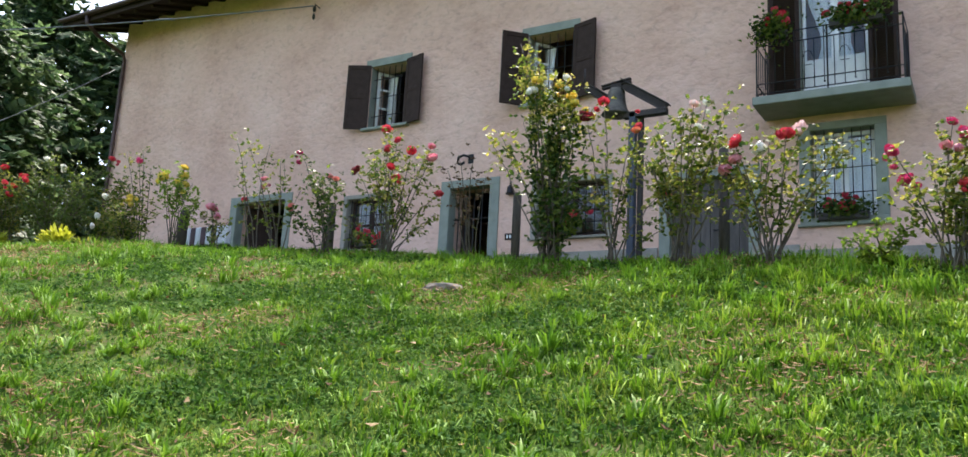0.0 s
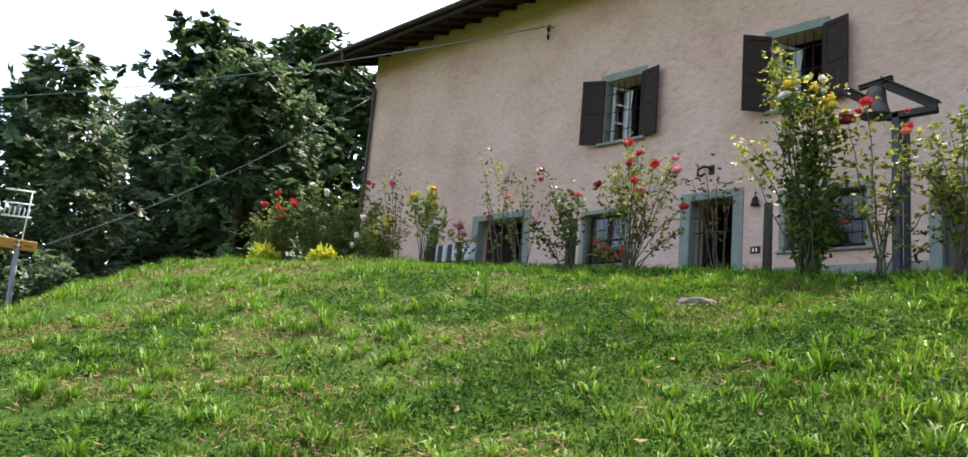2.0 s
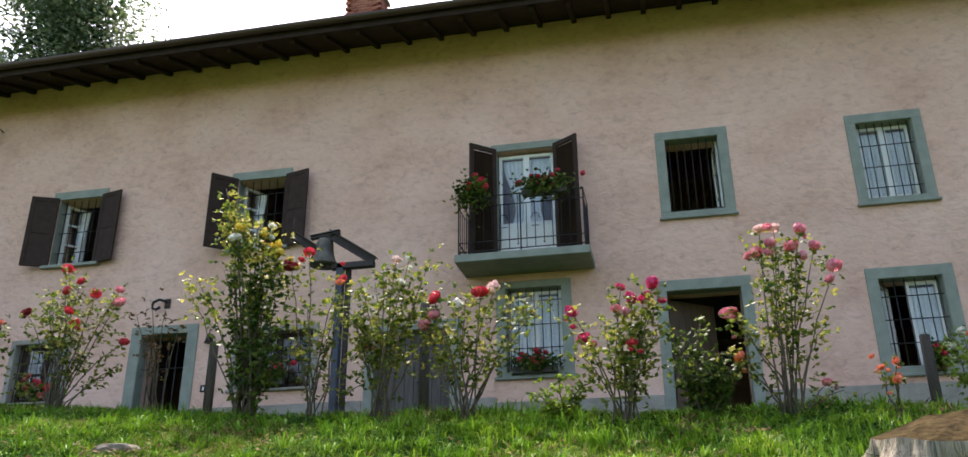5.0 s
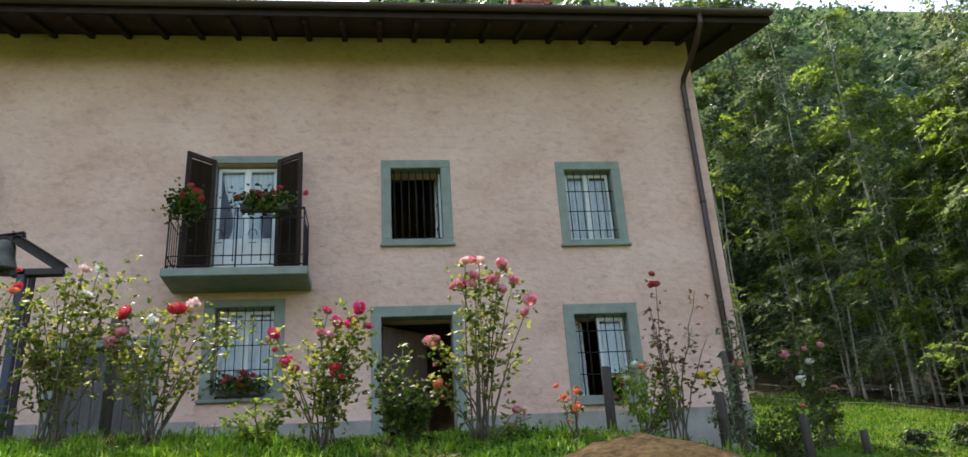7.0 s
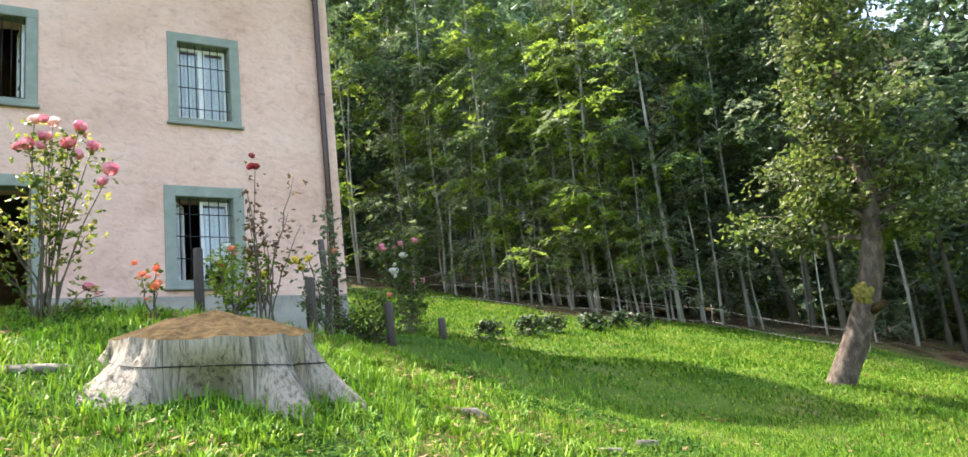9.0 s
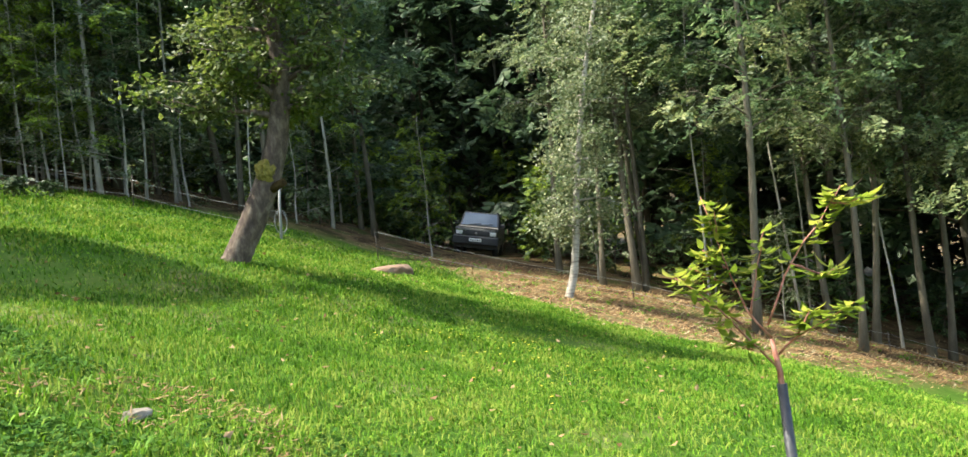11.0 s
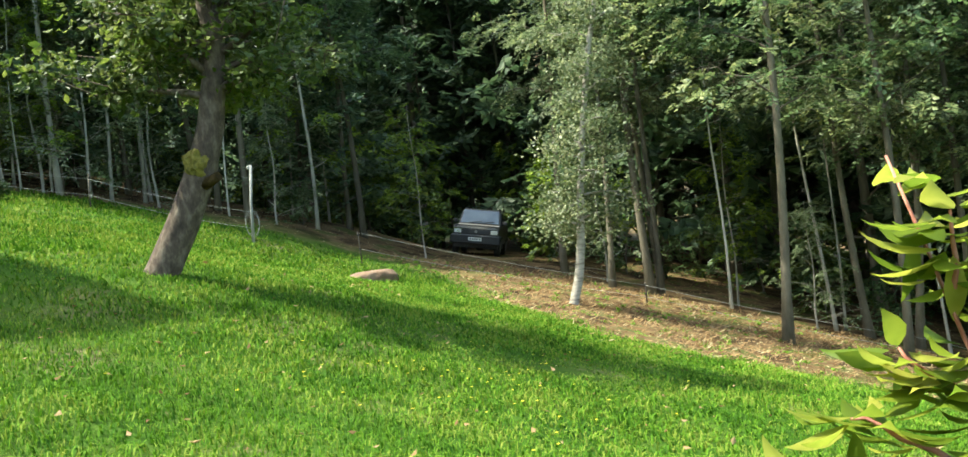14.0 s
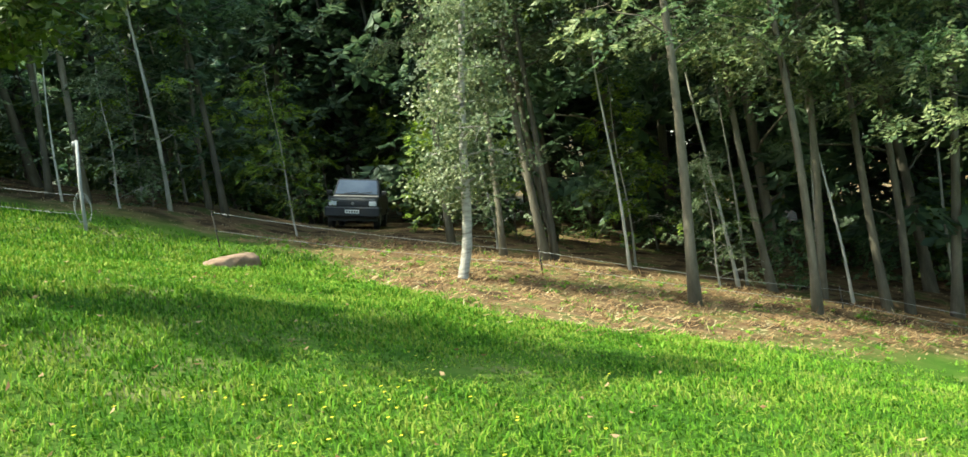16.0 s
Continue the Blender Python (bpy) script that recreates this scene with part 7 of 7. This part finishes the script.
blades("grass_tufts", "coarse light green grass tufts in the meadow", 30000, (-13, 1.5), (-13, -4.9), 0.06, 0.14, 0.011, BROADGRASS, 4, 22, keep=off_stump, lie=1.6)
blades("grass_tufts", "coarse bright green grass tufts standing in the lawn", 32000, (-20, 0.5), (-12.6, -5.2), 0.10, 0.19, 0.013, BROADGRASS, 14, 30, keep=off_stump, lie=1.1)
blades("grass_tufts", "coarse light green grass tufts along the crest", 20000, (-20, 3), (-7.0, -4.6), 0.08, 0.16, 0.012, BROADGRASS, 5, 14, lie=0.8)
blades("grass_tufts", "lush yellow-green grass round the stump", 18000, (-5.5, 1.2), (-9.7, -5.2), 0.07, 0.16, 0.011, LUSHGRASS, 15, 12, keep=off_stump, lie=1.2)
blades("grass_tufts", "long grass at the foot of the stump", 8500, (-2.6, 0.4), (-8.4, -6.0), 0.09, 0.21, 0.009, BROADGRASS, 6, 0, keep=lambda a, b: 0.2 < (a + 1.28) ** 2 + (b + 7.12) ** 2 < 1.7, lie=0.8)

blades("grass_tufts", "thin grass coming up through the straw", 17000, (10.8, 19.5), (-16.5, -2), 0.04, 0.10, 0.012, BROADGRASS, 11, 16, lie=1.4, anywhere=True)

blades("meadow_grass", "bright meadow grass rising to the wood", 75000, (3.0, 15.5), (-5.2, 12.0), 0.06, 0.13, 0.024, GRASS, 12, lie=1.1)
blades("meadow_grass", "bright meadow grass beside the fence", 30000, (9, 16.5), (-10.5, 0.5), 0.05, 0.11, 0.018, GRASS, 13, lie=1.1)

# clover and low weeds between the blades, dry straw on the worn patches
def low_leaves(name, label, cat, count, xr, yr, lo, hi, mat, seed, limit, flip=1, ratio=0.9):
    rng = np.random.default_rng(seed)
    x, y = rng.uniform(*xr, count), rng.uniform(*yr, count)
    v = np.array([noise.noise(Vector((a * 0.8, b * 0.8, 40))) + 0.5 * noise.noise(Vector((a * 2.3, b * 2.3, 41))) for a, b in zip(x, y)])
    ok = np.array([litter(a, b) < 0.3 and off_stump(a, b) for a, b in zip(x, y)]) & (v * flip > limit + 0.25 * rng.random(count))
    x, y = x[ok], y[ok]
    b = np.array([(p, q, surf_z(p, q)) for p, q in zip(x, y)])
    b[:, 2] += rng.uniform(0.01, 0.05, len(b))
    up = unit(rng.normal(size=(len(b), 3)) * (1, 1, 0.35))
    side = unit(np.cross(up, rng.normal(size=(len(b), 3)) * 0.35 + (0, 0, 1)))
    ln = rng.uniform(lo, hi, len(b))
    return tagged(new(name, leaf_mesh(name, b, up, side, ln, ln * ratio, [mat])), label, cat, kind="stuff")


low_leaves("clover_patches", "dark low clover and weeds in the meadow", "clover", 110000, (-12, 2), (-12, -5.5), 0.018, 0.045, CLOVER, 51, -0.05)
low_leaves("dry_straw", "dry straw and thatch on the worn patches", "straw", 80000, (-18, 2), (-12, -5), 0.03, 0.08, DRYLEAF, 52, 0.02, -1, 0.16)

# dry straw and bents on the open strip before the wood
rng = np.random.default_rng(31)
x, y = rng.uniform(10, 19.5, 34000), rng.uniform(-17, -2.5, 34000)
ok = np.array([rng.random() < 0.95 * litter(a, b) * (0.35 + 0.65 * smooth(-0.25, 0.25, noise.noise(Vector((a * 0.9, b * 0.9, 60))))) for a, b in zip(x, y)])
P = np.array([(a, b, surf_z(a, b) + 0.008) for a, b in zip(x[ok], y[ok])])
up = unit(rng.normal(size=(len(P), 3)) * (1, 1, 0.18) + (0, 0, 0.12))
side = unit(np.cross(up, rng.normal(size=(len(P), 3)) * 0.4 + (0, 0, 1)))
ln = rng.uniform(0.06, 0.18, len(P))
tagged(new("dry_straw", leaf_mesh("dry_straw", P, up, side, ln, ln * 0.09, [DRYLEAF, STRAW], (rng.random(len(P)) < 0.1).astype(int))), "flattened dry straw on the strip before the wood", "straw", kind="stuff")

# fallen leaves and litter
rng = np.random.default_rng(21)
P = []
while len(P) < 12000:
    x, y = rng.uniform(4, 26), rng.uniform(-18, 12)
    if rng.random() < litter(x, y) * (1.0 if x < 20 else 0.4) + 0.004:
        P.append((x, y, surf_z(x, y) + 0.02))
P = np.array(P)
up = unit(rng.normal(size=(len(P), 3)) * (1, 1, 0.2))
side = unit(np.cross(up, rng.normal(size=(len(P), 3)) * 0.35 + (0, 0, 1)))
ln = rng.uniform(0.025, 0.075, len(P))
tagged(new("leaf_litter", leaf_mesh("leaf_litter", P, up, side, ln, ln * 0.45, [DRYLEAF, STRAW], (rng.random(len(P)) < 0.4).astype(int))), "dry brown leaves and straw at the wood's edge", "leaf litter", kind="stuff")
rng = np.random.default_rng(22)
Q = []
while len(Q) < 700:
    x, y = rng.uniform(-14, 12), rng.uniform(-12, -5)
    if litter(x, y) < 0.3:
        Q.append((x, y, surf_z(x, y) + 0.05))
Q = np.array(Q)
up = unit(rng.normal(size=(len(Q), 3)) * (1, 1, 0.3))
side = unit(np.cross(up, rng.normal(size=(len(Q), 3)) * 0.4 + (0, 0, 1)))
ln = rng.uniform(0.03, 0.07, len(Q))
tagged(new("fallen_leaves", leaf_mesh("fallen_leaves", Q, up, side, ln, ln * 0.6, [DRYLEAF])), "scattered dry leaves and pale flecks in the grass", "fallen leaves", kind="stuff")
FLOWERS = material("buttercup_petals", [(0.65, 0.55, 0.02), (0.75, 0.65, 0.04)], 9, 0.5)
rng = np.random.default_rng(23)
n = 70
cx = np.concatenate([rng.normal(6.6, 0.7, n // 2), rng.uniform(3, 10, n // 2)])
cy = np.concatenate([rng.normal(-9.4, 0.4, n // 2), rng.uniform(-11, -8, n // 2)])
Q = np.array([(a, b, surf_z(a, b) + rng.uniform(0.1, 0.18)) for a, b in zip(cx, cy)])
Q = np.repeat(Q, 5, 0)
a = np.tile(np.arange(5) * 1.2566, n // 2 * 2)
up = np.stack([np.cos(a), np.sin(a), np.full(len(a), 0.35)], 1)
side = np.stack([-np.sin(a), np.cos(a), np.zeros(len(a))], 1)
ln = np.full(len(Q), 0.014)
tagged(new("buttercups", leaf_mesh("buttercups", Q, unit(up), side, ln, ln, [FLOWERS])), "tiny yellow buttercups in the meadow", "wild flowers", kind="stuff")
